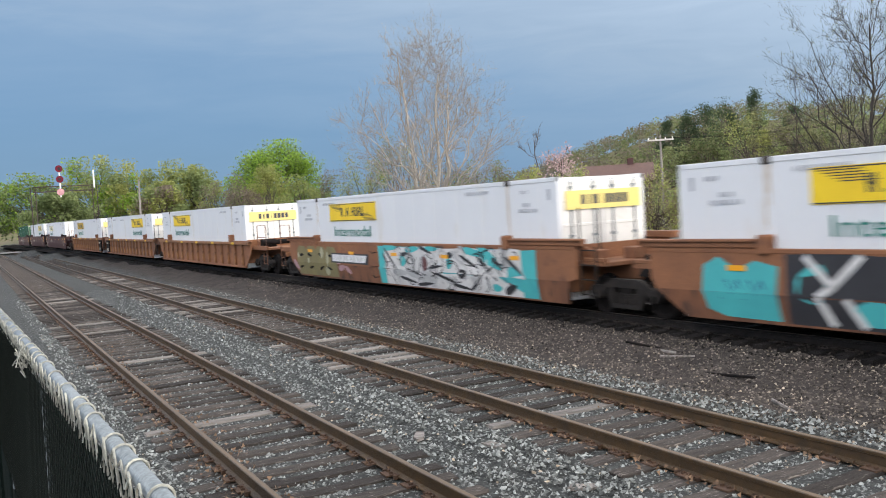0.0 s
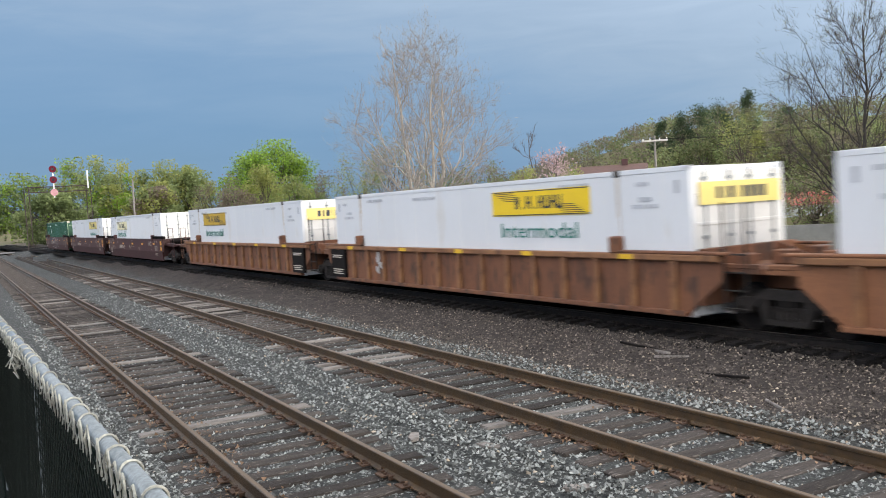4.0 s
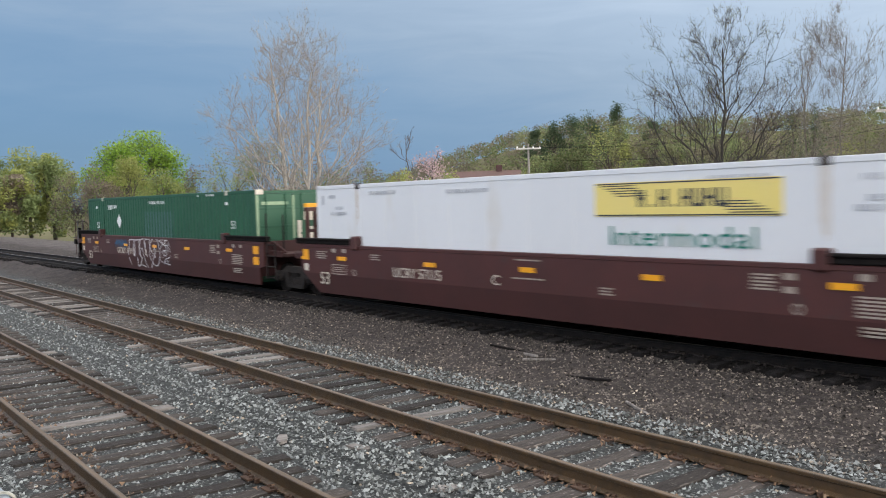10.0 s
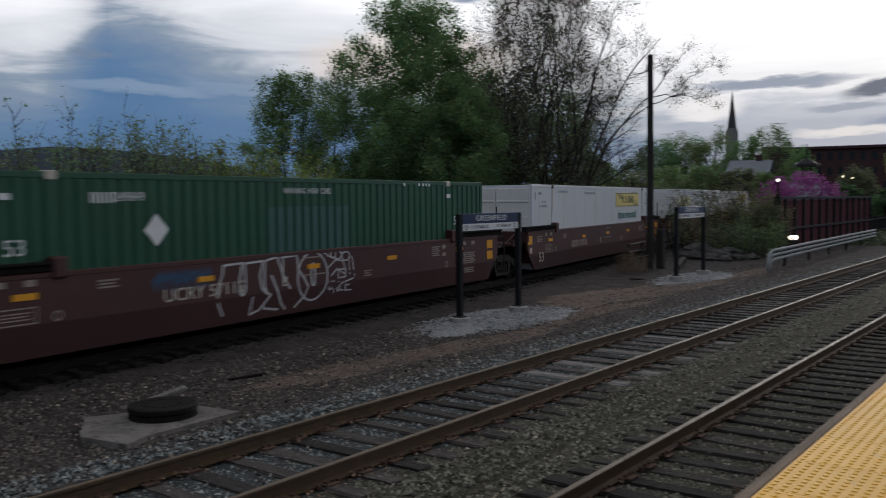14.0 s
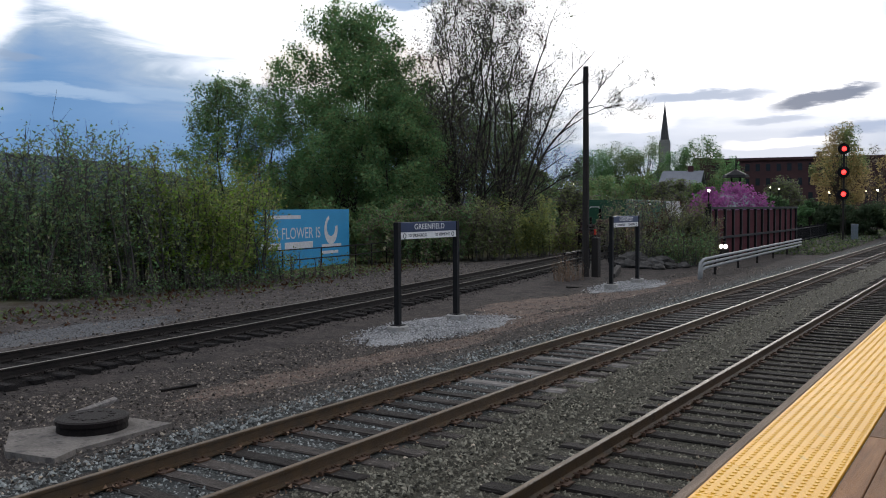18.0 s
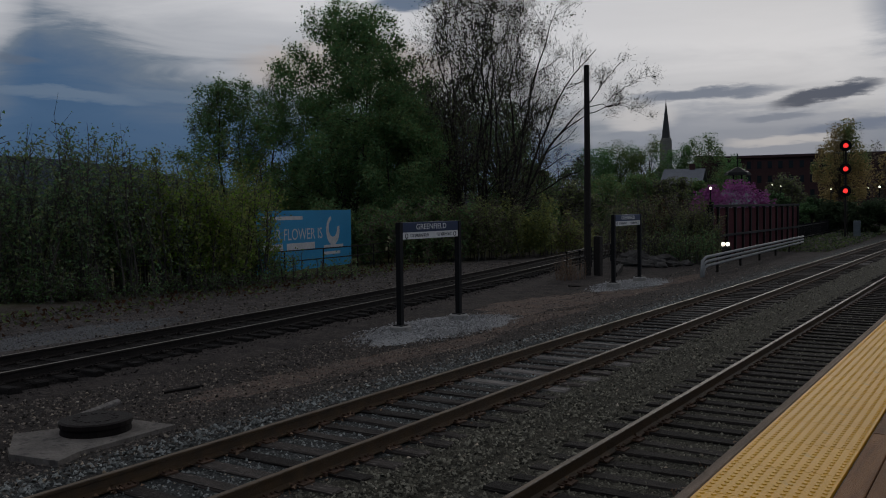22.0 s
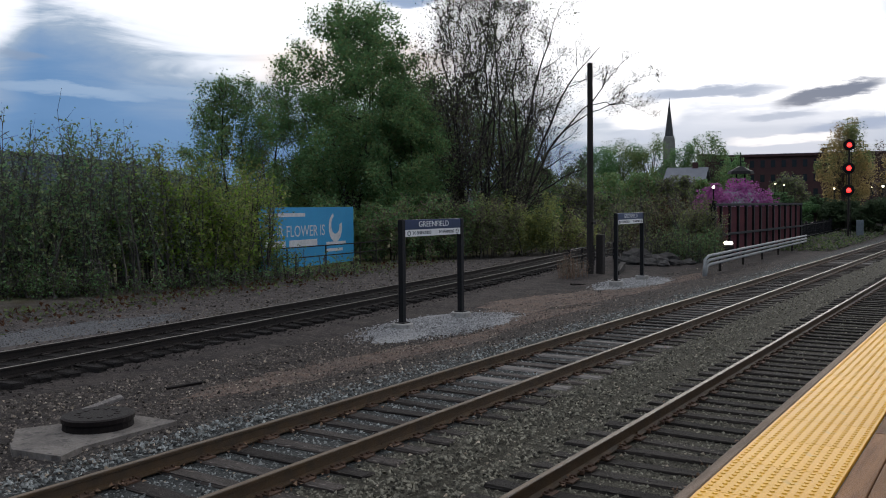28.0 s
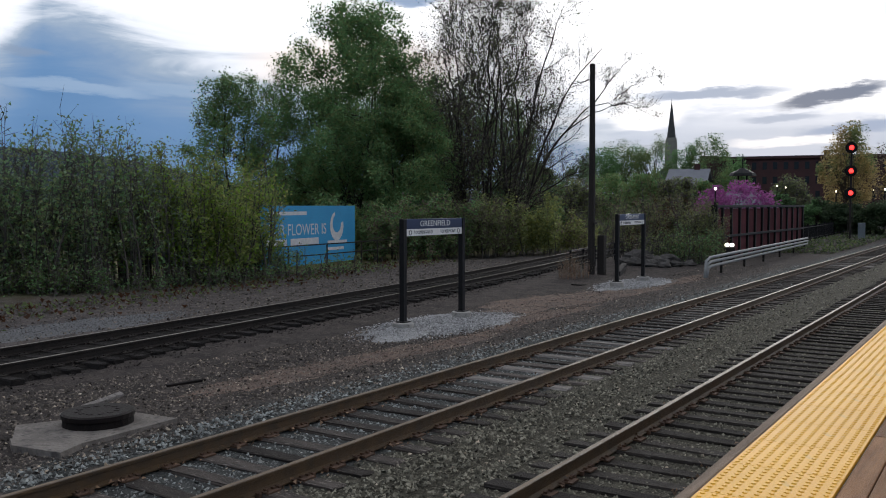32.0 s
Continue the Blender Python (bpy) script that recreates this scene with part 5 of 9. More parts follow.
def container(name, label, style, group, door_banner=True):
    """A 53 foot container, 16.15 m long: middle at x = 0, floor at z = 0.16."""
    t = thing(name, label, "container", group)
    L_, W, z0, z1 = 8.075, 1.3, 0.23, 3.06
    white = style != "green"
    paint = M_BOXWHITE if white else M_BOXGREEN
    if white:
        w_ = .034 if style == "corrugated" else .012
        b = Shape().box(-L_ + .03, L_ - .03, -W + w_, W - w_, z0, z1 - .02, 0.01)
        body = part("body", b, paint, t)
        if style == "corrugated":
            c = Shape()
            for i in range(54):
                x = -7.75 + 0.2905 * i
                for d in (-1, 1):
                    c.prism([(x - .105, d * (W - .036)), (x + .105, d * (W - .036)), (x + .07, d * (W - .003)), (x - .07, d * (W - .003))][::d], z0 + .2, z1 - .14, "z")
            part("corrugation", c, paint, t, kind="stuff")
        else:
            c = Shape()
            for i in range(13):
                x = -7.4 + 1.23 * i
                for d in (-1, 1):
                    c.box(x - .006, x + .006, *sorted((d * (W - .012), d * (W - .009))), z0 + .2, z1 - .14)
            part("panel_seam", c, M_BOXEND, t, kind="stuff")
    else:
        # trapezoid corrugations all along both sides
        prof = []
        x, n = -7.95, 57
        p = 15.9 / n
        for i in range(n):
            prof += [(x, -W + .035), (x + p * .22, -W + .035), (x + p * .36, -W), (x + p * .80, -W), (x + p * .96, -W + .035)]
            x += p
        prof.append((7.95, -W + .035))
        s = Shape()
        for d in (1, -1):
            m = len(s.v)
            for z in (z0 + .15, z1 - .1):
                s.v += [(a, d * b, z) for a, b in prof]
            k = len(prof)
            for i in range(k - 1):
                q = (m + i, m + i + 1, m + k + i + 1, m + k + i)
                s.face(*(q if d > 0 else q[::-1]))
        s.box(-7.95, 7.95, -W + .06, W - .06, z1 - .11, z1 - .02)
        s.box(-8.0, -7.9, -W + .06, W - .06, z0, z1 - .05).box(-7.9, 7.9, -W + .06, W - .06, z0, z0 + .1)
        part("body", s, paint, t)
    # frame: corner posts, rails and castings
    for d in (-1, 1):
        y0, y1 = sorted((d * (W - .09), d * W))
        part("top_rail", Shape().box(-L_, L_, y0, y1, z1 - .10, z1, 0.008), paint, t)
        part("bottom_rail", Shape().box(-L_, L_, y0, y1, z0 - .01, z0 + .16, 0.008), paint, t)
        for e in (-1, 1):
            x0, x1 = sorted((e * (L_ - .12), e * L_))
            part("corner_post", Shape().box(x0, x1, y0, y1 + 0.0, z0, z1, 0.01), paint, t)
            xx = e * 6.1
            part("lifting_post", Shape().box(xx - .09, xx + .09, *sorted((d * (W - .05), d * (W + (0.002 if white else 0.001)))), z0 + .16, z1 - .1, 0.003), paint, t)
            part("corner_casting", Shape().box(xx - .1, xx + .1, *sorted((d * (W - .12), d * (W + .012))), z1 - .13, z1 + .018, 0.012), M_CASTING if white else M_CREAM, t, "worn corner casting")
    # doors with lock rods at the leading end, plain ribs behind
    for e in (1, -1):
        for y in (-0.62, 0.62):
            d = Shape()
            x0, x1 = sorted((e * (L_ - .03), e * (L_ + .012)))
            d.box(x0, x1, y - .6, y + .6, z0 + .12, z1 - .12, 0.01)
            for z in (0.75, 1.35, 1.95, 2.5):
                x0, x1 = sorted((e * (L_ + .01), e * (L_ + .028)))
                d.box(x0, x1, y - .56, y + .56, z - .035, z + .035, 0.008)
            part("door" if e > 0 else "end_panel", d, (M_BOXEND if white else M_BOXGREEN), t)
        if e > 0:
            for y in (-0.95, -0.28, 0.28, 0.95):
                r = Shape().tube([(L_ + .045, y, z0 + .08), (L_ + .045, y, z1 - .08)], 0.018, 8)
                for z in (0.5, 1.1, 1.7, 2.3, 2.8):
                    r.box(L_ + .01, L_ + .06, y - .05, y + .05, z - .03, z + .03)
                part("lock_rod", r, M_GALV if white else M_BOXGREEN, t)
            if not white:
                for y0, y1 in ((-1.28, -1.2), (-.035, .035), (1.2, 1.28)):
                    part("door_gasket", Shape().box(L_ + .013, L_ + .03, y0, y1, z0 + .2, z1 - .16), M_PALEGREEN, t, "pale worn door edge")
                for y0, y1, za, zb in ((.12, .3, 1.5, 2.1), (.36, 1.1, 2.1, 2.55), (.5, .9, 1.2, 1.9), (-1.1, -.2, 2.6, 2.7)):
                    part("door_marking", Shape().box(L_ + .0285, L_ + .034, y0, y1, za, zb), M_CREAM if zb < 2.6 else M_PALEGREEN, t, "cream door marking")
                for y in (-1.15, 1.15):
                    part("door_casting", Shape().box(L_ - .02, L_ + .03, y - .13, y + .13, z1 - .14, z1 + .012, .012), M_CREAM, t, "pale worn corner casting")
                    part("end_strip", Shape().box(-L_ - .008, -L_ + .004, y - .12 if y < 0 else y + .02, y - .02 if y < 0 else y + .12, 1.0, 2.45), M_PALEGREEN, t, "pale worn strip on the end corner")
            if white and door_banner:
                part("door_banner", Shape().box(L_ + .064, L_ + .07, -1.12, 1.12, 2.3, 2.73), M_BANNER_PALE, t)
                q = Shape()
                for i, w in enumerate((.12, .06, .14, .02, .14, .14, .14, .14)):
                    y = -0.62 + .18 * i
                    q.box(L_ + .071, L_ + .075, y - w / 2, y + w / 2, 2.41, 2.63)
                part("logo_shape", q, M_DARKLET, t, kind="stuff")
    return t


def box_marks(t, x, faded, word=True):
    """The yellow banner with dark speed lines and plain dark shapes, and the word below it."""
    y = -1.3
    lift = -.01 if faded == 2 else .12
    part("banner", Shape().box(x - 1.85, x + 1.85, y - .006, y + .004, 2.09 + lift, 2.69 + lift, 0.001), (M_BANNER, M_BANNER_PALE, M_BANNER_FADED, M_BANNER_DULL)[faded], t, "yellow banner with dark stripes")
    s = Shape()
    for z in (2.10 + lift, 2.655 + lift):
        s.box(x - 1.83, x + 1.83, y - .0085, y - .002, z, z + .022)
    for i in range(5):
        z = 2.14 + .045 * i + lift
        s.box(x + 0.95 - .07 * i, x + 1.72 - .1 * i, y - .0085, y - .002, z, z + .018)
        z = 2.62 - .045 * i + lift
        s.box(x - 1.72 + .1 * i, x - 0.95 + .07 * i, y - .0085, y - .002, z, z + .018)
    part("banner_stripe", s, M_DARKLET, t, kind="stuff")
    s = Shape()
    for i, (w, h) in enumerate(((.16, .30), (.05, .05), (.2, .30), (.05, .05), (.2, .30), (.2, .30), (.2, .30), (.2, .30))):
        xx = x - 0.8 + .23 * i
        s.box(xx - w / 2, xx - w / 2 + .055, y - .0095, y - .002, 2.25 + lift, 2.25 + h + lift)
        if w > .1:
            s.box(xx - w / 2, xx + w / 2, y - .0095, y - .002, (2.25 if i % 2 else 2.37) + lift, (2.305 if i % 2 else 2.425) + lift)
            s.box(xx + w / 2 - .055, xx + w / 2, y - .0095, y - .002, 2.25 + lift, 2.25 + h + lift)
    part("logo_shape", s, M_DARKLET, t, kind="stuff")
    if word:
        lettering("word", "Intermodal", 0.6 if faded == 2 else 0.5, M_TEALWORD, t, Matrix.Translation((x - .05, y - .008, 1.80 if faded == 2 else 1.845)) @ STAND, 3.8)
    s = Shape()
    r = random.Random(int(x * 10))
    for xx, z, w, n in ((-7.3, 2.72, .3, 1), (-6.95, 2.42, .35, 1), (-7.0, 2.28, .7, 1), (6.8, 2.72, .3, 1), (6.9, 2.42, .35, 1), (6.9, 2.28, .7, 1), (-5.0, 2.78, 1.1, 1), (4.7, 2.78, 1.1, 1), (-1.9, 2.74, 1.3, 1)):
        q = xx - w / 2
        while q < xx + w / 2:
            l = r.choice((.04, .05, .07))
            s.box(q, q + l, y - .005, y + .002, z, z + .085)
            q += l + r.choice((.025, .03, .07))
    for xx in (-7.75, 7.75):
        s.box(xx - .05, xx + .05, y - .005, y + .002, 2.55, 2.8)
    part("stencil_block", s, M_FAINT, t, kind="stuff")
    g = Shape()
    for e in (-6.1, 6.1):
        for q in range(5):
            a = e + r.uniform(-.09, .07)
            g.box(a, a + r.uniform(.012, .03), y - .0045, y - .001, 2.9 - r.uniform(.3, 1.3), 2.93)
    part("rust_run", g, M_RUSTRUN, t, "thin rust runs below the lifting casting", kind="stuff")


def green_marks(t):
    y = -1.305
    on = lambda x, z: Matrix.Translation((x, y, z)) @ STAND
    patch = Shape()
    pitch = 15.9 / 57
    for k in range(57):
        x0 = -7.95 + pitch * k
        if -1.45 < x0 < 1.3:
            patch.box(x0 + pitch * .37, x0 + pitch * .79, -1.3025, -1.298, 1.5, 2.45)
            patch.box(x0 + pitch * .97, x0 + pitch * 1.21, -1.2675, -1.262, 1.5, 2.45)
    part("repainted_patch", patch, M_PATCH, t, "grey-green repainted rectangle", kind="stuff")
    lettering("stencil_words", "WARNING  HIGH  CUBE", 0.17, M_WHITE, t, on(0.1, 2.78), 1.55)
    lettering("stencil_number", "249849", 0.22, M_WHITE, t, on(-4.62, 2.66), 0.72)
    s = Shape()
    for i in range(6):
        s.box(-5.4 + .085 * i, -5.36 + .085 * i, y - .002, y + .003, 2.56, 2.74)
    for x in (3.9, 4.6, 4.8, 4.95, 5.1):
        s.box(x - .04, x + .04, y - .002, y + .003, 2.93, 3.0)
    for x in (-6.9, 6.1):
        s.box(x - .1, x + .1, y - .002, y + .003, 2.62, 2.72)
    part("stencil_block", s, M_WHITE, t, kind="stuff")
    for x, z in ((-6.75, 1.88), (6.55, 1.98)):
        lettering("stencil_number", "53", 0.36, M_WHITE, t, on(x, z), 0.42)
    d = Shape()
    d.plate([(-4.06 - .27, y, 2.08), (-4.06, y, 2.08 - .29), (-4.06 + .27, y, 2.08), (-4.06, y, 2.08 + .29)], (0, -1, 0), 0.006)
    part("warning_placard", d, M_WHITE, t, "white diamond placard")


def build_train():
    cars, boxes = [], []
    G = "units of the freight train"
    spec = [
        (0.0, "purple", "end", "joint", "maroon well car with white bubble-letter graffiti and amber reflectors"),
        (19.76, "purple", "joint", "joint", "maroon middle well car with cream stencils and amber reflectors"),
        (39.56, "purple", "joint", "end", "leading maroon well car with cream stencils and amber reflectors"),
        (62.2, "ribbed", "end", "joint", "rust-brown ribbed well car with yellow marks on its top chord"),
        (81.5, "ribbed", "joint", "joint", "rust-brown ribbed middle well car with scrawled grey tags"),
        (100.6, "ribbed", "joint", "end", "rust-brown ribbed well car with worn orange patches"),
        (123.3, "graffiti", "end", "joint", "brown well car covered in silver, black and teal graffiti"),
        (143.1, "graffiti", "joint", "joint", "brown well car with teal and black graffiti letters"),
    ]
    for i, (off, style, rear, front, label) in enumerate(spec):
        paint = {"purple": M_PURPLE, "ribbed": M_BROWN if i != 5 else M_BROWN_B, "graffiti": M_BROWN_B}[style]
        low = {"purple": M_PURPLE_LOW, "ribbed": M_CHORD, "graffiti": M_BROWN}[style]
        c = well_car("well_car", label, style, paint, low, rear, front, G)
        side_marks(c, style, {0: "B", 1: "C", 2: "A"}.get(i, ""))
        cars.append((off, c))
    graffiti_round_letters(cars[0][1])
    graffiti_silver(cars[6][1])
    graffiti_chevrons(cars[7][1])
    for k in (3, 4):
        b = Shape()
        for x in ((7.25, 8.4) if k == 3 else (-8.3, -7.2),):
            b.box(x[0], x[1], -1.475, -1.37, .34, 1.27, .01)
        bb = part("placard_panel", b, M_GRIME, cars[k][1], "black panel with unreadable white lines")
        q = Shape()
        for i, z in enumerate((.45, .52, .59, 1.0, 1.06)):
            q.box(x[0] + .15, x[1] - .15 - .1 * (i % 2), -1.479, -1.47, z, z + .03)
        part("stencil_block", q, M_CREAM, bb, kind="stuff")
    tag = Shape()
    r = random.Random(8)
    for i in range(9):
        x = -5.1 + r.uniform(0, .5)
        z = r.uniform(.45, 1.1)
        n = len(tag.v)
        q = [(x, z), (x + .1, z + .15), (x + .2, z - .05)]
        for (a, b), (c, d) in zip(q, q[1:]):
            tag.box(min(a, c), max(a, c), -1.366, -1.362, min(b, d), max(b, d))
    part("graffiti", tag, M_SILVER, cars[4][1], "pale scrawled tag")
    # gear on the last car's open end
    e = cars[0][1]
    p = Shape().tube([(-8.72, .2, 1.2), (-8.72, .2, 2.5), (-8.8, .25, 2.6), (-9.2, .6, 2.6), (-9.75, 1.0, 2.28)], .028, 8)
    part("bent_pipe", p, M_SILVER, e, "bent pale pipe on the open platform")
    for x, y, top in ((-10.36, -1.05, 1.75), (-10.36, 1.05, 1.9), (-10.2, .4, 2.0)):
        part("end_post", Shape().box(x - .07, x + .07, y - .06, y + .06, .5 if abs(y) > 1 else 1.1, top, .012), M_GRIME, e, "black upright on the open end")
    for x in (-9.3, -10.0):
        part("grab_post", Shape().tube([(x, -1.24, .62), (x, -1.24, 2.02), (x + .06, -1.2, 2.1)], .024, 7), M_STEELGREY, e, "pale worn grab post")
    part("stub_upright", Shape().box(-8.95, -8.82, .05, .2, 1.16, 2.5, .012), M_GRIME, e, "black upright before the container")
    part("end_beam", Shape().box(-10.46, -10.2, -1.3, 1.3, 1.0, 1.22, .02), M_GRIME, e)
    part("cross_rail", Shape().tube([(-10.48, -1.3, 1.3), (-10.48, 1.3, 1.3)], .025, 7), M_STEELGREY, e, "pale worn rail across the open end")
    part("air_tank", Shape().tube([(-9.12, -.98, 1.58), (-9.12, -.92, 1.58), (-9.12, .2, 1.58), (-9.12, .26, 1.58)], [.17, .27, .27, .17], 16), M_PURPLE_LOW, e, "dull maroon air tank", smooth=True)
    for y in (-.7, .0):
        part("tank_bracket", Shape().box(-9.24, -9.0, y - .05, y + .05, 1.15, 1.5, .01), M_GRIME, e)
    part("brake_box", Shape().box(-9.95, -9.55, -.75, -.1, 1.16, 1.62, .04), M_GRIME, e)
    part("valve_body", Shape().box(-10.05, -9.7, .15, .7, 1.16, 1.48, .05).tube([(-9.88, .45, 1.46), (-9.88, .45, 1.66)], [.13, .08], 10), M_STEEL, e)
    part("brake_pipe", Shape().tube([(-9.7, -.3, 1.35), (-9.3, .5, 1.3), (-8.9, .75, 1.4), (-8.8, .75, 1.9)], .03, 7), M_STEEL, e)
    part("air_hose", Shape().tube([(-10.6, -.45, .95), (-10.85, -.5, .8), (-11.0, -.5, .45), (-10.9, -.48, .3)], .03, 7), M_GRIME, e, "black hanging air hose")
    part("end_marker", Shape().tube([(-11.22, -.1, 1.0), (-11.22, -.1, 1.3)], .07, 10), M_REDLAMP, e, "red end-of-train marker")
    part("brake_wheel", Shape().tube([(-10.3, -.9, 1.2), (-10.3, -.9, 1.95)], .03, 6).tube([(-10.35, -.9 + .25 * math.cos(a / 2), 1.8 + .25 * math.sin(a / 2)) for a in range(13)], .02, 6), M_STEEL, e)
    GB = "containers on the train"
    bx = [
        (0.0, "green", "dark green corrugated container with white stencils and a repainted patch", None),
        (19.76, "smooth", "white smooth container with yellow banner toward its front", 3.6),
        (39.56, "corrugated", "white ribbed container with a faded yellow banner", -3.85),
        (62.2, "smooth", "white container with dulled yellow banner near its rear", -3.4),
        (81.5, "smooth", "white smooth container with bright yellow banner and green word", 3.4),
        (100.6, "smooth", "white smooth container with bright yellow banner near its rear", -3.4),
        (123.3, "smooth", "white container with yellow banner above graffiti-covered car", -3.1),
        (143.1, "smooth", "white container with a yellow banner and grey stencils", -3.4),
    ]
    for i, (off, style, label, x) in enumerate(bx):
        b = container("shipping_container", label, style, GB, i not in (1, 2))
        if style == "green":
            green_marks(b)
        else:
            box_marks(b, x, {1: 1, 2: 2, 3: 3}.get(i, 0))
        boxes.append((off, b))
    return cars + boxes


TRAIN = build_train()


def train_rows(off):
    """Poses of one unit, second by second: the last car's middle is 33.2 m short of the curve at 9 s and rolls on at 11.48 m/s."""
    rows = []
    for k in range(0, 65):
        t = k / 2
        s = -33.2 + 11.48 * (t - 9) + off
        a, b = line_c(s - 9.88), line_c(s + 9.88)
        d = Vector((b[0] - a[0], b[1] - a[1], b[2] - a[2]))
        mid = ((a[0] + b[0]) / 2, (a[1] + b[1]) / 2, (a[2] + b[2]) / 2)
        m = Matrix.Translation(mid) @ Euler((0, -math.asin(d.z / d.length), math.atan2(d.y, d.x))).to_matrix().to_4x4()
        rows.append((t, m))
    return rows


def motions():
    for off, ob in TRAIN:
        walk(ob, train_rows(off))


# ---- signs, pole, manhole and what stands beside the tracks ----
def name_sign(x0, y0, x1, y1, zg, label, foot=.30):
    """A station name board on two black posts in concrete footings."""
    d = Vector((x1 - x0, y1 - y0, 0))
    a = math.degrees(math.atan2(d.y, d.x))
    w = d.length
    t = thing("station_sign", label, "station sign", "station name signs", pose(x0, y0, 0, 0, 0, a))
    top = zg + 2.70
    for x in (0, w):
        part("post", Shape().box(x - .065, x + .065, -.065, .065, zg + foot - .01, top, .008), M_BLACK, t)
        part("footing", Shape().tube([(x, 0, zg - .2), (x, 0, zg + foot - .02), (x, 0, zg + foot)], [.25, .25, .225], 20), M_CONCRETE, t, "round concrete footing")
        part("base_plate", Shape().box(x - .13, x + .13, -.13, .13, zg + foot + .001, zg + foot + .025, .004), M_BLACK, t)
    b = part("name_board", Shape().box(.066, w - .066, -.05, .05, top - .235, top, .006), M_NAVY, t, "navy name board")
    lettering("name", "GREENFIELD", 0.19, M_WHITE, b, Matrix.Translation((w / 2, -.053, top - .118)) @ STAND, w * .52)
    s = part("direction_board", Shape().box(.066, w - .066, -.046, .046, top - .40, top - .238, .004), M_WHITE, t, "white direction board")
    lettering("direction", "TO SPRINGFIELD", 0.11, M_DARKLET, s, Matrix.Translation((w * .30, -.049, top - .32)) @ STAND, w * .32)
    lettering("direction", "TO VERMONT", 0.11, M_DARKLET, s, Matrix.Translation((w * .72, -.049, top - .32)) @ STAND, w * .24)
    for x in (w * .09, w * .91):
        part("arrow_roundel", Shape().tube([(x + .055 * math.cos(k / 2), -.049, top - .32 + .055 * math.sin(k / 2)) for k in range(14)], .008, 4), M_DARKLET, s)
    return t


def gravel_patch(name, label, cx, cy, rx, ry, seed, material, lift=0.03, count=900, size=(.02, .05)):
    """A low spread of crushed stone with a ragged edge."""
    r = random.Random(seed)
    s = Shape()
    s.v.append((cx, cy, ground_z(cx, cy) + lift))
    n, rings = 40, 7
    edge = [1 + .16 * math.sin(3 * k * .157 + seed) + r.uniform(-.16, .16) for k in range(n)]
    for q in range(1, rings + 1):
        for k in range(n):
            a = 2 * math.pi * k / n
            f = q / rings
            x, y = cx + rx * f * edge[k] * math.cos(a), cy + ry * f * edge[k] * math.sin(a)
            s.v.append((x, y, ground_z(x, y) + (lift * (1 - f ** 3) + r.uniform(-.006, .006) if q < rings else -.03)))
    for k in range(n):
        s.face(0, 1 + k, 1 + (k + 1) % n)
    for q in range(rings - 1):
        for k in range(n):
            j = (k + 1) % n
            s.face(1 + q * n + k, 1 + (q + 1) * n + k, 1 + (q + 1) * n + j, 1 + q * n + j)
    tagged(part(name, s, material, None, smooth=True), label, "gravel", kind="structure")

    def place(rng, m):
        a, f = rng.uniform(0, 6.283, m), np.sqrt(rng.uniform(0, 1, m)) * rng.choice([.9, 1.0, 1.05, 1.18], m)
        x, y = cx + rx * f * np.cos(a), cy + ry * f * np.sin(a)
        z = np.array([ground_z(p, q) for p, q in zip(x, y)]) + lift * (1 - np.minimum(f, 1) ** 3) + .006
        return np.stack([x, y, z], 1)
    scatter_stones("gravel_stones", "pale crushed stones of " + name.replace("_", " "), material, count, place, size, seed)


name_sign(-1.77, 10.22, 0.70, 10.32, -0.24, "navy station name sign on black posts in pale gravel", .42)
name_sign(16.4, 11.95, 18.95, 11.95, -0.29, "navy station name sign standing between the tracks")
name_sign(29.26, 11.93, 32.02, 12.0, -0.28, "distant navy station name sign near the tall pole")
gravel_patch("sign_gravel_patch", "pale crushed gravel round the sign footings", -0.7, 10.0, 2.4, 1.1, 3, M_GRAVEL, .04, 5500, (.025, .06))
gravel_patch("sign_gravel_patch", "grey gravel round the second sign", 17.6, 11.6, 2.9, 1.1, 4, M_GRAVEL, .04, 5000, (.022, .055))
gravel_patch("sign_gravel_patch", "grey gravel round the third sign", 30.8, 11.9, 2.8, 1.0, 5, M_GRAVEL, .04, 3000, (.03, .06))
M_SAND = mat("reddish_dirt", (0.175, 0.125, 0.10), (0.105, 0.085, 0.075), 3, 0.95, 0, 1.0, 30, c3=(0.21, 0.165, 0.14), spots=0.62, sheen=0.1)
for i, (x, y, a, b) in enumerate(((11.5, 10.4, 3.2, .55), (23.5, 11.9, 4.2, 1.1), (20.5, 10.4, 3.4, .5), (27.5, 11.0, 4.2, .8), (15.0, 10.0, 3.0, .4), (33.5, 10.9, 3.6, .6))):
    gravel_patch("dirt_patch", "dry reddish dirt with thin dead grass", x, y, a, b, 20 + i, M_SAND, .008, 900, (.012, .032))


gravel_patch("gravel_spread", "pale grey gravel spread beyond the far track", 11.5, 18.6, 4.5, 1.1, 31, mat("pale_grey_gravel", (0.17, 0.17, 0.175), (0.10, 0.10, 0.105), 18, 0.95, 0, 1.0, 50, island=0.4, sheen=0.15), .02, 2500, (.02, .05))


M_OLDSLAB = mat("worn_grey_slab", (0.21, 0.19, 0.172), (0.125, 0.112, 0.103), 3, 0.95, 0, 0.7, 25, c3=(0.1, 0.09, 0.085), spots=0.6, sheen=0.2)


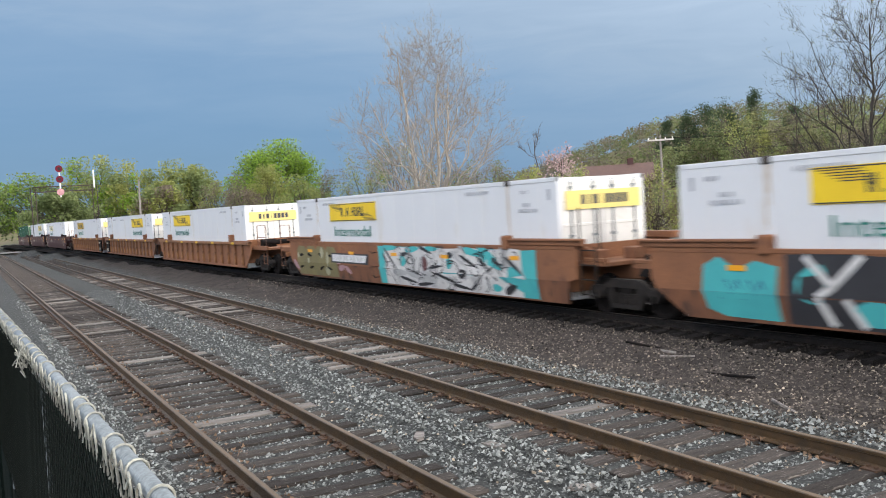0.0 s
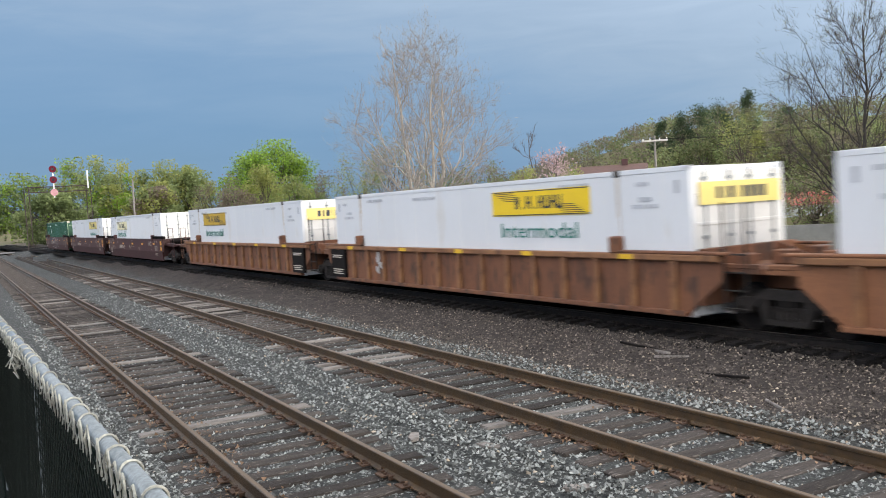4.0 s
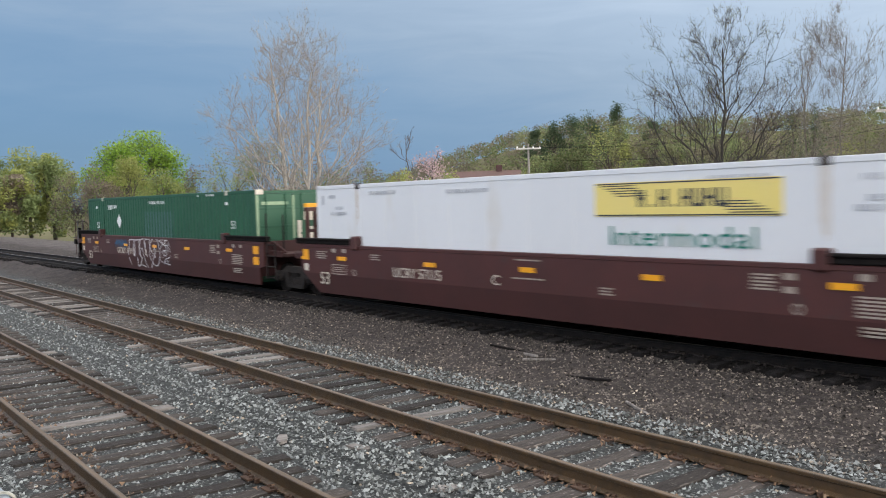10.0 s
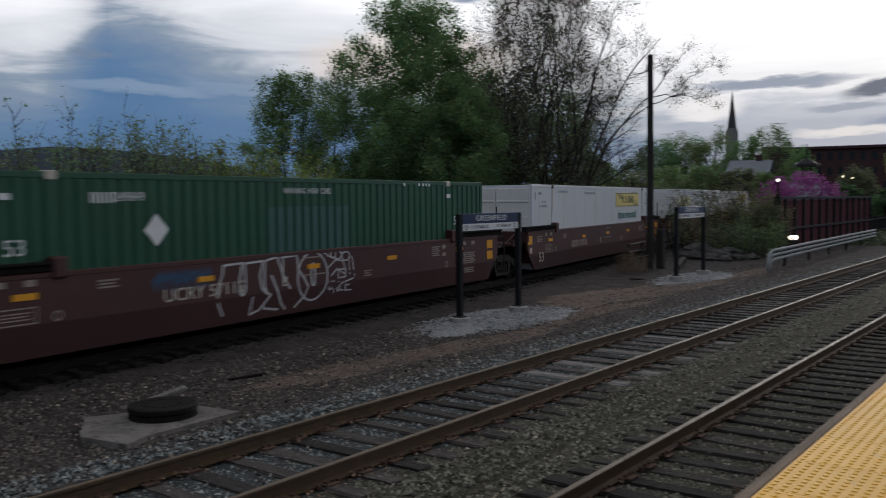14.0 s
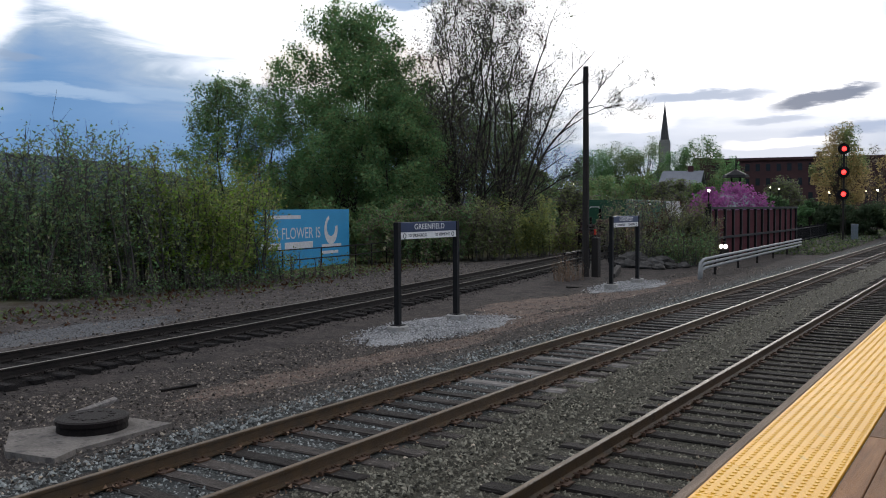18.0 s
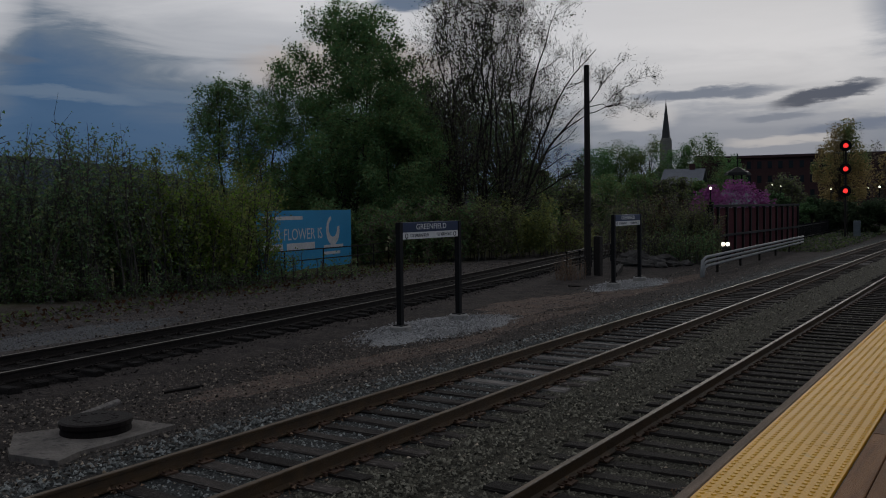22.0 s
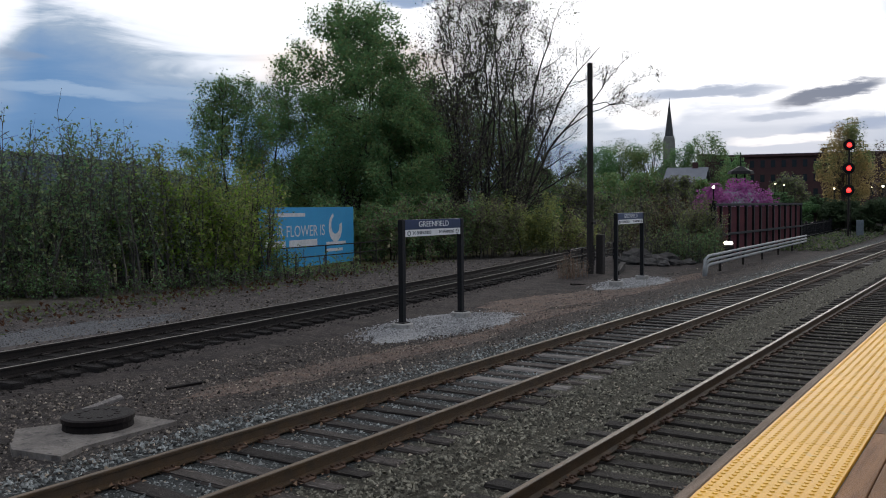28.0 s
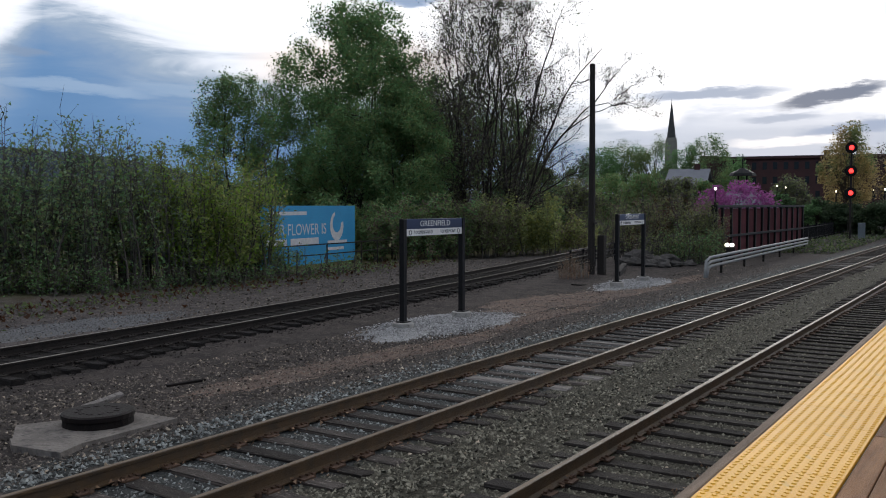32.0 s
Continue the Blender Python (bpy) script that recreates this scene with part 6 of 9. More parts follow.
def manhole():
    t = thing("manhole", "round rusty manhole cover on a cracked concrete slab", "manhole", m=pose(6.85, 9.92, -0.2))
    s = Shape()
    s.prism([(-.95, .28), (-.6, -.62), (.85, -.57), (.75, .18), (-.55, .88)][::-1], -.15, .085, "z")
    part("slab", s, M_OLDSLAB, t, "worn concrete slab")
    s = Shape().prism([(-1.15, -.05), (-1.02, -.82), (-.64, -.66), (-.99, .26)], -.1, .10, "z")
    part("broken_slab", s, M_OLDSLAB, t, "broken concrete block")
    part("ring", Shape().tube([(.12, .1, .05), (.12, .1, .19)], [.45, .43], 28), M_GRIME, t)
    c = Shape().tube([(.12, .1, .18), (.12, .1, .235), (.12, .1, .25)], [.455, .455, .42], 28)
    for a in range(0, 12):
        c.box(.12 + .25 * math.cos(a * .5236) - .03, .12 + .25 * math.cos(a * .5236) + .03, .1 + .25 * math.sin(a * .5236) - .03, .1 + .25 * math.sin(a * .5236) + .03, .24, .257, .004)
    part("cover", c, mat("rusty_iron_cover", (.014, .010, .009), (.008, .006, .006), 8, .65, 0, .3, 60, sheen=.15), t, "dark rusty iron cover")
    p = Shape().box(-.45, .45, -.06, .06, 0, .05, .008)
    ob = tagged(part("plank", p, M_TIE_PALE, None), "grey broken plank leaning by the manhole", "plank")
    ob.matrix_basis = pose(7.45, 10.85, -.10, 6, -12, -14)


manhole()
M_BRICK = mat("red_brick", (.25, .07, .045), (.2, .055, .04), 8, .9, 0, .3, 60)
b = tagged(part("brick", Shape().box(-.1, .1, -.05, .05, 0, .06, .006), M_BRICK, None), "loose red brick lying in the cinders", "brick")
b.matrix_basis = pose(-4.85, 10.22, ground_z(-4.85, 10.22) - .005, 4, 3, 25)
for i, (x, y, l, w, a, mm) in enumerate(((-11.95, 10.9, .8, .07, -20, M_TIE_PALE), (-11.5, 10.75, .6, .05, 40, M_TIE_PALE), (-12.6, 11.0, .9, .05, 12, M_GRIME), (-9.9, 10.2, 1.3, .05, -4, M_GRIME), (-4.2, 10.45, .9, .03, -8, M_GRIME), (-8.0, 9.3, .6, .03, -20, M_TIE_PALE), (2.2, 11.2, .5, .08, 30, M_TIE_PALE), (3.4, 10.9, .45, .1, -35, M_TIE_PALE), (4.6, 10.7, .8, .06, 15, M_GRIME), (5.4, 11.4, .5, .1, 60, M_TIE_PALE), (9.4, 11.2, .7, .09, -10, M_GRIME), (29.0, 13.2, 1.2, .1, -6, M_GRIME))):
    ob = tagged(part("stick", Shape().box(-l / 2, l / 2, -w / 2, w / 2, 0, .04, .006), mm, None), "broken weathered stick lying on the cinders", "stick", "sticks in the cinders")
    ob.matrix_basis = pose(x, y, ground_z(x, y) - .004, 0, (i % 3 - 1) * 5, a)
for i, (x, y, a) in enumerate(((-7.0, 5.22, 60), (-6.1, 5.27, -12), (-8.9, 5.35, 20), (-5.2, 5.1, 80), (-9.9, 4.85, -30))):
    sh = Shape()
    sh.plate([(-.17, -.05, 0), (.05, -.075, 0), (.18, -.02, 0), (.12, .06, 0), (-.12, .055, 0)], (0, 0, 1), .035)
    ob = tagged(part("tie_splinter", sh, M_TIE_PALE, None), "bleached splinter of a wooden tie on the ballast", "wood scrap", "splinters on the ballast")
    ob.matrix_basis = pose(x, y, -.165, 3, 2, a)


def chain_fence():
    """Chain-link fence with a pipe rail, wire ties and dark slats, along the platform's narrow end."""
    t = thing("chain_link_fence", "chain-link fence with dark green slats and wire-tied pipe rail", "fence")
    a, b = Vector((-1.15, .305, 2.2)), Vector((-9.0, .085, 2.2))
    d = (b - a).normalized()
    nrm = Vector((d.y, -d.x, 0))
    if nrm.y > 0:
        nrm = -nrm
    L_ = (b - a).length
    part("top_rail", Shape().tube([a, b], .021, 14), M_GALV, t, "galvanised top pipe", smooth=True)
    part("red_tape", Shape().tube([a + d * 6.1, a + d * 6.6],   .0225, 14), mat("faded_red_tape", (.4, .12, .1), (.34, .1, .08), 8, .6), t)
    for k in range(4):
        p = a + d * (.1 + 2.5 * k)
        part("fence_post", Shape().tube([(p.x, p.y, 1.1), (p.x, p.y, 2.18)], .03, 12), M_GALV, t)
    # twisted knuckles along the rail
    r = random.Random(2)
    x = .05
    k = Shape()
    tie = Shape()
    while x < L_ - .1:
        p = a + d * x + nrm * .028
        top = p + Vector((0, 0, .004))
        k.tube([top - d * .026 + Vector((0, 0, -.06)), top - d * .006, top + d * .008 + Vector((0, 0, r.uniform(.006, .03))), top + d * r.uniform(0, .03) + nrm * r.uniform(-.01, .014), top + d * .03 + Vector((0, 0, -.065))], .0032, 5)
        x += r.uniform(.07, .15)
    x = .12
    while x < L_ - .1:
        p = a + d * x
        lean = r.uniform(-.03, .03)
        ring = []
        for j in range(13):
            ang = -.6 + j * (4.6 / 12)
            q = .026
            ring.append(p + nrm * (q * math.cos(ang)) + Vector((0, 0, q * math.sin(ang))) + d * lean * (j / 12))
        tie.tube([p + nrm * .034 - Vector((0, 0, .05))] + ring, .0032, 5)
        x += r.choice((.12, .17, .22, .3))
    # a loose tangle of tie wire hanging off the rail
    loose = Shape()
    for q in range(5):
        p = a + d * (2.9 + .06 * q) + nrm * .03
        loose.tube([p + d * r.uniform(-.05, .05) + nrm * r.uniform(0, .06) + Vector((0, 0, r.uniform(-.07, .05))) for _ in range(6)], .003, 5)
    part("wire_tangle", loose, M_WIRE, t, "loose twisted ends of tie wire")
    part("wire_knuckle", k, M_WIRE, t, "bent wire ends over the rail", kind="stuff")
    part("wire_tie", tie, M_WIRE, t, "pale wire ties round the rail", kind="stuff")
    # diamond mesh and the slats behind it
    m = Shape()
    h = 1.0
    step = .057
    n = int(L_ / step) + 18
    for sgn in (1, -1):
        for i in range(-2, n):
            x0 = i * step
            q0, q1 = x0, x0 + sgn * h * .95
            pts = []
            for f in (0, 1):
                xx = q0 + (q1 - q0) * f
                pts.append((xx, 2.17 - h * f))
            if max(pts[0][0], pts[1][0]) < 0 or min(pts[0][0], pts[1][0]) > L_:
                continue
            c = []
            for xx, zz in pts:
                xc = min(max(xx, 0), L_)
                zz = pts[0][1] + (pts[1][1] - pts[0][1]) * ((xc - pts[0][0]) / (pts[1][0] - pts[0][0]))
                pp = a + d * xc + nrm * (.03 + .003 * sgn)
                c.append((pp.x, pp.y, zz))
            m.tube(c, .0022, 4, False)
    part("wire_mesh", m, M_MESH, t, "green-coated diamond mesh", kind="stuff")
    sl = Shape().box(-.0285, .0285, -.004, .004, -.95, .94, .001)
    me = sl.mesh("slat", M_SCREEN)
    for i in range(int(L_ / .058)):
        p = a + d * (.03 + .058 * i) + nrm * .012
        ob = part("slat", me, None, t)
        ob.matrix_basis = pose(p.x, p.y, 1.22, 0, 0, math.degrees(math.atan2(d.y, d.x)) + r.uniform(-4, 4))


chain_fence()


def tall_pole():
    t = thing("utility_pole", "tall dark creosoted pole without wires beside the curve", "pole", m=pose(33.45, 14.77, -.25))
    part("pole", Shape().tube([(0, 0, 0), (0.02, 0, 4.5), (-.02, 0, 8.75)], [.15, .13, .11], 14), M_WOODPOLE, t)
    part("stub_post", Shape().box(.12, .42, -.5, -.2, 0, 1.75, .03), M_WOODPOLE, t, "dark stub post at the pole's foot")
    part("bracket", Shape().box(-.16, .16, -.2, -.12, 2.2, 2.3, .01), M_STEEL, t)


tall_pole()


timber = tagged(part("timber", Shape().box(-1.3, 1.3, -.11, .11, 0, .3, .015), M_WOODPOLE, None), "dark weathered timber lying beside the tall pole", "timber")
timber.matrix_basis = pose(35.0, 14.1, ground_z(35.0, 14.1) - .03, 3, -4, 16)


def pipe_guard():
    """Pale pipe guard rail beside the second track, bent down at its near end."""
    t = thing("guard_rail", "pale three-pipe guard rail bent down at its end", "guard rail")
    m = mat("pale_pipe_paint", (.32, .33, .33), (.24, .25, .25), 5, .7, 0, .1, 60, sheen=.2)
    for i, z in enumerate((.62, .44, .26)):
        p = [(34.7 + .12 * i, 10.45, -.25), (34.95 + .12 * i, 10.47, z * .8), (35.5 + .1 * i, 10.49, z)] + [(x, 10.49 + (x - 35) * .042, z) for x in (40, 48, 56, 60.5)]
        part("pipe", Shape().tube(p, .06, 10), m, t, smooth=True)
    for x in (38, 42.5, 47, 51.5, 56, 60):
        part("post", Shape().box(x - .05, x + .05, 10.56 + (x - 35) * .042, 10.66 + (x - 35) * .042, -.3, .62, .01), M_STEEL, t)


pipe_guard()


def bridge_fence():
    """The tall dark screen of the bridge over the street: posts, rails and brick-red panels."""
    t = thing("bridge_screen", "tall black-framed screen with dull red panels beside the tracks", "screen fence")
    red = mat("dull_red_panel", (.10, .032, .038), (.07, .025, .03), 2, .9, 0, .1, 40, rand=.2, sheen=.08)
    n = 13
    for i in range(n + 1):
        x = 46.4 + (69 - 46.4) * i / n
        part("post", Shape().box(x - .09, x + .09, 13.5, 13.68, -.9, 2.75, .01), M_BLACK, t)
        if i < n:
            part("panel", Shape().box(x + .1, x + (69 - 46.4) / n - .1, 13.62, 13.66, -.55, 2.55, .006), red, t)
    for z in (2.68, 1.05, -.5):
        part("rail", Shape().box(46.3, 69.1, 13.46, 13.5, z - .07, z + .07, .01), M_BLACK, t)
    part("end_gate", Shape().box(46.2, 46.4, 13.3, 13.49, -.5, 2.9, .01), M_BLACK, t)


bridge_fence()


def track_signal(x, y, zg, zs, facing, label, lit):
    """A colour signal: mast with three round-hooded red heads."""
    t = thing("railway_signal", label, "signal", m=pose(x, y, zg, 0, 0, facing))
    part("mast", Shape().tube([(0, 0, 0), (0, 0, zs[0] - zg + .5)], .09, 10), M_STEEL, t)
    for z in zs:
        z -= zg
        h = part("signal_head", Shape().tube([(-.02, -.12, z), (-.02, -.2, z)], [.46, .46], 22), M_BLACK, t, "black round target")
        part("housing", Shape().box(-.22, .22, -.12, .12, z - .25, z + .25, .03), M_BLACK, h)
        part("hood", Shape().tube([(0, -.2, z + .02), (0, -.48, z + .06)], [.17, .19], 16, False), M_BLACK, h)
        part("lens", Shape().tube([(0, -.2, z), (0, -.235, z)], [.19, .15], 16), lit, h, "lit red lens")
    part("cabinet", Shape().box(.6, 1.15, -.2, .3, 0, 1.5, .03), M_GALV, t, "grey equipment cabinet")
    l = Shape()
    for dx in (-.18, .18):
        l.tube([(dx, .2, 0), (dx, .2, zs[0] - zg)], .02, 6)
    for k in range(18):
        l.tube([(-.18, .2, .4 + .38 * k), (.18, .2, .4 + .38 * k)], .014, 5)
    part("ladder", l, M_STEEL, t)


M_REDGLOW = mat("red_signal_light", (1.0, .035, .03), (1.0, .03, .025), 5, .4, 0, 0, 60, glow=11.0)
track_signal(78.5, 11.75, -.2, (7.45, 5.55, 3.75), -82, "railway signal with three lit red lamps on one mast", M_REDGLOW)


def iron_fence():
    """Black picket fence that carries on from the screen past the signal."""
    t = thing("iron_fence", "black iron picket fence beside the tracks", "fence")
    pick = Shape().box(-.02, .02, -.02, .02, -.3, 1.15, .004).mesh("picket", M_BLACK)
    n = 120
    for i in range(n):
        x = 69.4 + .33 * i
        part("picket", pick, None, t).location = (x, 13.9 + (x - 69) * .05, 0)
    for z in (.1, 1.0):
        part("rail", Shape().tube([(69.2, 13.9, z), (109, 15.9, z)], .03, 5), M_BLACK, t)
    for k in range(9):
        x = 69.2 + 4.9 * k
        part("post", Shape().box(x - .06, x + .06, 13.84 + (x - 69) * .05, 13.96 + (x - 69) * .05, -.3, 1.3, .01), M_BLACK, t)


iron_fence()


# ---- trees and scrub ----
def leafmat(name, c, c2, island=.22):
    m = mat(name, c, c2, 0.6, .7, 0, 0, 40, island=island, sheen=.25)
    nt = m.node_tree
    bs = nt.nodes["Principled BSDF"]
    # thin leaves let some light through
    tr = nt.nodes.new("ShaderNodeBsdfTranslucent")
    mx = nt.nodes.new("ShaderNodeMixShader")
    mx.inputs["Fac"].default_value = .45
    nt.links.new(bs.inputs["Base Color"].links[0].from_socket, tr.inputs["Color"])
    nt.links.new(bs.outputs["BSDF"], mx.inputs[1])
    nt.links.new(tr.outputs["BSDF"], mx.inputs[2])
    nt.links.new(mx.outputs["Shader"], nt.nodes["Material Output"].inputs["Surface"])
    return m


LF_BRIGHT = leafmat("bright_spring_leaf", (.27, .41, .06), (.20, .33, .048))
LF_GREEN = leafmat("green_leaf", (.205, .355, .150), (.150, .275, .118))
LF_OLIVE = leafmat("olive_leaf", (.27, .325, .135), (.20, .245, .105))
LF_SAGE = leafmat("grey_green_leaf", (.25, .33, .20), (.18, .245, .15))
LF_YELLOW = leafmat("yellow_green_bud", (.36, .38, .125), (.28, .30, .10))
LF_BROWN = leafmat("brown_twig_haze", (.25, .205, .155), (.19, .155, .12))
LF_TWIG = leafmat("grey_twig_haze", (.165, .15, .138), (.115, .104, .098))
LF_HAZE = leafmat("bare_woods_haze", (.20, .172, .13), (.15, .128, .10), .12)
LF_HILL = leafmat("dull_hill_olive", (.21, .215, .10), (.16, .165, .08), .12)
LF_HILLGREEN = leafmat("soft_hill_green", (.15, .19, .075), (.115, .15, .06), .12)
LF_PINE = leafmat("dark_pine_needle", (.075, .11, .055), (.055, .085, .042))
LF_BLOSSOM = leafmat("pale_blossom", (.62, .45, .46), (.5, .36, .36))
LF_REDBUD = leafmat("magenta_blossom", (.42, .13, .36), (.33, .10, .29))
# gold with the street lamps' light put into the leaf colour
LF_GOLD = leafmat("lamplit_golden_leaf", (.55, .43, .19), (.42, .33, .15))
LF_RUST = leafmat("rusty_dead_leaf", (.10, .045, .022), (.07, .035, .02))
M_BARK = mat("grey_brown_bark", (.105, .085, .07), (.065, .052, .044), 3, .95, 0, .5, 30, stretch=(4, 4, 1))
M_BARK_PALE = mat("pale_sycamore_bark", (.50, .46, .41), (.30, .26, .22), 1.6, .9, 0, .3, 30)
M_BARK_GREY = mat("grey_twig_bark", (.20, .175, .15), (.13, .11, .095), 3, .95, 0, .4, 30, stretch=(4, 4, 1))
M_BARK_FINE = mat("pale_grey_twig_bark", (.33, .30, .27), (.23, .205, .18), 3, .95, 0, .3, 30)
M_STEM = mat("grey_brown_stem", (.11, .098, .085), (.07, .062, .055), 3, .95, 0, .4, 30)
M_BARK_DARK = mat("dark_bark", (.05, .042, .038), (.035, .03, .027), 3, .95, 0, .5, 30, stretch=(4, 4, 1))


def at(az, d):
    a = radians(az)
    return d * math.sin(a), d * math.cos(a)


def limb_mesh(name, segs, material, sides=5):
    """Tapered limbs, one short cone each, from (p0, p1, r0, r1)."""
    A = np.array([s[0] for s in segs], float)
    B = np.array([s[1] for s in segs], float)
    R0 = np.array([s[2] for s in segs], float)
    R1 = np.array([s[3] for s in segs], float)
    D = B - A
    D /= np.maximum(np.linalg.norm(D, axis=1, keepdims=True), 1e-6)
    ref = np.where(np.abs(D[:, 2:3]) < .9, [[0, 0, 1.0]], [[1.0, 0, 0]])
    U = np.cross(D, ref)
    U /= np.linalg.norm(U, axis=1, keepdims=True)
    V = np.cross(D, U)
    a = np.arange(sides) * 2 * np.pi / sides
    c, s = np.cos(a)[None, :, None], np.sin(a)[None, :, None]
    ring = U[:, None] * c + V[:, None] * s
    P = np.concatenate([A[:, None] + ring * R0[:, None, None], B[:, None] + ring * R1[:, None, None]], 1)
    n = len(segs)
    i = np.arange(sides)
    j = (i + 1) % sides
    q = np.stack([i, j, j + sides, i + sides], 1)
    F = (q[None] + 2 * sides * np.arange(n)[:, None, None]).reshape(-1, 4)
    return raw_mesh(name, P.reshape(-1, 3), F, material, True)


def leaf_mesh(name, P, size, mats, rng, index=None, flat=.35):
    """Small three-cornered leaves at points P, turned at random."""
    n = len(P)
    size = size * .78
    a = rng.uniform(0, 6.283, n)
    tilt = rng.normal(0, .8, n)
    U = np.stack([np.cos(a), np.sin(a), rng.normal(0, .4, n)], 1)
    W = np.stack([-np.sin(a) * np.cos(tilt), np.cos(a) * np.cos(tilt), np.sin(tilt)], 1)
    U /= np.linalg.norm(U, axis=1, keepdims=True)
    s = (size * rng.uniform(.55, 1.35, n))[:, None]
    Vv = np.stack([P - U * s * .62 - W * s * .3, P + U * s * .62 - W * s * .3, P + W * s * .75], 1)
    F = np.arange(3 * n).reshape(n, 3)
    return raw_mesh(name, Vv.reshape(-1, 3), F, mats, False, index)


def twig_mesh(name, P, length, width, material, rng, centre):
    """Fine twigs as slivers that point outward and up from a crown's middle."""
    n = len(P)
    D = P - centre
    D /= np.maximum(np.linalg.norm(D, axis=1, keepdims=True), 1e-6)
    D = D * .7 + rng.normal(0, .5, (n, 3)) + np.array([0, 0, .3])
    D /= np.linalg.norm(D, axis=1, keepdims=True)
    S = np.cross(D, rng.normal(0, 1, (n, 3)))
    S /= np.maximum(np.linalg.norm(S, axis=1, keepdims=True), 1e-6)
    ln = (length * rng.uniform(.5, 1.3, n))[:, None]
    V = np.stack([P - S * width, P + S * width, P + D * ln], 1)
    return raw_mesh(name, V.reshape(-1, 3), np.arange(3 * n).reshape(n, 3), material)


def bend(r, p, q, lift, n, wig):
    """Points of a curved limb from p to q, bowed by lift and a little crooked."""
    p, q = Vector(p), Vector(q)
    c = p.lerp(q, .5) + Vector(lift)
    pts = []
    for i in range(n + 1):
        f = i / n
        v = p * (1 - f) ** 2 + c * (2 * f * (1 - f)) + q * f * f
        if 0 < i < n:
            v += Vector((r.gauss(0, wig), r.gauss(0, wig), r.gauss(0, wig)))
        pts.append(v)
    return pts


def limb(segs, pts, r0, r1):
    n = len(pts) - 1
    for i in range(n):
        segs.append((tuple(pts[i]), tuple(pts[i + 1]), r0 + (r1 - r0) * i / n, r0 + (r1 - r0) * (i + 1) / n))


def sprout(r, segs, tips, pts, rad, length, level, counts, up, thin):
    """Thinner limbs from along a limb, down to twigs."""
    n = len(pts) - 1
    for k in range(counts[0]):
        f = r.uniform(.22, 1.0)
        j = min(int(f * n), n - 1)
        b = pts[j].lerp(pts[j + 1], f * n - j)
        ax = (pts[j + 1] - pts[j]).normalized()
        side = ax.orthogonal().normalized()
        side.rotate(Matrix.Rotation(r.uniform(0, 6.283), 3, ax))
        ang = r.uniform(.45, 1.05)
        d = (ax * math.cos(ang) + side * math.sin(ang) + Vector((0, 0, up))).normalized()
        l = length * r.uniform(.3, .58) * (1.2 - .6 * f)
        m = 3 if len(counts) > 1 else 2
        q = bend(r, b, b + d * l, (r.gauss(0, .05) * l, r.gauss(0, .05) * l, -.06 * l), m, l * .03)
        r0 = max(rad * (1 - .7 * f) * .6, thin)
        limb(segs, q, r0, max(r0 * .35, thin * .6))
        if len(counts) > 1:
            sprout(r, segs, tips, q, r0, l, level + 1, counts[1:], up, thin)
        else:
            tips += [tuple(v) for v in q[1:]]


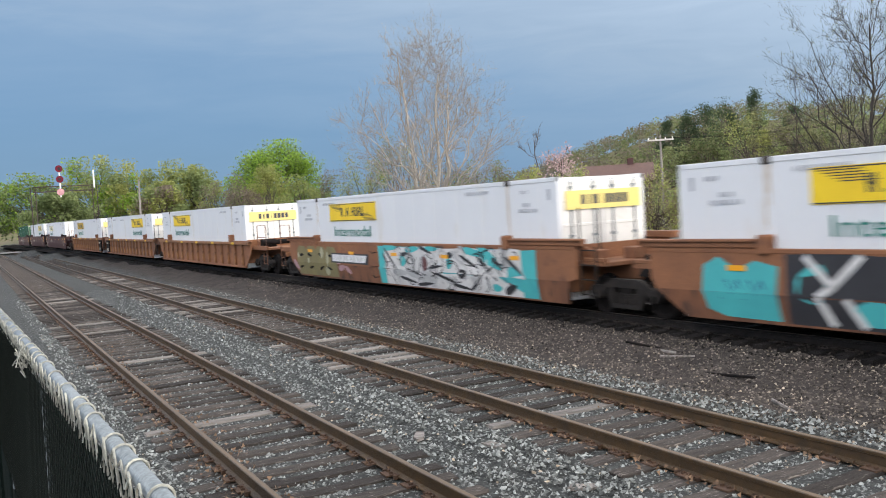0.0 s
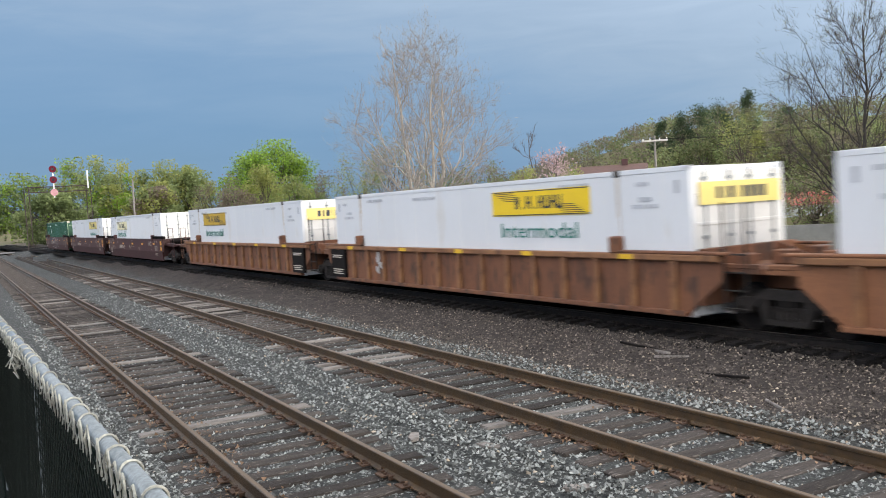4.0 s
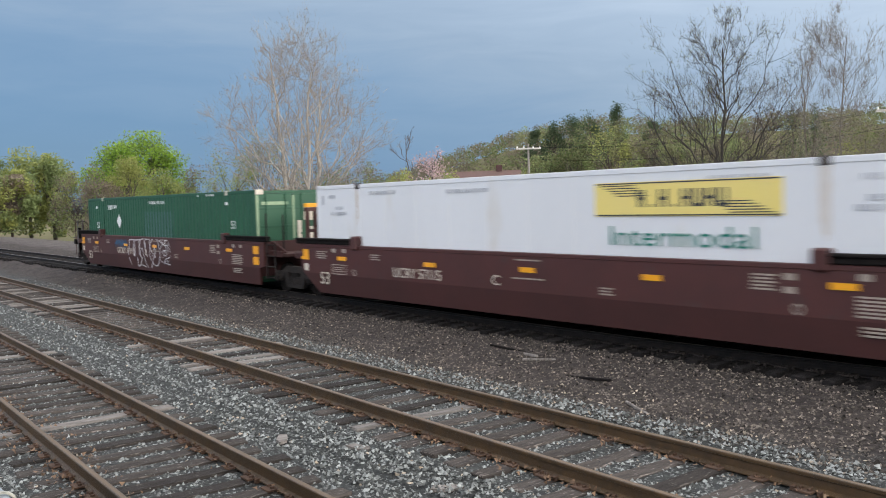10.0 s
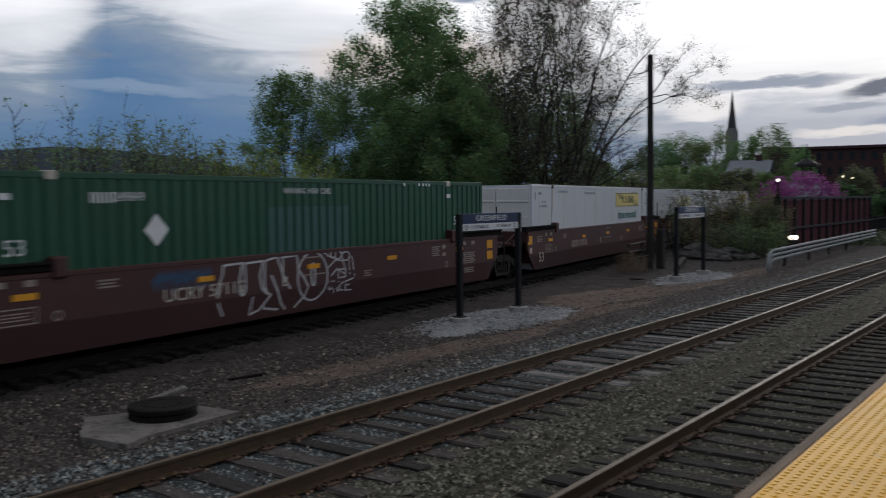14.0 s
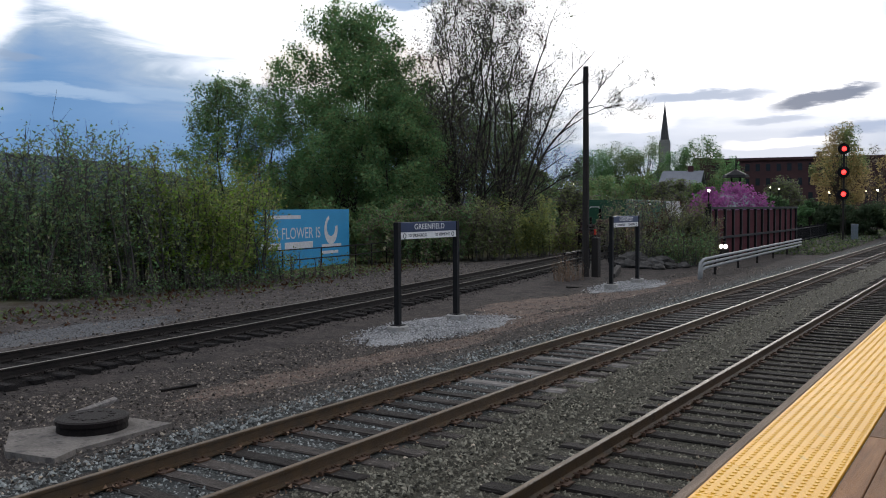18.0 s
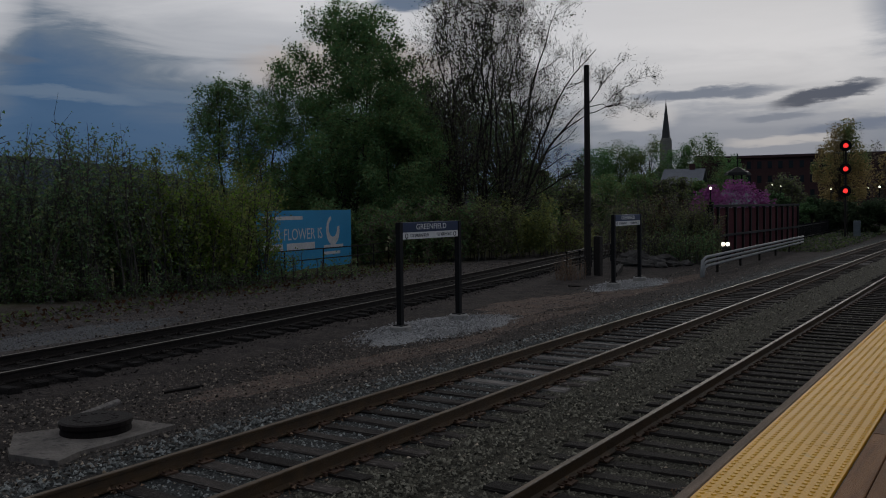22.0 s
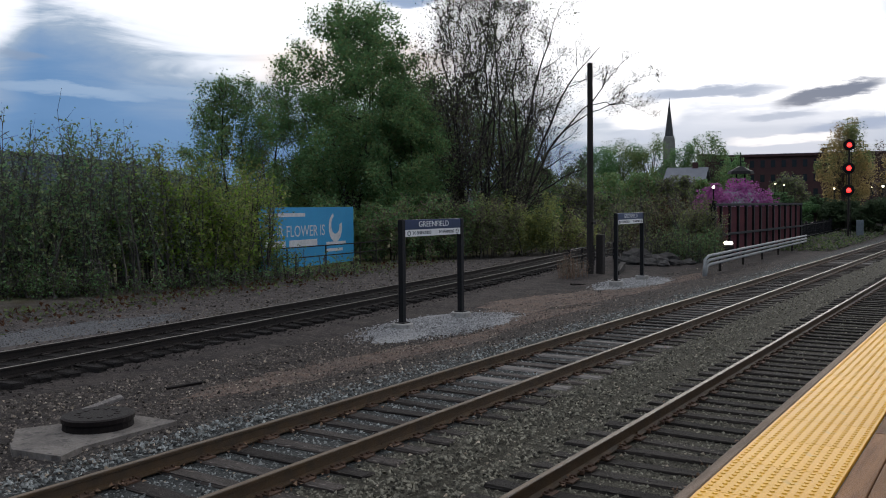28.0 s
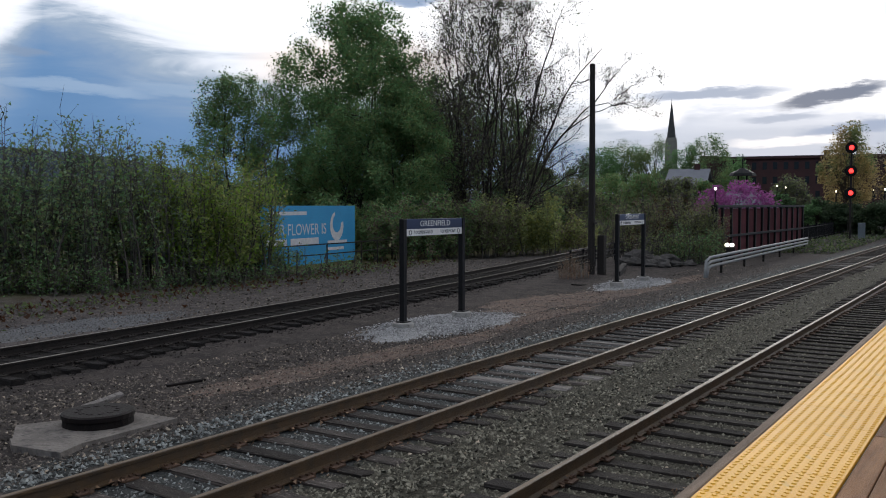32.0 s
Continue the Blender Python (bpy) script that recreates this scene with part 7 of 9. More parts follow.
def tree(label, x, y, H, R, seed, bark, leaf=None, count=0, size=.12, sigma=.3, base=.12, prim=12, counts=(6, 5, 3), up=.25, steep=.5, wide=.8, trunk=.02, stems=1, category="tree", name="tree", sides=3, group="", extra=(), thin=.008, twigs=0, spray=.6, fine_bark=None):
    """A tree: trunks and limbs grown into a rounded crown of height H and radius R that starts at base, with twigs and leaves at their tips."""
    r = random.Random(seed)
    rng = np.random.default_rng(seed)
    segs, tips = [], []
    trunks = []
    for k in range(stems):
        a = 6.283 * k / stems + r.uniform(-.5, .5)
        o = R * (.10 if stems > 1 else 0)
        e = R * (.34 if stems > 1 else .06)
        h = H * r.uniform(.72, .92)
        pts = bend(r, (o * math.cos(a), o * math.sin(a), 0), (e * math.cos(a), e * math.sin(a), h), (0, 0, 0), 8, H * .008)
        rad = H * trunk / stems ** .5
        limb(segs, pts, rad, rad * .2)
        trunks.append((pts, rad))
    for k in range(prim):
        pts, rad = trunks[k % stems]
        u = (k + r.uniform(.2, .8)) / prim
        zt = H * (base + (1 - base) * (.12 + .86 * u))
        env = R * max(math.sin(math.pi * min(max(u * .92 + .08, 0), 1) ** wide), .12) ** .6
        a = 2.4 * k + r.uniform(-.4, .4)
        w = env * r.uniform(.72, 1.0)
        tgt = Vector((w * math.cos(a), w * math.sin(a), zt))
        z0 = min(max(zt - w * r.uniform(.6, 1.3) * steep * 1.6, H * base * .8), H * .8)
        f = z0 / pts[-1].z
        j = min(int(f * 8), 7)
        o = pts[j].lerp(pts[j + 1], min(f * 8 - j, 1))
        l = (tgt - o).length
        q = bend(r, o, tgt, (.1 * w * math.cos(a), .1 * w * math.sin(a), -.07 * l), 6, l * .02)
        r0 = rad * (1 - .8 * f) * .55
        limb(segs, q, max(r0, thin * 2), max(r0 * .2, thin * 1.2))
        sprout(r, segs, tips, q, r0, l, 1, counts, up, thin)
    for o, c, q, r0 in extra:
        pts = bend(r, o, q, c, 8, .05)
        limb(segs, pts, r0, r0 * .25)
        sprout(r, segs, tips, pts, r0, (pts[-1] - pts[0]).length * .6, 1, counts, up, thin)
    for pts, rad in trunks:
        sprout(r, segs, tips, pts[5:], rad * .4, H * .35, 1, counts, up, thin)
    z = ground_z(x, y)
    t = thing(name, label, category, group, pose(x, y, z - .05))
    if fine_bark is not None:
        fine = [q for q in segs if q[2] < thin * 2.2]
        segs = [q for q in segs if q[2] >= thin * 2.2]
        part("branch_tangle", limb_mesh("branch_tangle", fine, fine_bark, sides), None, t, kind="stuff")
    part("trunk", limb_mesh("trunk", segs, bark, sides), None, t)
    T = np.array(tips)
    # crowded twig ends share their leaves, so that the crown fills evenly
    cell = max(R * .16, .3)
    _, inv, cnt = np.unique(np.floor(T / cell).astype(int), axis=0, return_inverse=True, return_counts=True)
    even = 1.0 / cnt[inv.ravel()] ** .75
    even /= even.sum()
    if twigs:
        P = T[rng.choice(len(T), twigs, p=even)] + rng.normal(0, spray * .55, (twigs, 3))
        part("twig_spray", twig_mesh("twig_spray", P, spray, thin * .75, fine_bark or bark, rng, np.array([0, 0, H * .45])), None, t, kind="stuff")
    if leaf is not None and count:
        P = T[rng.choice(len(T), count, p=even)] + rng.normal(0, sigma, (count, 3))
        P = P[P[:, 2] > .1]
        mats = leaf if isinstance(leaf, (list, tuple)) else [leaf]
        idx = rng.integers(0, len(mats), len(P))
        part("crown", leaf_mesh("crown", P, size, mats, rng, idx), None, t, kind="stuff")
    return t


def clump_tree(label, x, y, H, R, seed, leaf, bark, count=2600, size=.45, clumps=34, low=.22, name="tree", category="tree", zb=None, group="", top=.5, cone=False):
    """A full-leaved tree farther off: trunk, forked limbs and a crown of many leaf clumps with gaps."""
    r = random.Random(seed)
    rng = np.random.default_rng(seed)
    C, segs = [], [((0, 0, 0), (0, 0, H * .45), H * .022, H * .013)]
    for k in range(clumps):
        u = r.uniform(-1, 1)
        a = r.uniform(0, 6.283)
        q = r.uniform(.35, 1.0) ** .5
        zz = H * (low + (1 - low) * (.5 + .46 * u * q))
        w = R * math.sqrt(max(0, 1 - (u * .95) ** 2)) * q * (1 if u < top else .9)
        if cone:
            f = r.random() ** 1.4
            zz, w = H * (low + (.98 - low) * f), R * (1.02 - f) ** .75 * (.35 + .65 * q)
        c = (w * math.cos(a), w * math.sin(a), zz)
        C.append(c)
        s = (0, 0, H * r.uniform(.25, .5))
        mid = tuple((s[i] + c[i]) / 2 + r.uniform(-.06, .06) * H for i in range(3))
        segs += [(s, mid, H * .006, H * .0035), (mid, c, H * .0035, H * .001)]
    C = np.array(C)
    k = rng.integers(0, len(C), count)
    g = np.clip(rng.normal(0, 1, (count, 3)), -1.5, 1.5)
    P = C[k] + g * np.array([R * .15, R * .15, H * .055]) * rng.uniform(.6, 1.3, len(C))[k][:, None]
    P = P[P[:, 2] > H * .05]
    mats = leaf if isinstance(leaf, (list, tuple)) else [leaf]
    idx = (k[:len(P)] * 7 % len(mats))
    z = ground_z(x, y) if zb is None else zb
    t = thing(name, label, category, group, pose(x, y, z - .05))
    part("trunk", limb_mesh("trunk", segs, bark, 5), None, t)
    part("crown", leaf_mesh("crown", P, size, mats, rng, idx), None, t, kind="stuff")
    return t


def height_to(az, d, el):
    """How tall a thing at that place must be to reach an angle above the eye's level."""
    x, y = at(az, d)
    return EYE.z + d * math.tan(radians(el)) - ground_z(x, y)


def far_tree(label, az, d, el, half, seed, leaf, **k):
    x, y = at(az, d)
    return clump_tree(label, x, y, height_to(az, d, el), d * math.radians(half), seed, leaf, M_BARK, **k)


# the left-hand tree line beyond the crossing
for i, (az, d, el, half, lf) in enumerate((
        (-93, 190, 3.3, 2.4, LF_HILLGREEN), (-89.5, 185, 3.4, 2.2, (LF_HILLGREEN, LF_BRIGHT)), (-86.4, 180, 3.6, 2.2, (LF_HILLGREEN, LF_BRIGHT, LF_OLIVE)), (-83.0, 176, 4.7, 2.0, (LF_OLIVE, LF_BRIGHT, LF_YELLOW)), (-80.6, 172, 4.2, 2.1, (LF_OLIVE, LF_YELLOW, LF_BRIGHT)), (-78.2, 168, 3.9, 1.8, (LF_OLIVE, LF_YELLOW)), (-76.9, 160, 4.1, 1.5, (LF_YELLOW, LF_OLIVE)), (-85, 150, 2.6, 2.0, (LF_HILLGREEN, LF_OLIVE)), (-79.2, 150, 2.8, 1.8, (LF_OLIVE, LF_YELLOW, LF_BROWN)))):
    far_tree("broad spring-green tree in the far tree line", az, d, el, half, 40 + i, lf, group="far tree line", size=.42, count=11700, clumps=60, low=.04)
far_tree("large round bright green tree above the train", -72.2, 140, 5.2, 3.0, 60, (LF_BRIGHT, LF_BRIGHT, LF_BRIGHT, LF_HILLGREEN), size=.32, count=46000, clumps=150, low=.04)
far_tree("pale yellow-green tree with a pointed top", -72.6, 108, 3.5, 1.4, 61, LF_YELLOW, size=.2, count=10800, clumps=50)
for i, (az, d, el, half, lf) in enumerate((
        (-75.6, 112, 2.7, 1.7, (LF_OLIVE, LF_BROWN)), (-74.0, 104, 2.9, 1.5, LF_BROWN), (-70.4, 100, 2.8, 1.8, (LF_OLIVE, LF_YELLOW)), (-68.4, 104, 3.0, 1.6, (LF_BROWN, LF_OLIVE)), (-66.4, 98, 3.9, 2.2, (LF_OLIVE, LF_YELLOW)), (-64.4, 100, 4.9, 2.3, (LF_OLIVE, LF_OLIVE, LF_BROWN)), (-61.4, 92, 3.6, 2.4, (LF_OLIVE, LF_YELLOW, LF_BROWN)), (-58.4, 84, 3.2, 2.2, (LF_OLIVE, LF_BROWN)), (-56.0, 78, 2.9, 1.5, (LF_YELLOW, LF_BROWN)), (-53.0, 70, 2.2, 1.8, (LF_YELLOW, LF_OLIVE)), (-50.6, 74, 1.4, 1.6, (LF_BROWN, LF_OLIVE)), (-47.8, 78, 2.0, 1.6, (LF_BROWN, LF_YELLOW)), (-45.2, 84, 1.5, 1.6, LF_OLIVE))):
    far_tree("half-leaved spring shrub above the train", az, d, el, half, 80 + i, lf, group="scrub along the far side", size=.18, count=7200, clumps=50, low=.02, name="shrub", category="shrub")
def grown(label, az, d, el, half, seed, bark, leaf=None, count=0, size=.12, sigma=.3, thin=.00017, wider=1.12, **k):
    """A tree set by direction, distance, height angle and half breadth."""
    x, y = at(az, d)
    return tree(label, x, y, height_to(az, d, el), d * math.radians(half) * wider, seed, bark, leaf, count, size, sigma, thin=thin * d, **k)


grown("small tree covered in pale pink blossom", -53.6, 62, 3.8, 1.5, 5, M_BARK, LF_BLOSSOM, 2000, .14, .22, prim=9, counts=(5, 4), base=.3)
grown("tall bare sycamore with white limbs", -62.0, 85, 11.4, 5.0, 9, M_BARK_PALE, (LF_BROWN, LF_TWIG), 9000, .08, .3, thin=.0002, wider=1.04, prim=32, counts=(7, 5, 3), up=.3, base=.2, steep=.85, trunk=.024, stems=3, wide=.75, twigs=8000, spray=.8, fine_bark=M_BARK_FINE)
grown("thin bare sapling above the scrub", -55.3, 84, 5.2, 1.6, 17, M_BARK, None, 0, prim=9, counts=(5, 4), up=.5, trunk=.012, steep=1.0)
grown("bare maple with opening buds", -35.3, 52, 11.5, 4.2, 21, M_BARK_DARK, (LF_YELLOW, LF_BROWN), 8000, .06, .16, thin=.00017, wider=1.2, prim=28, counts=(7, 5, 3), twigs=4500, spray=.5, up=.3, trunk=.012, base=.25, steep=1.0, wide=.85)
grown("slender bare tree with thin buds", -29.4, 55, 10.9, 2.9, 23, M_BARK_GREY, LF_BROWN, 1800, .06, .16, thin=.00015, wider=1.3, prim=22, counts=(6, 5, 3), twigs=8000, spray=.5, up=.5, trunk=.009, stems=2, base=.2, steep=1.5)
grown("young sapling with pale new leaves", -11.4, 45, 7.9, 1.7, 25, M_BARK, LF_YELLOW, 1500, .11, .14, wider=1.5, prim=9, counts=(5, 3), up=.6, trunk=.01, base=.3, steep=1.1)
grown("wide many-stemmed tree half in leaf", -1.8, 42, 10.6, 6.8, 27, M_BARK, (LF_OLIVE, LF_YELLOW, LF_GREEN), 42000, .13, .3, wider=1.7, prim=34, twigs=6000, spray=.6, counts=(6, 5, 3), up=.3, trunk=.013, stems=5, base=.05, steep=.8, wide=.7)
grown("spreading dark bare tree", 9.2, 45, 8.2, 5.0, 29, M_BARK_DARK, LF_TWIG, 12000, .09, .3, wider=1.6, prim=28, counts=(6, 5, 3), twigs=6000, spray=.6, up=.12, trunk=.014, stems=3, base=.1, steep=.4, wide=.7)
far_tree("low bright green bush", 10.9, 48, 3.6, 2.4, 62, LF_BRIGHT, size=.13, count=10800, low=.02, name="shrub", category="shrub")
for i, (az, d, el, half, lf) in enumerate(((-42.5, 64, 1.2, 1.8, (LF_YELLOW, LF_OLIVE)), (-38.0, 66, 1.9, 2.0, (LF_OLIVE, LF_BROWN)), (-33.0, 62, 2.6, 2.4, (LF_OLIVE, LF_BROWN)), (-28.6, 64, 3.0, 2.0, (LF_YELLOW, LF_BROWN)), (-24.0, 70, 2.6, 2.0, (LF_OLIVE, LF_YELLOW)), (-19.0, 74, 3.0, 2.4, (LF_OLIVE, LF_BROWN)), (-14.0, 60, 3.2, 2.4, (LF_YELLOW, LF_OLIVE)), (-9.4, 56, 3.6, 2.4, (LF_YELLOW, LF_BRIGHT)), (-5.0, 60, 3.0, 2.2, LF_OLIVE), (4.0, 58, 2.6, 3.0, (LF_OLIVE, LF_BROWN)), (15, 62, 2.3, 2.5, (LF_OLIVE, LF_GREEN)))):
    far_tree("spring shrub behind the far track", az, d, el, half, 120 + i, lf, group="scrub along the far side", size=.16, count=7200, clumps=50, low=.02, name="shrub", category="shrub")


for i, (az, d, el, half) in enumerate(((-31.2, 120, 5.6, 1.2), (-30.0, 124, 5.2, .9), (-41.6, 280, 6.0, 1.2), (-43.4, 290, 5.5, 1.5), (-44.6, 300, 5.4, 1.3), (-45.6, 298, 5.1, 1.2), (-46.8, 292, 4.7, 1.0), (-39.4, 270, 4.9, 1.2), (-17.9, 330, 5.85, .7))):
    far_tree("dark evergreen pine on the slope", az, d, el, half, 150 + i, LF_PINE, name="conifer", category="conifer", group="conifers on the hillside", size=d * .0014, count=7000, clumps=46, low=.1, cone=True)


for i, (az, d, el, half, lf) in enumerate(((-46.6, 190, 3.6, 1.5, (LF_HILL, LF_OLIVE)), (-44.2, 188, 4.3, 1.7, (LF_HILL, LF_HILLGREEN)), (-42.0, 185, 4.9, 1.9, (LF_OLIVE, LF_YELLOW, LF_HILL)), (-39.6, 190, 4.5, 1.8, (LF_OLIVE, LF_HILL, LF_HAZE)), (-37.4, 186, 4.1, 1.6, (LF_HILL, LF_HILLGREEN)), (-35.2, 190, 4.4, 1.6, (LF_HAZE, LF_OLIVE)), (-27.0, 185, 4.2, 1.6, (LF_HAZE, LF_HILL)), (-23.0, 190, 4.3, 1.7, (LF_HILL, LF_OLIVE)))):
    far_tree("fluffy spring tree on the lower slope", az, d, el, half, 170 + i, lf, group="trees on the slope", size=.4, count=8000, clumps=60, low=.04)


def hill_woods():
    """The woods on the hillside, one spread of crowns."""
    rng = np.random.default_rng(77)
    pts, idx, sizes = [], [], []
    n = 0
    while n < 1800:
        az, d = rng.uniform(-58, 22), rng.uniform(215, 470)
        if az > -6 and rng.random() < .6:
            continue
        x, y = at(az, d)
        z = ground_z(x, y)
        H, R = rng.uniform(6, 10), rng.uniform(2.6, 4.6)
        m = rng.choice(5, p=[.32, .04, .50, .12, .02])
        k = 110
        u = rng.normal(0, 1, (k, 3))
        u /= np.linalg.norm(u, axis=1, keepdims=True)
        u *= rng.uniform(.55, 1, (k, 1))
        P = np.array([x, y, z + H * .6]) + u * np.array([R, R, H * .42])
        pts.append(P)
        idx.append(np.full(k, m))
        n += 1
    P, I = np.concatenate(pts), np.concatenate(idx)
    me = leaf_mesh("hillside_woods", P, .78, [LF_HILL, LF_OLIVE, LF_HAZE, LF_HILLGREEN, LF_PINE], rng, I)
    tagged(new("hillside_woods", me), "mixed spring woods covering the hillside", "woods", kind="stuff")
    # the same on the nearer slope, as bare grey-brown haze with some green
    pts, idx = [], []
    for k in range(420):
        az, d = rng.uniform(-56, -4), rng.uniform(130, 220)
        x, y = at(az, d)
        H, R = rng.uniform(5, 9), rng.uniform(1.6, 3.2)
        m = rng.choice(4, p=[.34, .12, .42, .12])
        q = 170
        u = rng.normal(0, 1, (q, 3))
        u /= np.linalg.norm(u, axis=1, keepdims=True)
        u *= rng.uniform(.4, 1, (q, 1))
        pts.append(np.array([x, y, ground_z(x, y) + H * .55]) + u * np.array([R, R, H * .46]))
        idx.append(np.full(q, m))
    P, I = np.concatenate(pts), np.concatenate(idx)
    me = leaf_mesh("slope_woods", P, .4, [LF_HILL, LF_OLIVE, LF_HAZE, LF_HILLGREEN], rng, I)
    tagged(new("slope_woods", me), "spring scrub and young woods on the lower slope", "woods", kind="stuff")


hill_woods()


# the thicket beside the right-hand path
def thicket(label, cx, cy, wx, wy, H, stems, seed, leaf, count, bark=None, size=.11, name="thicket", low=0.0, turn=0, stem=1.0):
    r = random.Random(seed)
    rng = np.random.default_rng(seed)
    segs, L_ = [], []
    for k in range(stems):
        x, y = r.uniform(-wx, wx), r.uniform(-wy, wy)
        h = H * r.uniform(.45, .97) * (1 if r.random() < .82 else 1.2)
        p = Vector((x, y, 0))
        d = Vector((r.gauss(0, .07), r.gauss(0, .07), 1)).normalized()
        n = 6
        rad = r.choice((.016, .024, .038, .055)) * stem
        for i in range(n):
            d = (d + Vector((r.gauss(0, .09), r.gauss(0, .09), .03))).normalized()
            e = p + d * (h / n)
            segs.append((tuple(p), tuple(e), rad * (1 - i / n * .8), rad * (1 - (i + 1) / n * .8)))
            if i >= 1:
                for j in range(4):
                    b = p.lerp(e, r.random())
                    bd = Vector((r.gauss(0, .6), r.gauss(0, .6), r.uniform(.2, 1.0))).normalized()
                    q = b + bd * r.uniform(.25, .75) * (h / 5)
                    segs.append((tuple(b), tuple(q), rad * .4, min(.004, rad * .2)))
                    L_ += [tuple(b.lerp(q, f)) for f in (.5, .8, 1.0)]
            p = e
        L_.append(tuple(p))
    T = np.array(L_)
    P = T[rng.integers(0, len(T), count)] + rng.normal(0, .13, (count, 3))
    P = P[P[:, 2] > low]
    t = thing(name, label, "thicket", "scrub by the curve", pose(cx, cy, ground_z(cx, cy) - .05, 0, 0, turn))
    part("stem_tangle", limb_mesh("stem_tangle", segs, bark or M_STEM, 3), None, t, kind="stuff")
    mats = leaf if isinstance(leaf, (list, tuple)) else [leaf]
    part("foliage", leaf_mesh("foliage", P, size, mats, rng, rng.integers(0, len(mats), len(P))), None, t, kind="stuff")


for i, (az, d, H, leaf, cnt) in enumerate(((29.0, 33, 5.3, (LF_SAGE, LF_GREEN, LF_SAGE), 10000), (32.2, 32, 5.9, (LF_SAGE, LF_OLIVE, LF_GREEN), 10000), (35.6, 32.5, 5.9, (LF_SAGE, LF_GREEN, LF_OLIVE), 10500), (38.6, 33.5, 5.3, (LF_OLIVE, LF_SAGE, LF_BRIGHT), 13000), (41.6, 34, 5.0, (LF_OLIVE, LF_BRIGHT, LF_YELLOW), 22000), (42.9, 35.5, 4.6, (LF_OLIVE, LF_BRIGHT, LF_YELLOW), 15000), (26.0, 34, 5.2, (LF_GREEN, LF_OLIVE), 3000))):
    x, y = at(az, d)
    thicket("tangled thicket of thin upright stems in early leaf", x, y, 1.7, 1.1, H, 46, 200 + i, leaf, int(cnt * .45), size=.125, turn=-az)
    xx, yy = at(az, d + 3.0)
    thicket("second row of the tangled green thicket", xx, yy, 1.7, 1.0, H * .93, 22, 230 + i, leaf, cnt // 3, size=.11, turn=-az)
    xx, yy = at(az + .7, d - 1.5)
    thicket("low green growth at the thicket's foot", xx, yy, 1.7, .6, 1.3 if az < 33 else .8, 20, 260 + i, (LF_GREEN, LF_HILLGREEN, LF_TWIG), 3000 if az < 33 else 900, size=.09, turn=-az, stem=.6)
grown("round open-crowned green tree", 43.2, 60, 8.4, 2.9, 301, M_BARK_DARK, (LF_GREEN, LF_GREEN, LF_OLIVE), 30000, .14, .22, wider=1.06, prim=26, counts=(6, 5, 3), up=.1, trunk=.014, base=.25, stems=2, wide=.75)
grown("thin bare tree behind the green one", 45.8, 64, 8.3, 1.7, 302, M_BARK_DARK, LF_BROWN, 900, .08, .2, prim=11, counts=(5, 4, 3), up=.4, trunk=.012, base=.3, twigs=5000, spray=.6)
grown("big dense green maple", 50.9, 56, 13.0, 4.7, 303, M_BARK_DARK, (LF_GREEN, LF_GREEN, LF_GREEN, LF_OLIVE), 105000, .155, .29, wider=1.14, prim=54, counts=(6, 4, 3), up=.15, trunk=.016, base=.04, stems=3, steep=.5, wide=.85)
grown("lower green maple in front of the big one", 53.9, 52, 8.0, 3.2, 304, M_BARK_DARK, (LF_GREEN, LF_GREEN, LF_OLIVE), 42000, .14, .28, prim=18, counts=(6, 5, 3), up=.15, trunk=.014, base=.05, stems=2, wide=.7)
grown("tall dark many-limbed tree barely in bud", 58.8, 57, 15.5, 5.2, 305, M_BARK_DARK, (LF_TWIG, LF_TWIG, LF_OLIVE), 36000, .125, .36, thin=.00022, wider=1.12, prim=40, counts=(7, 5, 3), twigs=9000, spray=.8, up=.4, trunk=.014, base=.03, stems=5, steep=.9, wide=.8)
grown("leaning tree with long arching limbs", 61.2, 55, 13.0, 3.8, 311, M_BARK_DARK, (LF_OLIVE, LF_BROWN), 6500, .09, .16, prim=14, counts=(6, 5, 3), twigs=14000, spray=.45, up=.35, trunk=.016, base=.12, stems=2, steep=.8, extra=(((.3, -.5, 2.4), (-.4, .7, 1.2), (2.4, -4.3, 9.3), .13), ((1.5, -2.7, 7.4), (.1, -.2, .8), (3.7, -6.5, 9.4), .055), ((2.2, -4.0, 9.0), (.1, -.2, .9), (4.2, -7.4, 8.4), .04), ((.5, -.9, 4.0), (-.3, .5, 1.8), (2.6, -4.7, 12.6), .10), ((.2, -.3, 4.5), (-.2, .4, 1.2), (1.5, -2.6, 15.2), .10), ((.3, -.5, 3.0), (.2, -.4, .6), (2.6, -4.6, 5.6), .07), ((2.3, -4.1, 9.0), (.2, -.3, .8), (3.5, -6.2, 11.9), .05), ((3.0, -5.3, 9.4), (.1, -.2, .6), (4.3, -7.6, 10.9), .035)))
for i, (az, d, el, half, lf) in enumerate(((47.2, 70, 3.6, 2.0, (LF_GREEN, LF_OLIVE)), (50.6, 72, 9.4, 3.3, LF_GREEN), (54.6, 70, 8.6, 2.8, (LF_GREEN, LF_OLIVE)), (57.6, 68, 9.0, 2.6, (LF_TWIG, LF_TWIG, LF_GREEN)), (60.6, 66, 7.4, 2.3, (LF_GREEN, LF_OLIVE, LF_GREEN)), (62.8, 70, 2.9, 1.5, (LF_GREEN, LF_OLIVE)), (65.0, 74, 1.7, 1.7, (LF_TWIG, LF_OLIVE)))):
    far_tree("green tree standing behind the big maple", az, d, el, half, 440 + i, lf, group="trees by the curve", size=.18, count=21000, clumps=90, low=.02)
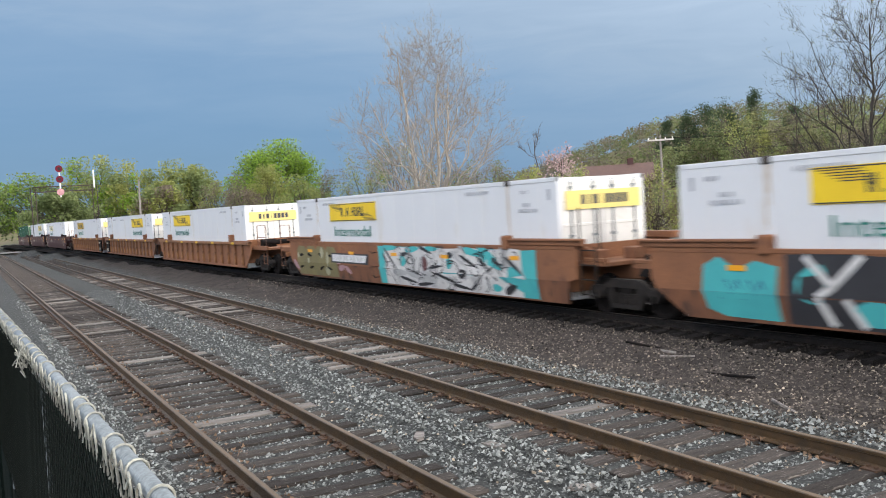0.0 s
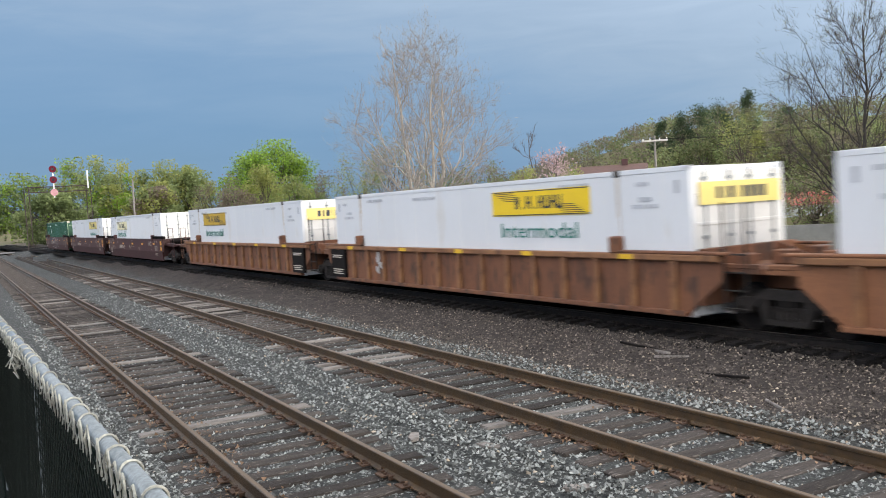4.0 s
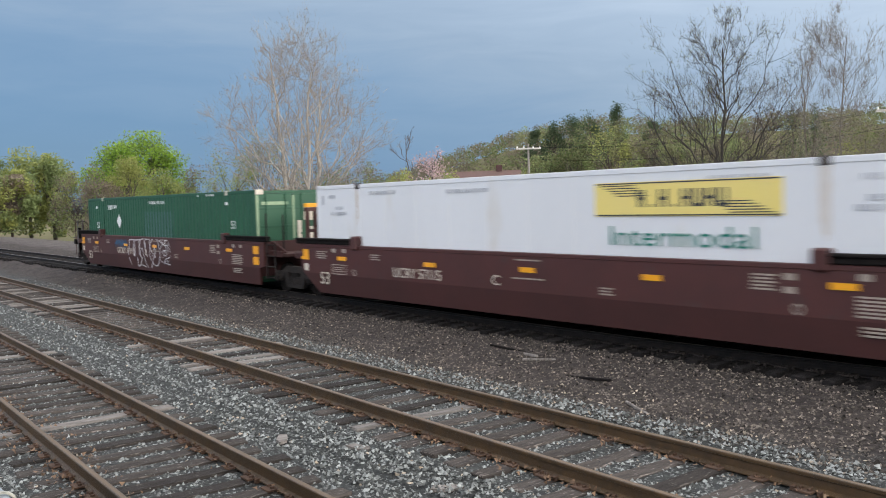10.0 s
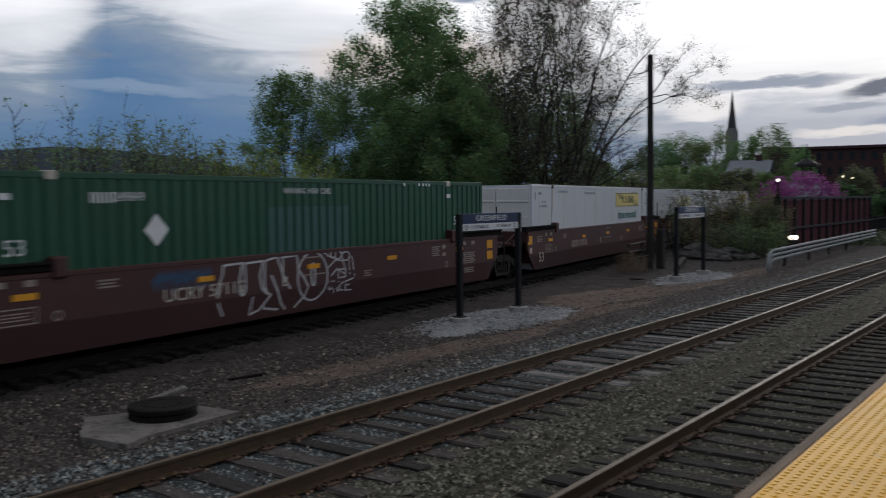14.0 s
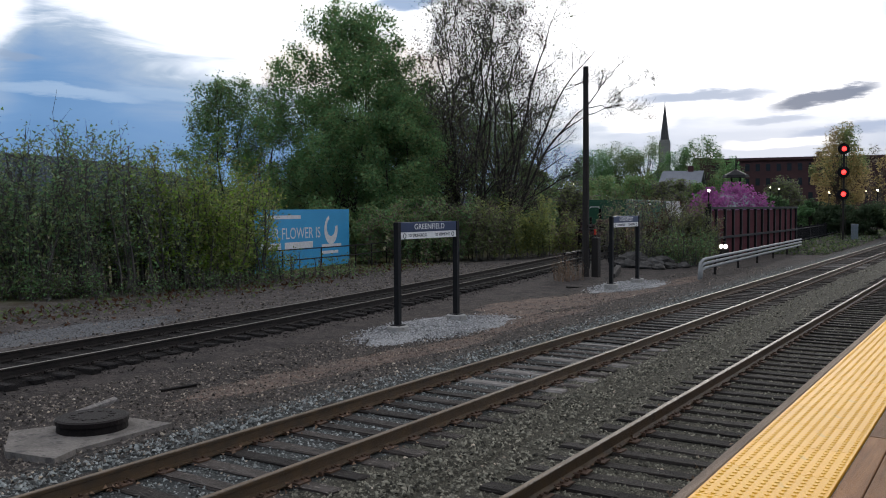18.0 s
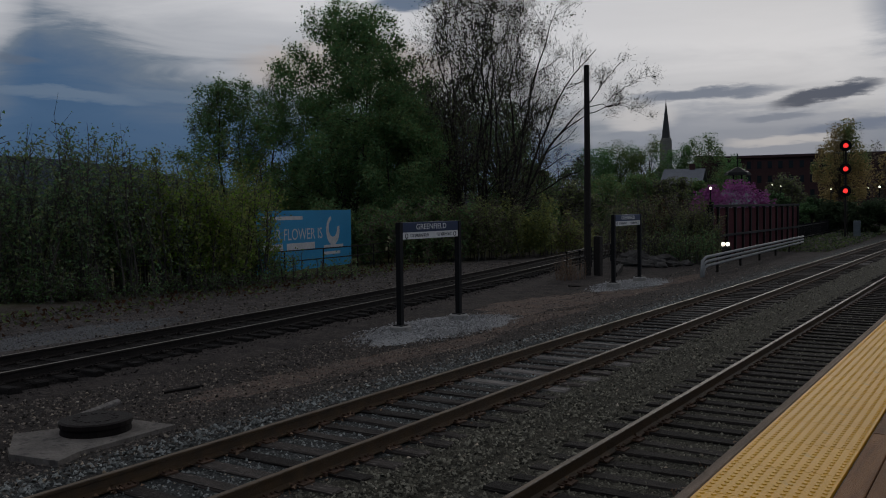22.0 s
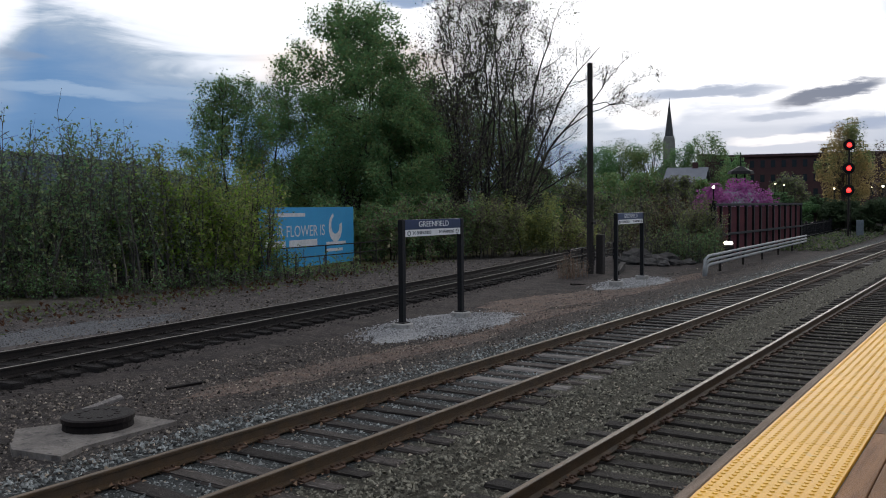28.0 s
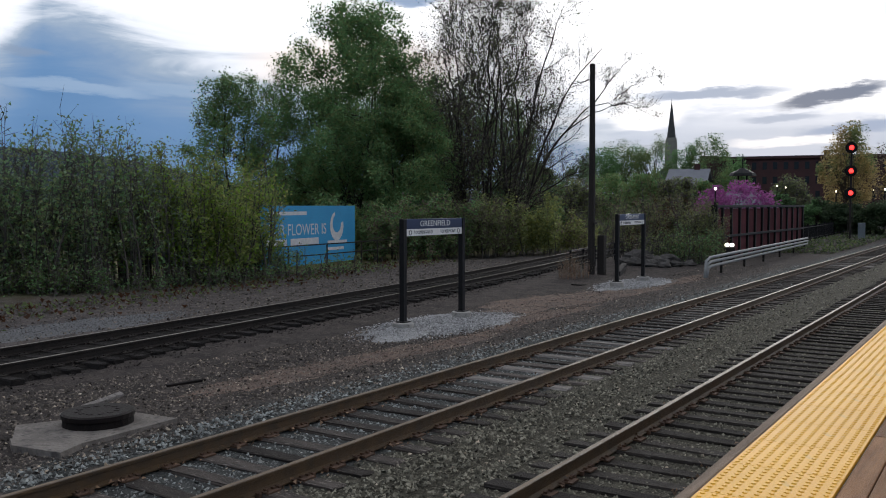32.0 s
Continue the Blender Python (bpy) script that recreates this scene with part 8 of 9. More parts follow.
for i, (az, d, H, leaf, cnt) in enumerate(((47.6, 46, 2.9, (LF_HILL, LF_GREEN), 11000), (50.5, 47, 3.1, (LF_GREEN, LF_OLIVE), 11000), (53.3, 46, 3.4, (LF_OLIVE, LF_BROWN, LF_GREEN), 11000), (56.2, 47, 3.6, (LF_OLIVE, LF_GREEN, LF_HAZE), 11000), (59.0, 48, 3.4, (LF_OLIVE, LF_HAZE), 11000), (61.8, 50, 3.0, (LF_OLIVE, LF_YELLOW), 11000), (64.4, 53, 2.3, (LF_YELLOW, LF_OLIVE, LF_BROWN), 8000), (66.6, 56, 2.6, (LF_OLIVE, LF_TWIG), 2000))):
    x, y = at(az, d)
    thicket("tangled undergrowth beneath the trees", x, y, 1.9, 1.3, H, 26, 330 + i, leaf, cnt, size=.14, turn=-az, stem=.7)
for i, (az, d, H, leaf, cnt) in enumerate(((68.4, 47.5, 3.7, (LF_OLIVE, LF_BROWN), 1500), (70.2, 48.5, 3.7, (LF_RUST, LF_OLIVE, LF_BROWN), 2500), (71.8, 49, 3.8, (LF_RUST, LF_BROWN, LF_OLIVE), 1700), (72.9, 48, 3.0, (LF_TWIG, LF_HILL, LF_OLIVE), 6000), (70.9, 46, 1.8, (LF_TWIG, LF_OLIVE), 1700), (72.4, 45.5, 1.9, (LF_HILL, LF_GREEN), 1900))):
    x, y = at(az, d)
    thicket("half-bare scrub with rusty leaves beside the pole", x, y, 1.3, .9, H, 30, 350 + i, leaf, cnt * 2, size=.09, turn=-az)
for i, (az, d, H, cnt) in enumerate(((45.3, 35.5, 1.9, 1200), (46.8, 35.8, 1.3, 500), (49.6, 36.5, 1.0, 400))):
    x, y = at(az, d)
    thicket("thin leafy shoots before the blue banner", x, y, .8, .5, H, 12, 375 + i, (LF_OLIVE, LF_GREEN), cnt, size=.1, turn=-az)
M_STRAW = mat("dry_grass", (.23, .135, .08), (.15, .092, .058), 10, .9, 0, 0, 60, island=.3)
x, y = at(64.9, 34.5)
thicket("clump of tall dry reddish grass", x, y, .75, .45, .95, 70, 390, LF_HAZE, 900, M_STRAW, .05, name="grass_clump", stem=.22)
for i, (az, d, el, half, lf) in enumerate(((66.6, 118, 3.8, 1.6, LF_GREEN), (68.2, 122, 4.6, 1.7, (LF_GREEN, LF_OLIVE)), (70.0, 120, 4.5, 1.5, (LF_GREEN, LF_OLIVE)), (72.0, 122, 3.9, 1.3, LF_GREEN), (73.4, 120, 4.5, 1.4, (LF_GREEN, LF_OLIVE)), (75.0, 124, 3.0, 1.0, LF_GREEN), (65.3, 110, 3.2, 1.5, (LF_GREEN, LF_TWIG)), (67.2, 85, 2.2, 1.6, (LF_OLIVE, LF_GREEN)), (69.6, 82, 2.6, 1.5, (LF_GREEN, LF_OLIVE)), (71.6, 80, 2.0, 1.3, (LF_OLIVE, LF_TWIG)), (73.2, 84, 1.7, .9, (LF_GREEN, LF_OLIVE)), (78.2, 120, 1.9, 1.1, (LF_OLIVE, LF_TWIG)), (79.6, 95, .5, 1.0, (LF_PINE, LF_GREEN)), (77.6, 100, .9, .9, (LF_PINE, LF_GREEN)), (82.6, 92, .4, 1.4, LF_PINE), (85.2, 90, .7, 1.6, (LF_PINE, LF_OLIVE)), (80.9, 93, .2, 1.0, LF_PINE))):
    far_tree("leafy green town tree", az, d, el, half, 400 + i, lf, group="town trees", size=.19, count=13000, clumps=70, low=.02)
far_tree("redbud in magenta bloom", 75.0, 76, 1.55, 2.1, 420, LF_REDBUD, size=.2, count=6480, clumps=40, low=.15)
far_tree("tall golden tree with lamplight put into its leaf colour", 81.3, 104, 5.1, 1.6, 421, (LF_GOLD, LF_GOLD, LF_OLIVE), size=.2, count=16000, clumps=60, low=.08, top=.2)
far_tree("thin tree behind the signal", 83.4, 112, 3.9, .9, 422, (LF_BROWN, LF_GOLD), size=.25, count=1620)

# rough grass beside the far end of the straight tracks
def verge_grass():
    rng = np.random.default_rng(52)
    n = 9000
    x, y = rng.uniform(56, 112, n), rng.uniform(9.3, 13.6, n)
    P = np.stack([x, y + (x - 69) * .05 * (x > 69), np.full(n, -.17) + rng.uniform(0, .22, n)], 1)
    me = leaf_mesh("verge_grass", P, .22, [LF_PINE, LF_TWIG, LF_HILLGREEN], rng, rng.integers(0, 3, n))
    tagged(new("verge_grass", me), "rough dark green grass beside the tracks", "grass", kind="stuff")
    n = 5000
    P = []
    for s, l in zip(rng.uniform(6, 50, n), rng.normal(7.2, .9, n)):
        x, y = line_c(s, l)[:2]
        P.append((x, y, ground_z(x, y) + rng.uniform(0, .12)))
    me = leaf_mesh("thicket_litter", np.array(P), .14, [LF_TWIG, LF_RUST, LF_HILLGREEN], rng, rng.integers(0, 3, n))
    tagged(new("thicket_litter", me), "dead leaves and weeds at the thicket's edge", "leaves", kind="stuff")


verge_grass()


# dead leaves along the rails
def leaf_litter():
    rng = np.random.default_rng(31)
    P = []
    for k in range(6500):
        c = rng.choice([A_Y - .95, A_Y + .75, A_Y - .55, B_Y - .9, B_Y + .62, B_Y - .62, B_Y + .95])
        x = rng.normal(-5, 11)
        P.append((x, c + rng.normal(0, .1), -.155 + (B_Z if c > 5 else 0) + rng.uniform(0, .02)))
    me = leaf_mesh("leaf_litter", np.array(P), .05, M_LEAF_DRY, rng)
    tagged(new("leaf_litter", me), "brown dead leaves caught along the rails", "leaves", kind="stuff")


leaf_litter()


# ---- buildings and the far background ----
M_SIDING = mat("pale_siding", (.48, .52, .56), (.4, .44, .48), 1, .7, 0, .1, 30, stretch=(.3, .3, 12))
M_REDROOF = mat("red_metal_roof", (.42, .06, .055), (.34, .05, .05), 1, .6, 0, .1, 30)
M_BROWNROOF = mat("brown_shingle_roof", (.105, .055, .045), (.08, .045, .038), 2, .9, 0, .3, 30)
M_GREYROOF = mat("grey_roof", (.2, .21, .24), (.16, .17, .2), 1, .7, 0, .2, 30)
M_DARKBRICK = mat("dark_brick", (.07, .03, .03), (.05, .022, .024), .8, .9, 0, .2, 20)
M_STONEGREY = mat("grey_masonry", (.24, .24, .23), (.18, .18, .17), 1.2, .9, 0, .3, 20)
M_GLASS = mat("dark_window_glass", (.02, .025, .03), (.015, .02, .025), 1, .15, 0, 0, 20)
M_ASPHALT = mat("pale_worn_asphalt", (.22, .21, .2), (.16, .155, .15), 1.5, .9, 0, .3, 30)
M_LAMP = mat("street_lamp_glow", (1.0, .78, .5), (1.0, .76, .48), 1, .5, 0, 0, 20, glow=14.0)
M_LAMPW = mat("white_lamp_glow", (1.0, .9, .72), (1.0, .9, .7), 1, .5, 0, 0, 20, glow=16.0)


def house(label, az, d, half, zlo, zeave, ztop, depth, wall, roof, windows=3, storeys=1, turn=0.0):
    """A gabled house: walls, pitched roof with eaves, windows with frames and a door."""
    x, y = at(az, d)
    w = d * math.tan(radians(half))
    t = thing("house", label, "house", "houses", pose(x, y, 0, 0, 0, -az + turn))
    part("wall", Shape().box(-w, w, 0, depth, zlo, zeave), wall, t)
    s = Shape().prism([(0, zeave), (depth, zeave), (depth / 2, ztop)], -w + .02, w - .02, "x")
    part("gable", s, wall, t)
    for a, b in (((-.5, zeave - .25), (depth / 2, ztop + .12)), ((depth + .5, zeave - .25), (depth / 2, ztop + .12))):
        part("roof", Shape().prism([a, b, (b[0], b[1] + .18), (a[0], a[1] + .18)], -w - .5, w + .5, "x"), roof, t)
    h = (zeave - zlo) / storeys
    for f in range(storeys):
        for i in range(windows):
            cx = -w + 2 * w * (i + .5) / windows
            z = zlo + h * f + h * .35
            win = part("window", Shape().box(cx - .55, cx + .55, -.06, .04, z, z + h * .45, .01), M_WHITE, t)
            for px in (-.26, .26):
                part("pane", Shape().box(cx + px - .21, cx + px + .21, -.075, -.05, z + .08, z + h * .45 - .08), M_GLASS, win)
    part("door", Shape().box(w * .55, w * .55 + 1.0, -.05, .03, zlo, zlo + 2.05, .01), M_BOXEND, t)
    part("chimney", Shape().box(w * .3, w * .3 + .7, depth / 2 - .35, depth / 2 + .35, ztop - .8, ztop + .9, .02), M_DARKBRICK, t)
    return t


house("long pale house with a faded red roof", -40.2, 170, 3.3, -4.5, -.4, 1.4, 9, M_SIDING, M_REDROOF, 5)
house("pale gabled house beside the red-roofed one", -43.0, 160, 1.0, -4.5, -.6, 1.6, 8, M_SIDING, M_REDROOF, 2, turn=8)
house("low building with a brown roof among shrubs", -50.0, 98, 2.0, -2.5, 4.6, 6.2, 9, M_DARKBRICK, M_BROWNROOF, 4, 2)
house("grey-roofed house in the trees", 72.0, 112, 1.05, -1.5, 5.4, 7.1, 9, M_STONEGREY, M_GREYROOF, 3, 2, turn=-6)


def wall_run():
    t = thing("retaining_wall", "long grey concrete wall beyond the far track", "wall", kind="structure")
    for i in range(12):
        az0, az1 = -48.5 + 1.2 * i, -47.3 + 1.2 * i
        (x0, y0), (x1, y1) = at(az0, 58 - .3 * i), at(az1, 58 - .3 * (i + 1))
        s = Shape()
        s.v += [(x0, y0, -2.5), (x1, y1, -2.5), (x1, y1, .45), (x0, y0, .45), (x0, y0 + .4, -2.5), (x1, y1 + .4, -2.5), (x1, y1 + .4, .45), (x0, y0 + .4, .45)]
        for q in ((0, 1, 2, 3), (5, 4, 7, 6), (3, 2, 6, 7), (0, 4, 5, 1), (1, 5, 6, 2), (4, 0, 3, 7)):
            s.face(*q)
        part("panel", s, M_STONEGREY, t)


wall_run()


def brick_block():
    """The long dark brick mill with its rows of windows."""
    d = 195
    t = thing("brick_building", "long dark brick building with rows of windows", "building", m=pose(*at(79.4, d), 0, 0, 0, -79.4))
    w0, w1 = -22, 22
    z1 = EYE.z + d * math.tan(radians(2.85))
    part("wall", Shape().box(w0, w1, 0, 14, -2, z1), M_DARKBRICK, t)
    part("cornice", Shape().box(w0 - .3, w1 + .3, -.35, 14.3, z1, z1 + .5, .05), M_DARKBRICK, t)
    part("roof", Shape().box(w0, w1, 0, 14, z1 + .5, z1 + .62), M_GREYROOF, t)
    part("chimney", Shape().box(2, 3.2, 5, 6.2, z1 + .6, z1 + 1.9, .03), M_DARKBRICK, t)
    part("stair_tower", Shape().box(w0 - .4, w0 + 3.2, -.8, 6, -2, z1 + .9, .03), M_DARKBRICK, t)
    for r in range(3):
        for i in range(19):
            cx = w0 + 4.5 + 2.05 * i
            z = z1 - 2.3 - 3.0 * r
            if cx < w1 - 1:
                win = part("window", Shape().box(cx - .5, cx + .5, -.05, .05, z, z + 1.7), M_DARKBRICK, t)
                part("pane", Shape().box(cx - .42, cx + .42, -.07, -.04, z + .1, z + 1.6), M_GLASS, win)


brick_block()


def church():
    d = 300
    t = thing("church", "church with a tall dark pointed spire", "church", m=pose(*at(71.1, d), 0, 0, 0, -71.1))
    zt = EYE.z + d * math.tan(radians(6.6))
    zb = EYE.z + d * math.tan(radians(4.1))
    part("tower", Shape().box(-1.9, 1.9, -1.9, 1.9, -2, zb, .1), M_STONEGREY, t)
    part("belfry", Shape().box(-1.7, 1.7, -1.7, 1.7, zb, zb + .8, .1), M_STONEGREY, t)
    part("spire", Shape().tube([(0, 0, zb + .8), (0, 0, zt - .6)], [1.45, .1], 8), mat("dark_slate_spire", (.05, .052, .058), (.035, .037, .042), 1, .7, 0, .2, 30), t)
    part("finial", Shape().tube([(0, 0, zt - .6), (0, 0, zt + .3)], .08, 5), M_BLACK, t)
    part("nave", Shape().box(-6, 6, 2.6, 26, -2, zb - 12), M_STONEGREY, t)
    part("roof", Shape().prism([(-6.4, zb - 12), (6.4, zb - 12), (0, zb - 7)], 2.6, 26.4, "y"), M_GREYROOF, t)


church()


def cupola():
    d = 92
    x, y = at(75.4, d)
    t = thing("pavilion", "small pavilion roof topped by a cupola", "pavilion", m=pose(x, y, 0, 0, 0, -75.1))
    z = EYE.z + d * math.tan(radians(1.15))
    part("wall", Shape().box(-3.4, 3.4, -2.5, 2.5, -1.5, z - 2.2), M_DARKBRICK, t)
    part("roof", Shape().tube([(0, 0, z - 2.2), (0, 0, z)], [4.8, .9], 4), M_GREYROOF, t)
    for a in range(4):
        part("post", Shape().box(.55 * math.cos(a * 1.571 + .785) - .07, .55 * math.cos(a * 1.571 + .785) + .07, .55 * math.sin(a * 1.571 + .785) - .07, .55 * math.sin(a * 1.571 + .785) + .07, z - .1, z + 1.1), M_BLACK, t)
    part("cupola_roof", Shape().tube([(0, 0, z + 1.1), (0, 0, z + 1.35), (0, 0, z + 1.9)], [1.3, 1.2, .1], 8), M_BLACK, t)
    part("finial", Shape().tube([(0, 0, z + 1.9), (0, 0, z + 3.2)], .06, 5), M_BLACK, t)


cupola()


def street_lamp(az, d, el, glow, r=.22):
    x, y = at(az, d)
    z = EYE.z + d * math.tan(radians(el))
    zg = ground_z(x, y)
    t = thing("street_lamp", "lit street lamp on a thin black post", "street lamp", "street lamps", pose(x, y, 0))
    part("post", Shape().tube([(0, 0, zg), (0, 0, z - r)], [.07, .05], 8), M_BLACK, t)
    part("globe", Shape().ball((0, 0, z), r, 12, 8), glow, t, "glowing lamp globe", smooth=True)
    part("cap", Shape().tube([(0, 0, z + r * .9), (0, 0, z + r * 1.4)], [r * .6, .03], 8), M_BLACK, t)


for az, d, el, g_, r_ in ((73.8, 72, 1.05, M_LAMPW, .11), (77.4, 110, 1.2, M_LAMP, .08), (77.9, 112, 1.1, M_LAMP, .08), (80.7, 96, .85, M_LAMP, .08), (83.3, 98, .95, M_LAMPW, .10), (82.7, 110, .9, M_LAMP, .08), (65.4, 110, 1.5, M_LAMP, .09)):
    street_lamp(az, d, el, g_, r_)


# a pair of lamps low on the bridge screen
def screen_lamps():
    x, y = 47.3, 12.95
    t = thing("floodlight", "pair of bright lamps low on the screen", "lamp", m=pose(x, y, .38, 0, 0, -74))
    part("bracket", Shape().box(-.3, .3, .05, .4, -.85, .12, .03), M_BLACK, t)
    for dx in (-.11, .12):
        part("lens", Shape().ball((dx, 0, .25), .11, 12, 8), M_LAMPW, t, "glowing white lens", smooth=True)


screen_lamps()


def parapet():
    """The pale road-bridge parapet half hidden by scrub, with a dark girder above."""
    t = thing("road_bridge", "pale concrete parapet of a road bridge behind the scrub", "bridge", m=pose(*at(67.0, 88), 0, 0, 0, -67 + 4))
    part("parapet", Shape().box(-7, 9, 0, .5, .6, 2.5, .03), M_CONCRETE, t)
    part("girder", Shape().box(-7, 9, .1, .6, -1.4, .6, .03), M_DARKBRICK, t)
    for i in range(9):
        part("post", Shape().box(-7 + 2 * i - .05, -6.9 + 2 * i, .2, .3, 2.5, 3.4), M_BLACK, t)
    part("rail", Shape().box(-7, 9, .2, .28, 3.34, 3.44), M_BLACK, t)


parapet()


def blue_banner():
    a, b = Vector((26.3, 26.6, 0)), Vector((34.2, 27.9, 0))
    d = b - a
    t = thing("banner", "large blue banner with white lettering and a round logo", "banner", m=pose(a.x, a.y, 0, 0, 0, math.degrees(math.atan2(d.y, d.x))))
    w = d.length
    blue = mat("sky_blue_banner", (.035, .30, .56), (.03, .26, .5), .6, .6, 0, .05, 20)
    part("sheet", Shape().box(0, w, 0, .05, .02, 2.72, .005), blue, t)
    lettering("words", "OUR FLOWER IS", .72, M_SPRAY, t, Matrix.Translation((w * .36, -.006, 1.62)) @ STAND, w * .6)
    s = Shape()
    for z, x0, x1, h in ((2.3, .4, 3.6, .16), (.95, .5, 2.0, .3), (.95, 2.3, 4.6, .3), (.9, 5.4, 7.2, .16), (.6, 5.4, 6.9, .14)):
        s.box(x0, x1, -.008, -.002, z, z + h)
    part("lettering_block", s, M_SPRAY, t, kind="stuff")
    s = Shape()
    for k in range(13):
        a0, a1 = 1.9 + k * .36, 1.9 + (k + 1) * .36
        s.plate([(w * .78 + q * math.cos(v), -.004, 1.75 + q * 1.15 * math.sin(v)) for q, v in ((.62, a0), (.62, a1), (.38 + .1 * math.sin(a1), a1), (.38 + .1 * math.sin(a0), a0))], (0, -1, 0), .006)
    part("round_logo", s, M_SPRAY, t)
    for x in (0, w / 2, w):
        part("post", Shape().box(x - .05, x + .05, .06, .16, -.6, 2.72, .01), M_STEEL, t)


blue_banner()


def path_railing():
    """The dark two-bar railing along the path, from the thicket to the pole."""
    t = thing("railing", "dark two-rail metal railing along the slope", "railing")
    pts = [at(27, 34.5), at(33, 33.8), at(38, 34.2), at(42.5, 35.6), at(46.5, 37.5), at(51.2, 42.0), at(53.2, 45.5)]
    P = []
    for (x0, y0), (x1, y1) in zip(pts, pts[1:]):
        for i in range(2):
            P.append((x0 + (x1 - x0) * i / 2, y0 + (y1 - y0) * i / 2))
    P.append(pts[-1])
    for x, y in P:
        part("post", Shape().tube([(x, y, ground_z(x, y) - .2), (x, y, 1.02)], .035, 6), M_STEEL, t)
    for z in (1.0, .55):
        part("rail", Shape().tube([(x, y, z) for x, y in P], .028, 6), M_STEEL, t)
    t = thing("railing", "dark railing beside the far track near the pole", "railing")
    P = [line_c(s, -2.1)[:2] for s in (44.4, 46.6, 48.8, 51, 53.2, 55.4, 57.6)]
    for x, y in P:
        part("post", Shape().tube([(x, y, -.3), (x, y, .85)], .045, 6), M_BLACK, t)
    for z in (.82, .5, .2):
        part("rail", Shape().tube([(x, y, z) for x, y in P], .03, 6), M_BLACK, t)


path_railing()


def boulders():
    r = random.Random(6)
    m = mat("grey_boulder", (.085, .08, .075), (.045, .042, .04), 2, .95, 0, .6, 12, rand=.3, sheen=.2)
    for i, (az, d, s) in enumerate(((68.9, 42.5, .55), (69.6, 43.5, .8), (70.4, 43.2, .7), (69.9, 42.0, .5), (71.0, 44.2, .75), (68.3, 43.0, .5), (71.5, 42.8, .45), (70.8, 41.8, .4), (69.2, 44.6, .9), (72.3, 43.6, .4))):
        x, y = at(az, d)
        s *= .72
        b = Shape().ball((0, 0, 0), s, 9, 6)
        b.v = [(px * (1 + r.uniform(-.2, .2)) * 1.3, py * (1 + r.uniform(-.2, .2)), pz * (.6 + r.uniform(-.25, .25))) for px, py, pz in b.v]
        ob = tagged(part("boulder", b, m, None), "rough grey boulder in a heap beside the track", "boulder", "heap of boulders")
        ob.matrix_basis = pose(x, y, ground_z(x, y) + s * .3, 0, 0, r.uniform(0, 360))


boulders()


M_PALEARM = mat("bleached_crossarm", (.55, .53, .50), (.42, .40, .38), 3, .9, 0, .3, 30, stretch=(1, 6, 6))


def light_pole(label, az, d, el, arms, seed, lean=0.0, transformer=False):
    """A utility pole with crossarm, insulators and braces."""
    x, y = at(az, d)
    z1 = EYE.z + d * math.tan(radians(el))
    zg = ground_z(x, y)
    t = thing("utility_pole", label, "pole", "utility poles", pose(x, y, zg, 0, lean, -az + 8))
    h = z1 - zg
    part("pole", Shape().tube([(0, 0, -.3), (0, 0, h)], [.15, .1], 10), M_GREYPOLE, t)
    for k in range(arms):
        z = h - .45 - .9 * k
        arm = part("crossarm", Shape().box(-1.22, 1.22, -.2, -.1, z - .075, z + .075, .01), M_PALEARM, t)
        for q in (-1.1, -.45, .45, 1.1):
            part("insulator", Shape().tube([(q, -.15, z + .06), (q, -.15, z + .12), (q, -.15, z + .24)], [.03, .06, .04], 8), M_WHITE, arm)
        part("brace", Shape().tube([(-.7, -.16, z - .05), (0, -.12, z - .6), (.7, -.16, z - .05)], .02, 5), M_GREYPOLE, arm)
    if transformer:
        for q in (-.42, .42):
            part("transformer", Shape().tube([(q, -.1, h - 3.0), (q, -.1, h - 2.1), (q, -.1, h - 2.0)], [.24, .24, .12], 14), M_STONEGREY, t, "grey can transformer")
    return (x, y, zg + h)


tp1 = light_pole("grey utility pole with a pale crossarm", -47.3, 86, 3.75, 1, 1)
tp2 = light_pole("utility pole with two can transformers", -25.5, 60, 5.1, 1, 2, transformer=True)
tp3 = light_pole("slim utility pole beyond the train", -80.5, 112, 3.0, 0, 3, 1.0)
tp4 = light_pole("utility pole with a crossarm", 16.0, 95, 3.0, 1, 4)


def wires():
    t = thing("power_lines", "thin overhead power lines sagging between poles", "cable", kind="stuff")
    s = Shape()
    ends = [(tp1[0], tp1[1], tp1[2] - .2), (tp2[0], tp2[1], tp2[2] - .2), (tp4[0], tp4[1], tp4[2] - .2)]
    for a, b in zip(ends, ends[1:]):
        for dy, dz in ((0, 0), (.45, -.05), (0, -1.2)):
            s.tube([(a[0] + (b[0] - a[0]) * f, a[1] + (b[1] - a[1]) * f + dy, a[2] + (b[2] - a[2]) * f + dz - 4 * .9 * f * (1 - f)) for f in [i / 12 for i in range(13)]], .016, 4)
    part("wire", s, M_BLACK, t, kind="stuff")


wires()


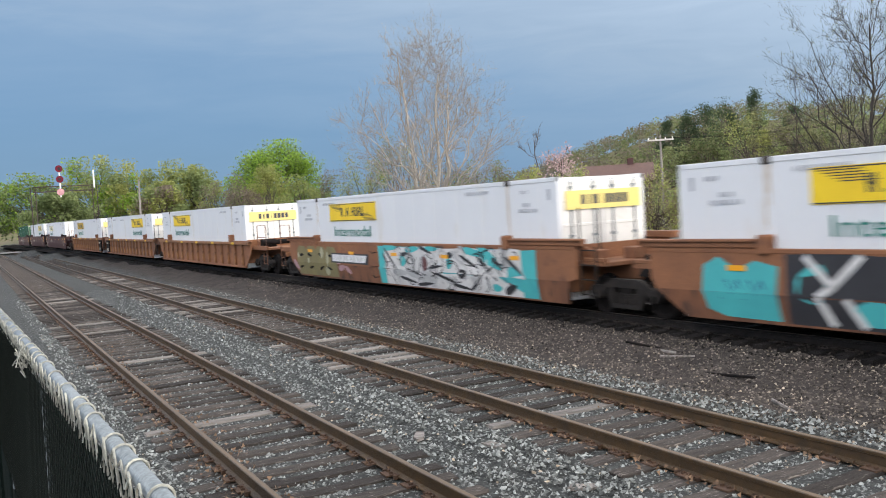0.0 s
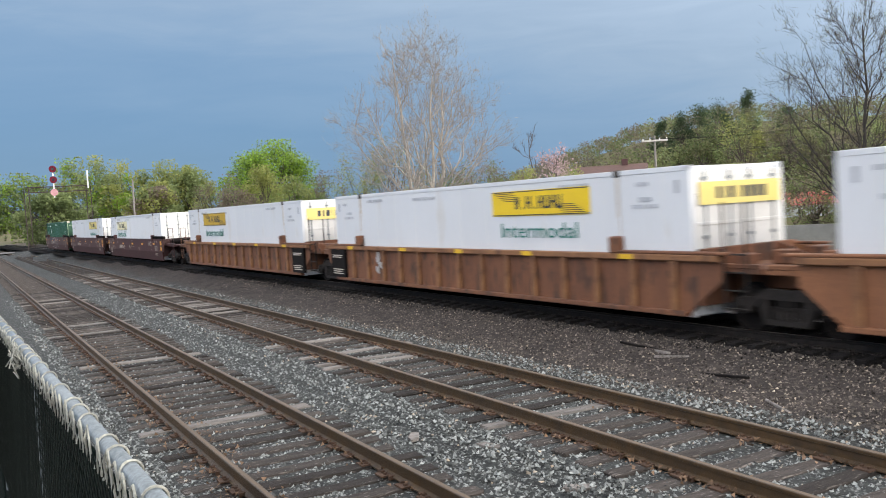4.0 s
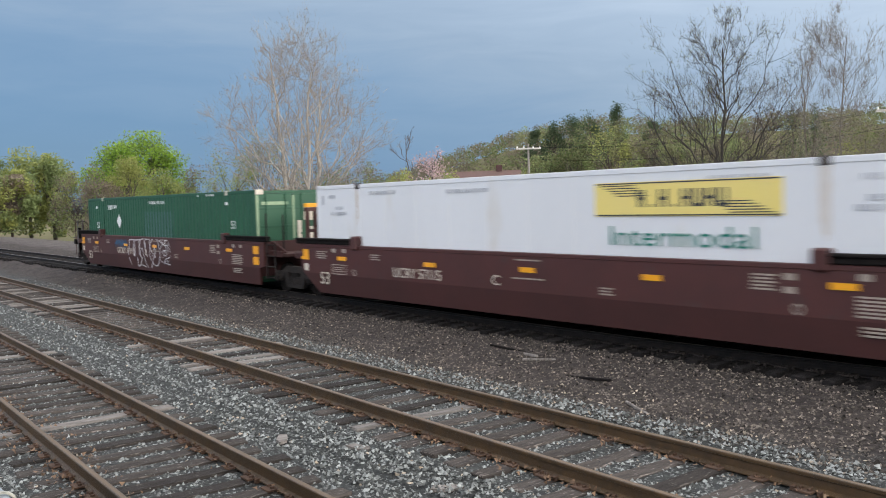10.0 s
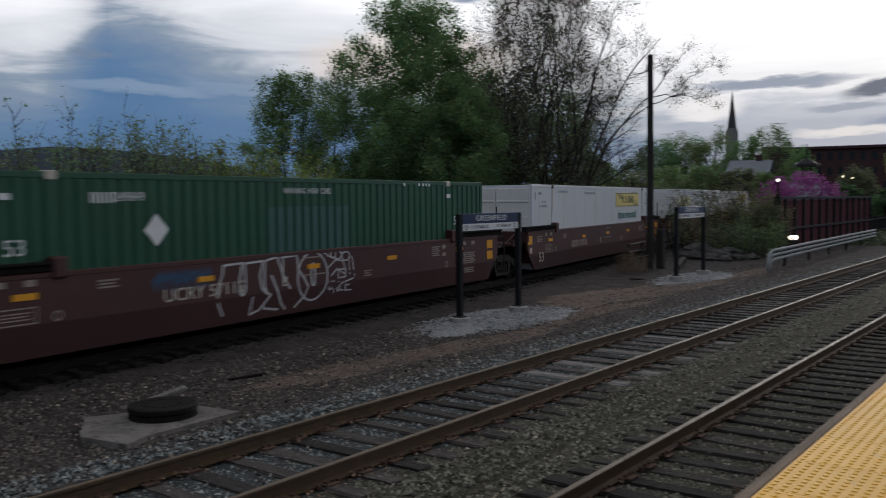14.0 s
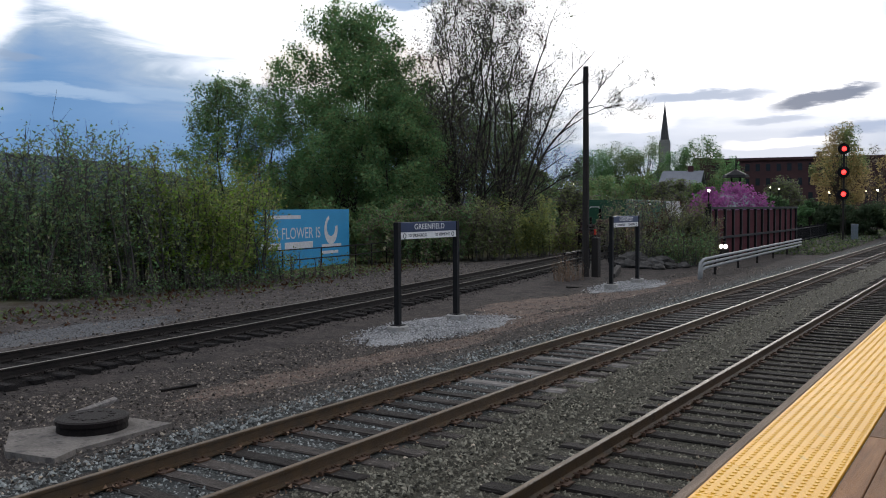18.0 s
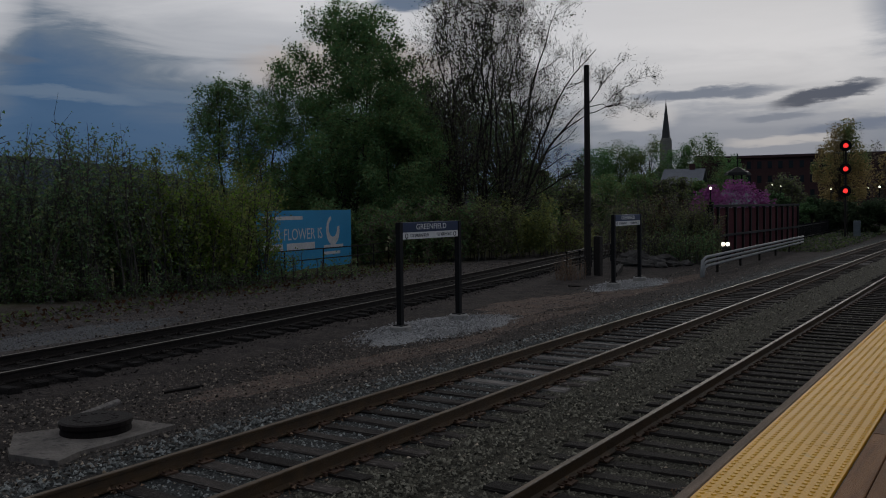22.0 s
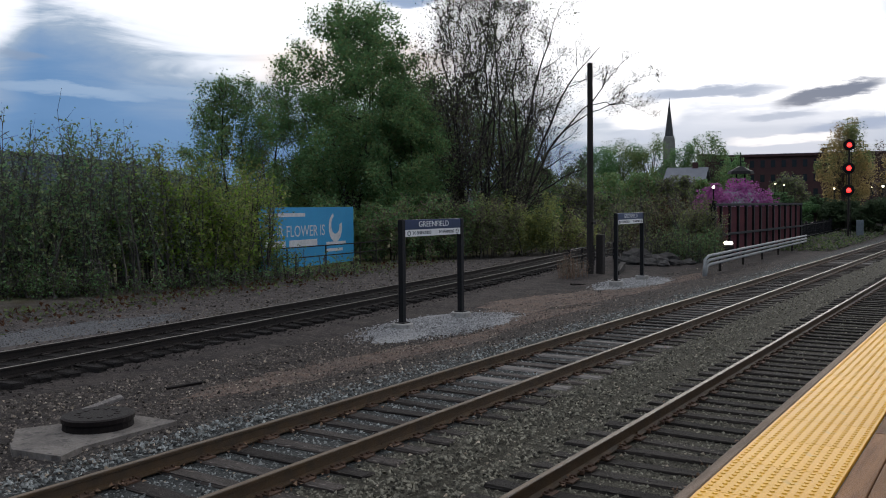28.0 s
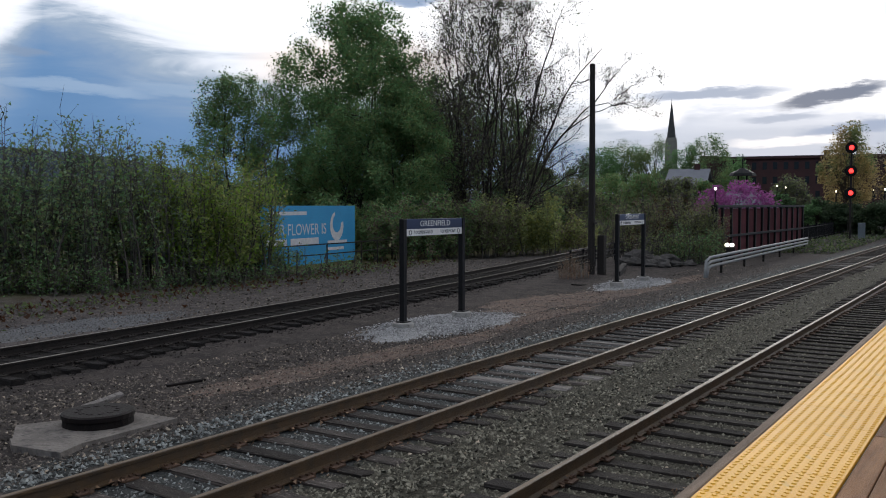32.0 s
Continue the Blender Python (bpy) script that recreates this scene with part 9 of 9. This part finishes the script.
def signal_bridge():
    """Truss signal bridge beyond the crossing: two lattice posts, a truss and a three-disc signal."""
    d = 132
    t = thing("signal_bridge", "rusty truss signal bridge with three red signal discs", "signal bridge", m=pose(*at(-84.7, d), 0, 0, 0, 84.7 + 0))
    rust = mat("dark_rusted_truss", (.06, .045, .04), (.04, .03, .028), 3, .9, .1, .3, 40)
    w = d * math.tan(radians(1.7))
    zb = EYE.z + d * math.tan(radians(2.45))
    for x in (-w, w):
        p = Shape()
        for dx in (-.3, .3):
            p.box(x + dx - .06, x + dx + .06, -.06, .06, -1, zb + .6)
        for k in range(9):
            p.tube([(x - .3, 0, .4 + k), (x + .3, 0, 1.3 + k)], .03, 4)
        part("lattice_post", p, rust, t)
    b = Shape()
    for z in (zb, zb + .7):
        b.box(-w, w, -.08, .08, z - .07, z + .07)
    n = 10
    for i in range(n):
        x0, x1 = -w + 2 * w * i / n, -w + 2 * w * (i + 1) / n
        b.tube([(x0, 0, zb), (x1, 0, zb + .7)], .035, 4).tube([(x1, 0, zb + .7), (x1, 0, zb)], .03, 4)
    part("truss", b, rust, t)
    xs = -.45
    part("mast", Shape().tube([(xs, -.1, zb - .8), (xs, -.1, zb + 3.4)], .09, 8), M_WHITE, t)
    red = mat("red_signal_disc", (.13, .012, .025), (.09, .01, .02), 2, .7, sheen=.1)
    pale = mat("faded_pink_disc", (.5, .26, .27), (.42, .2, .22), 2, .6)
    for z, m in ((zb + 3.1, red), (zb + 1.65, red), (zb - .1, pale)):
        h = part("signal_disc", Shape().tube([(xs, -.2, z), (xs, -.28, z)], [.48, .48], 20), m, t)
        part("lens", Shape().tube([(xs, -.28, z), (xs, -.32, z)], [.18, .16], 14), M_GLASS if m is red else pale, h)
    part("white_mast", Shape().tube([(w, -.1, zb + .3), (w, -.1, zb + 2.8)], .1, 8), M_WHITE, t, "white painted mast")


signal_bridge()


def crossing():
    """The level crossing at the far left: pale roadway over the tracks."""
    s = Shape()
    xs, ys = (-158, -146), [-6, 1.2, A_Y - .8, A_Y + .8, B_Y - .8, B_Y + .8, 11, 30]
    for i, y in enumerate(ys):
        for x in xs:
            s.v.append((x, y, .015 + (.05 if y > 4 else 0) + (.5 if y > 9 else 0)))
    for i in range(len(ys) - 1):
        s.face(2 * i, 2 * i + 1, 2 * i + 3, 2 * i + 2)
    tagged(part("road", s, M_ASPHALT, None), "pale worn roadway of a level crossing over the tracks", "road", kind="structure")


crossing()

motions()
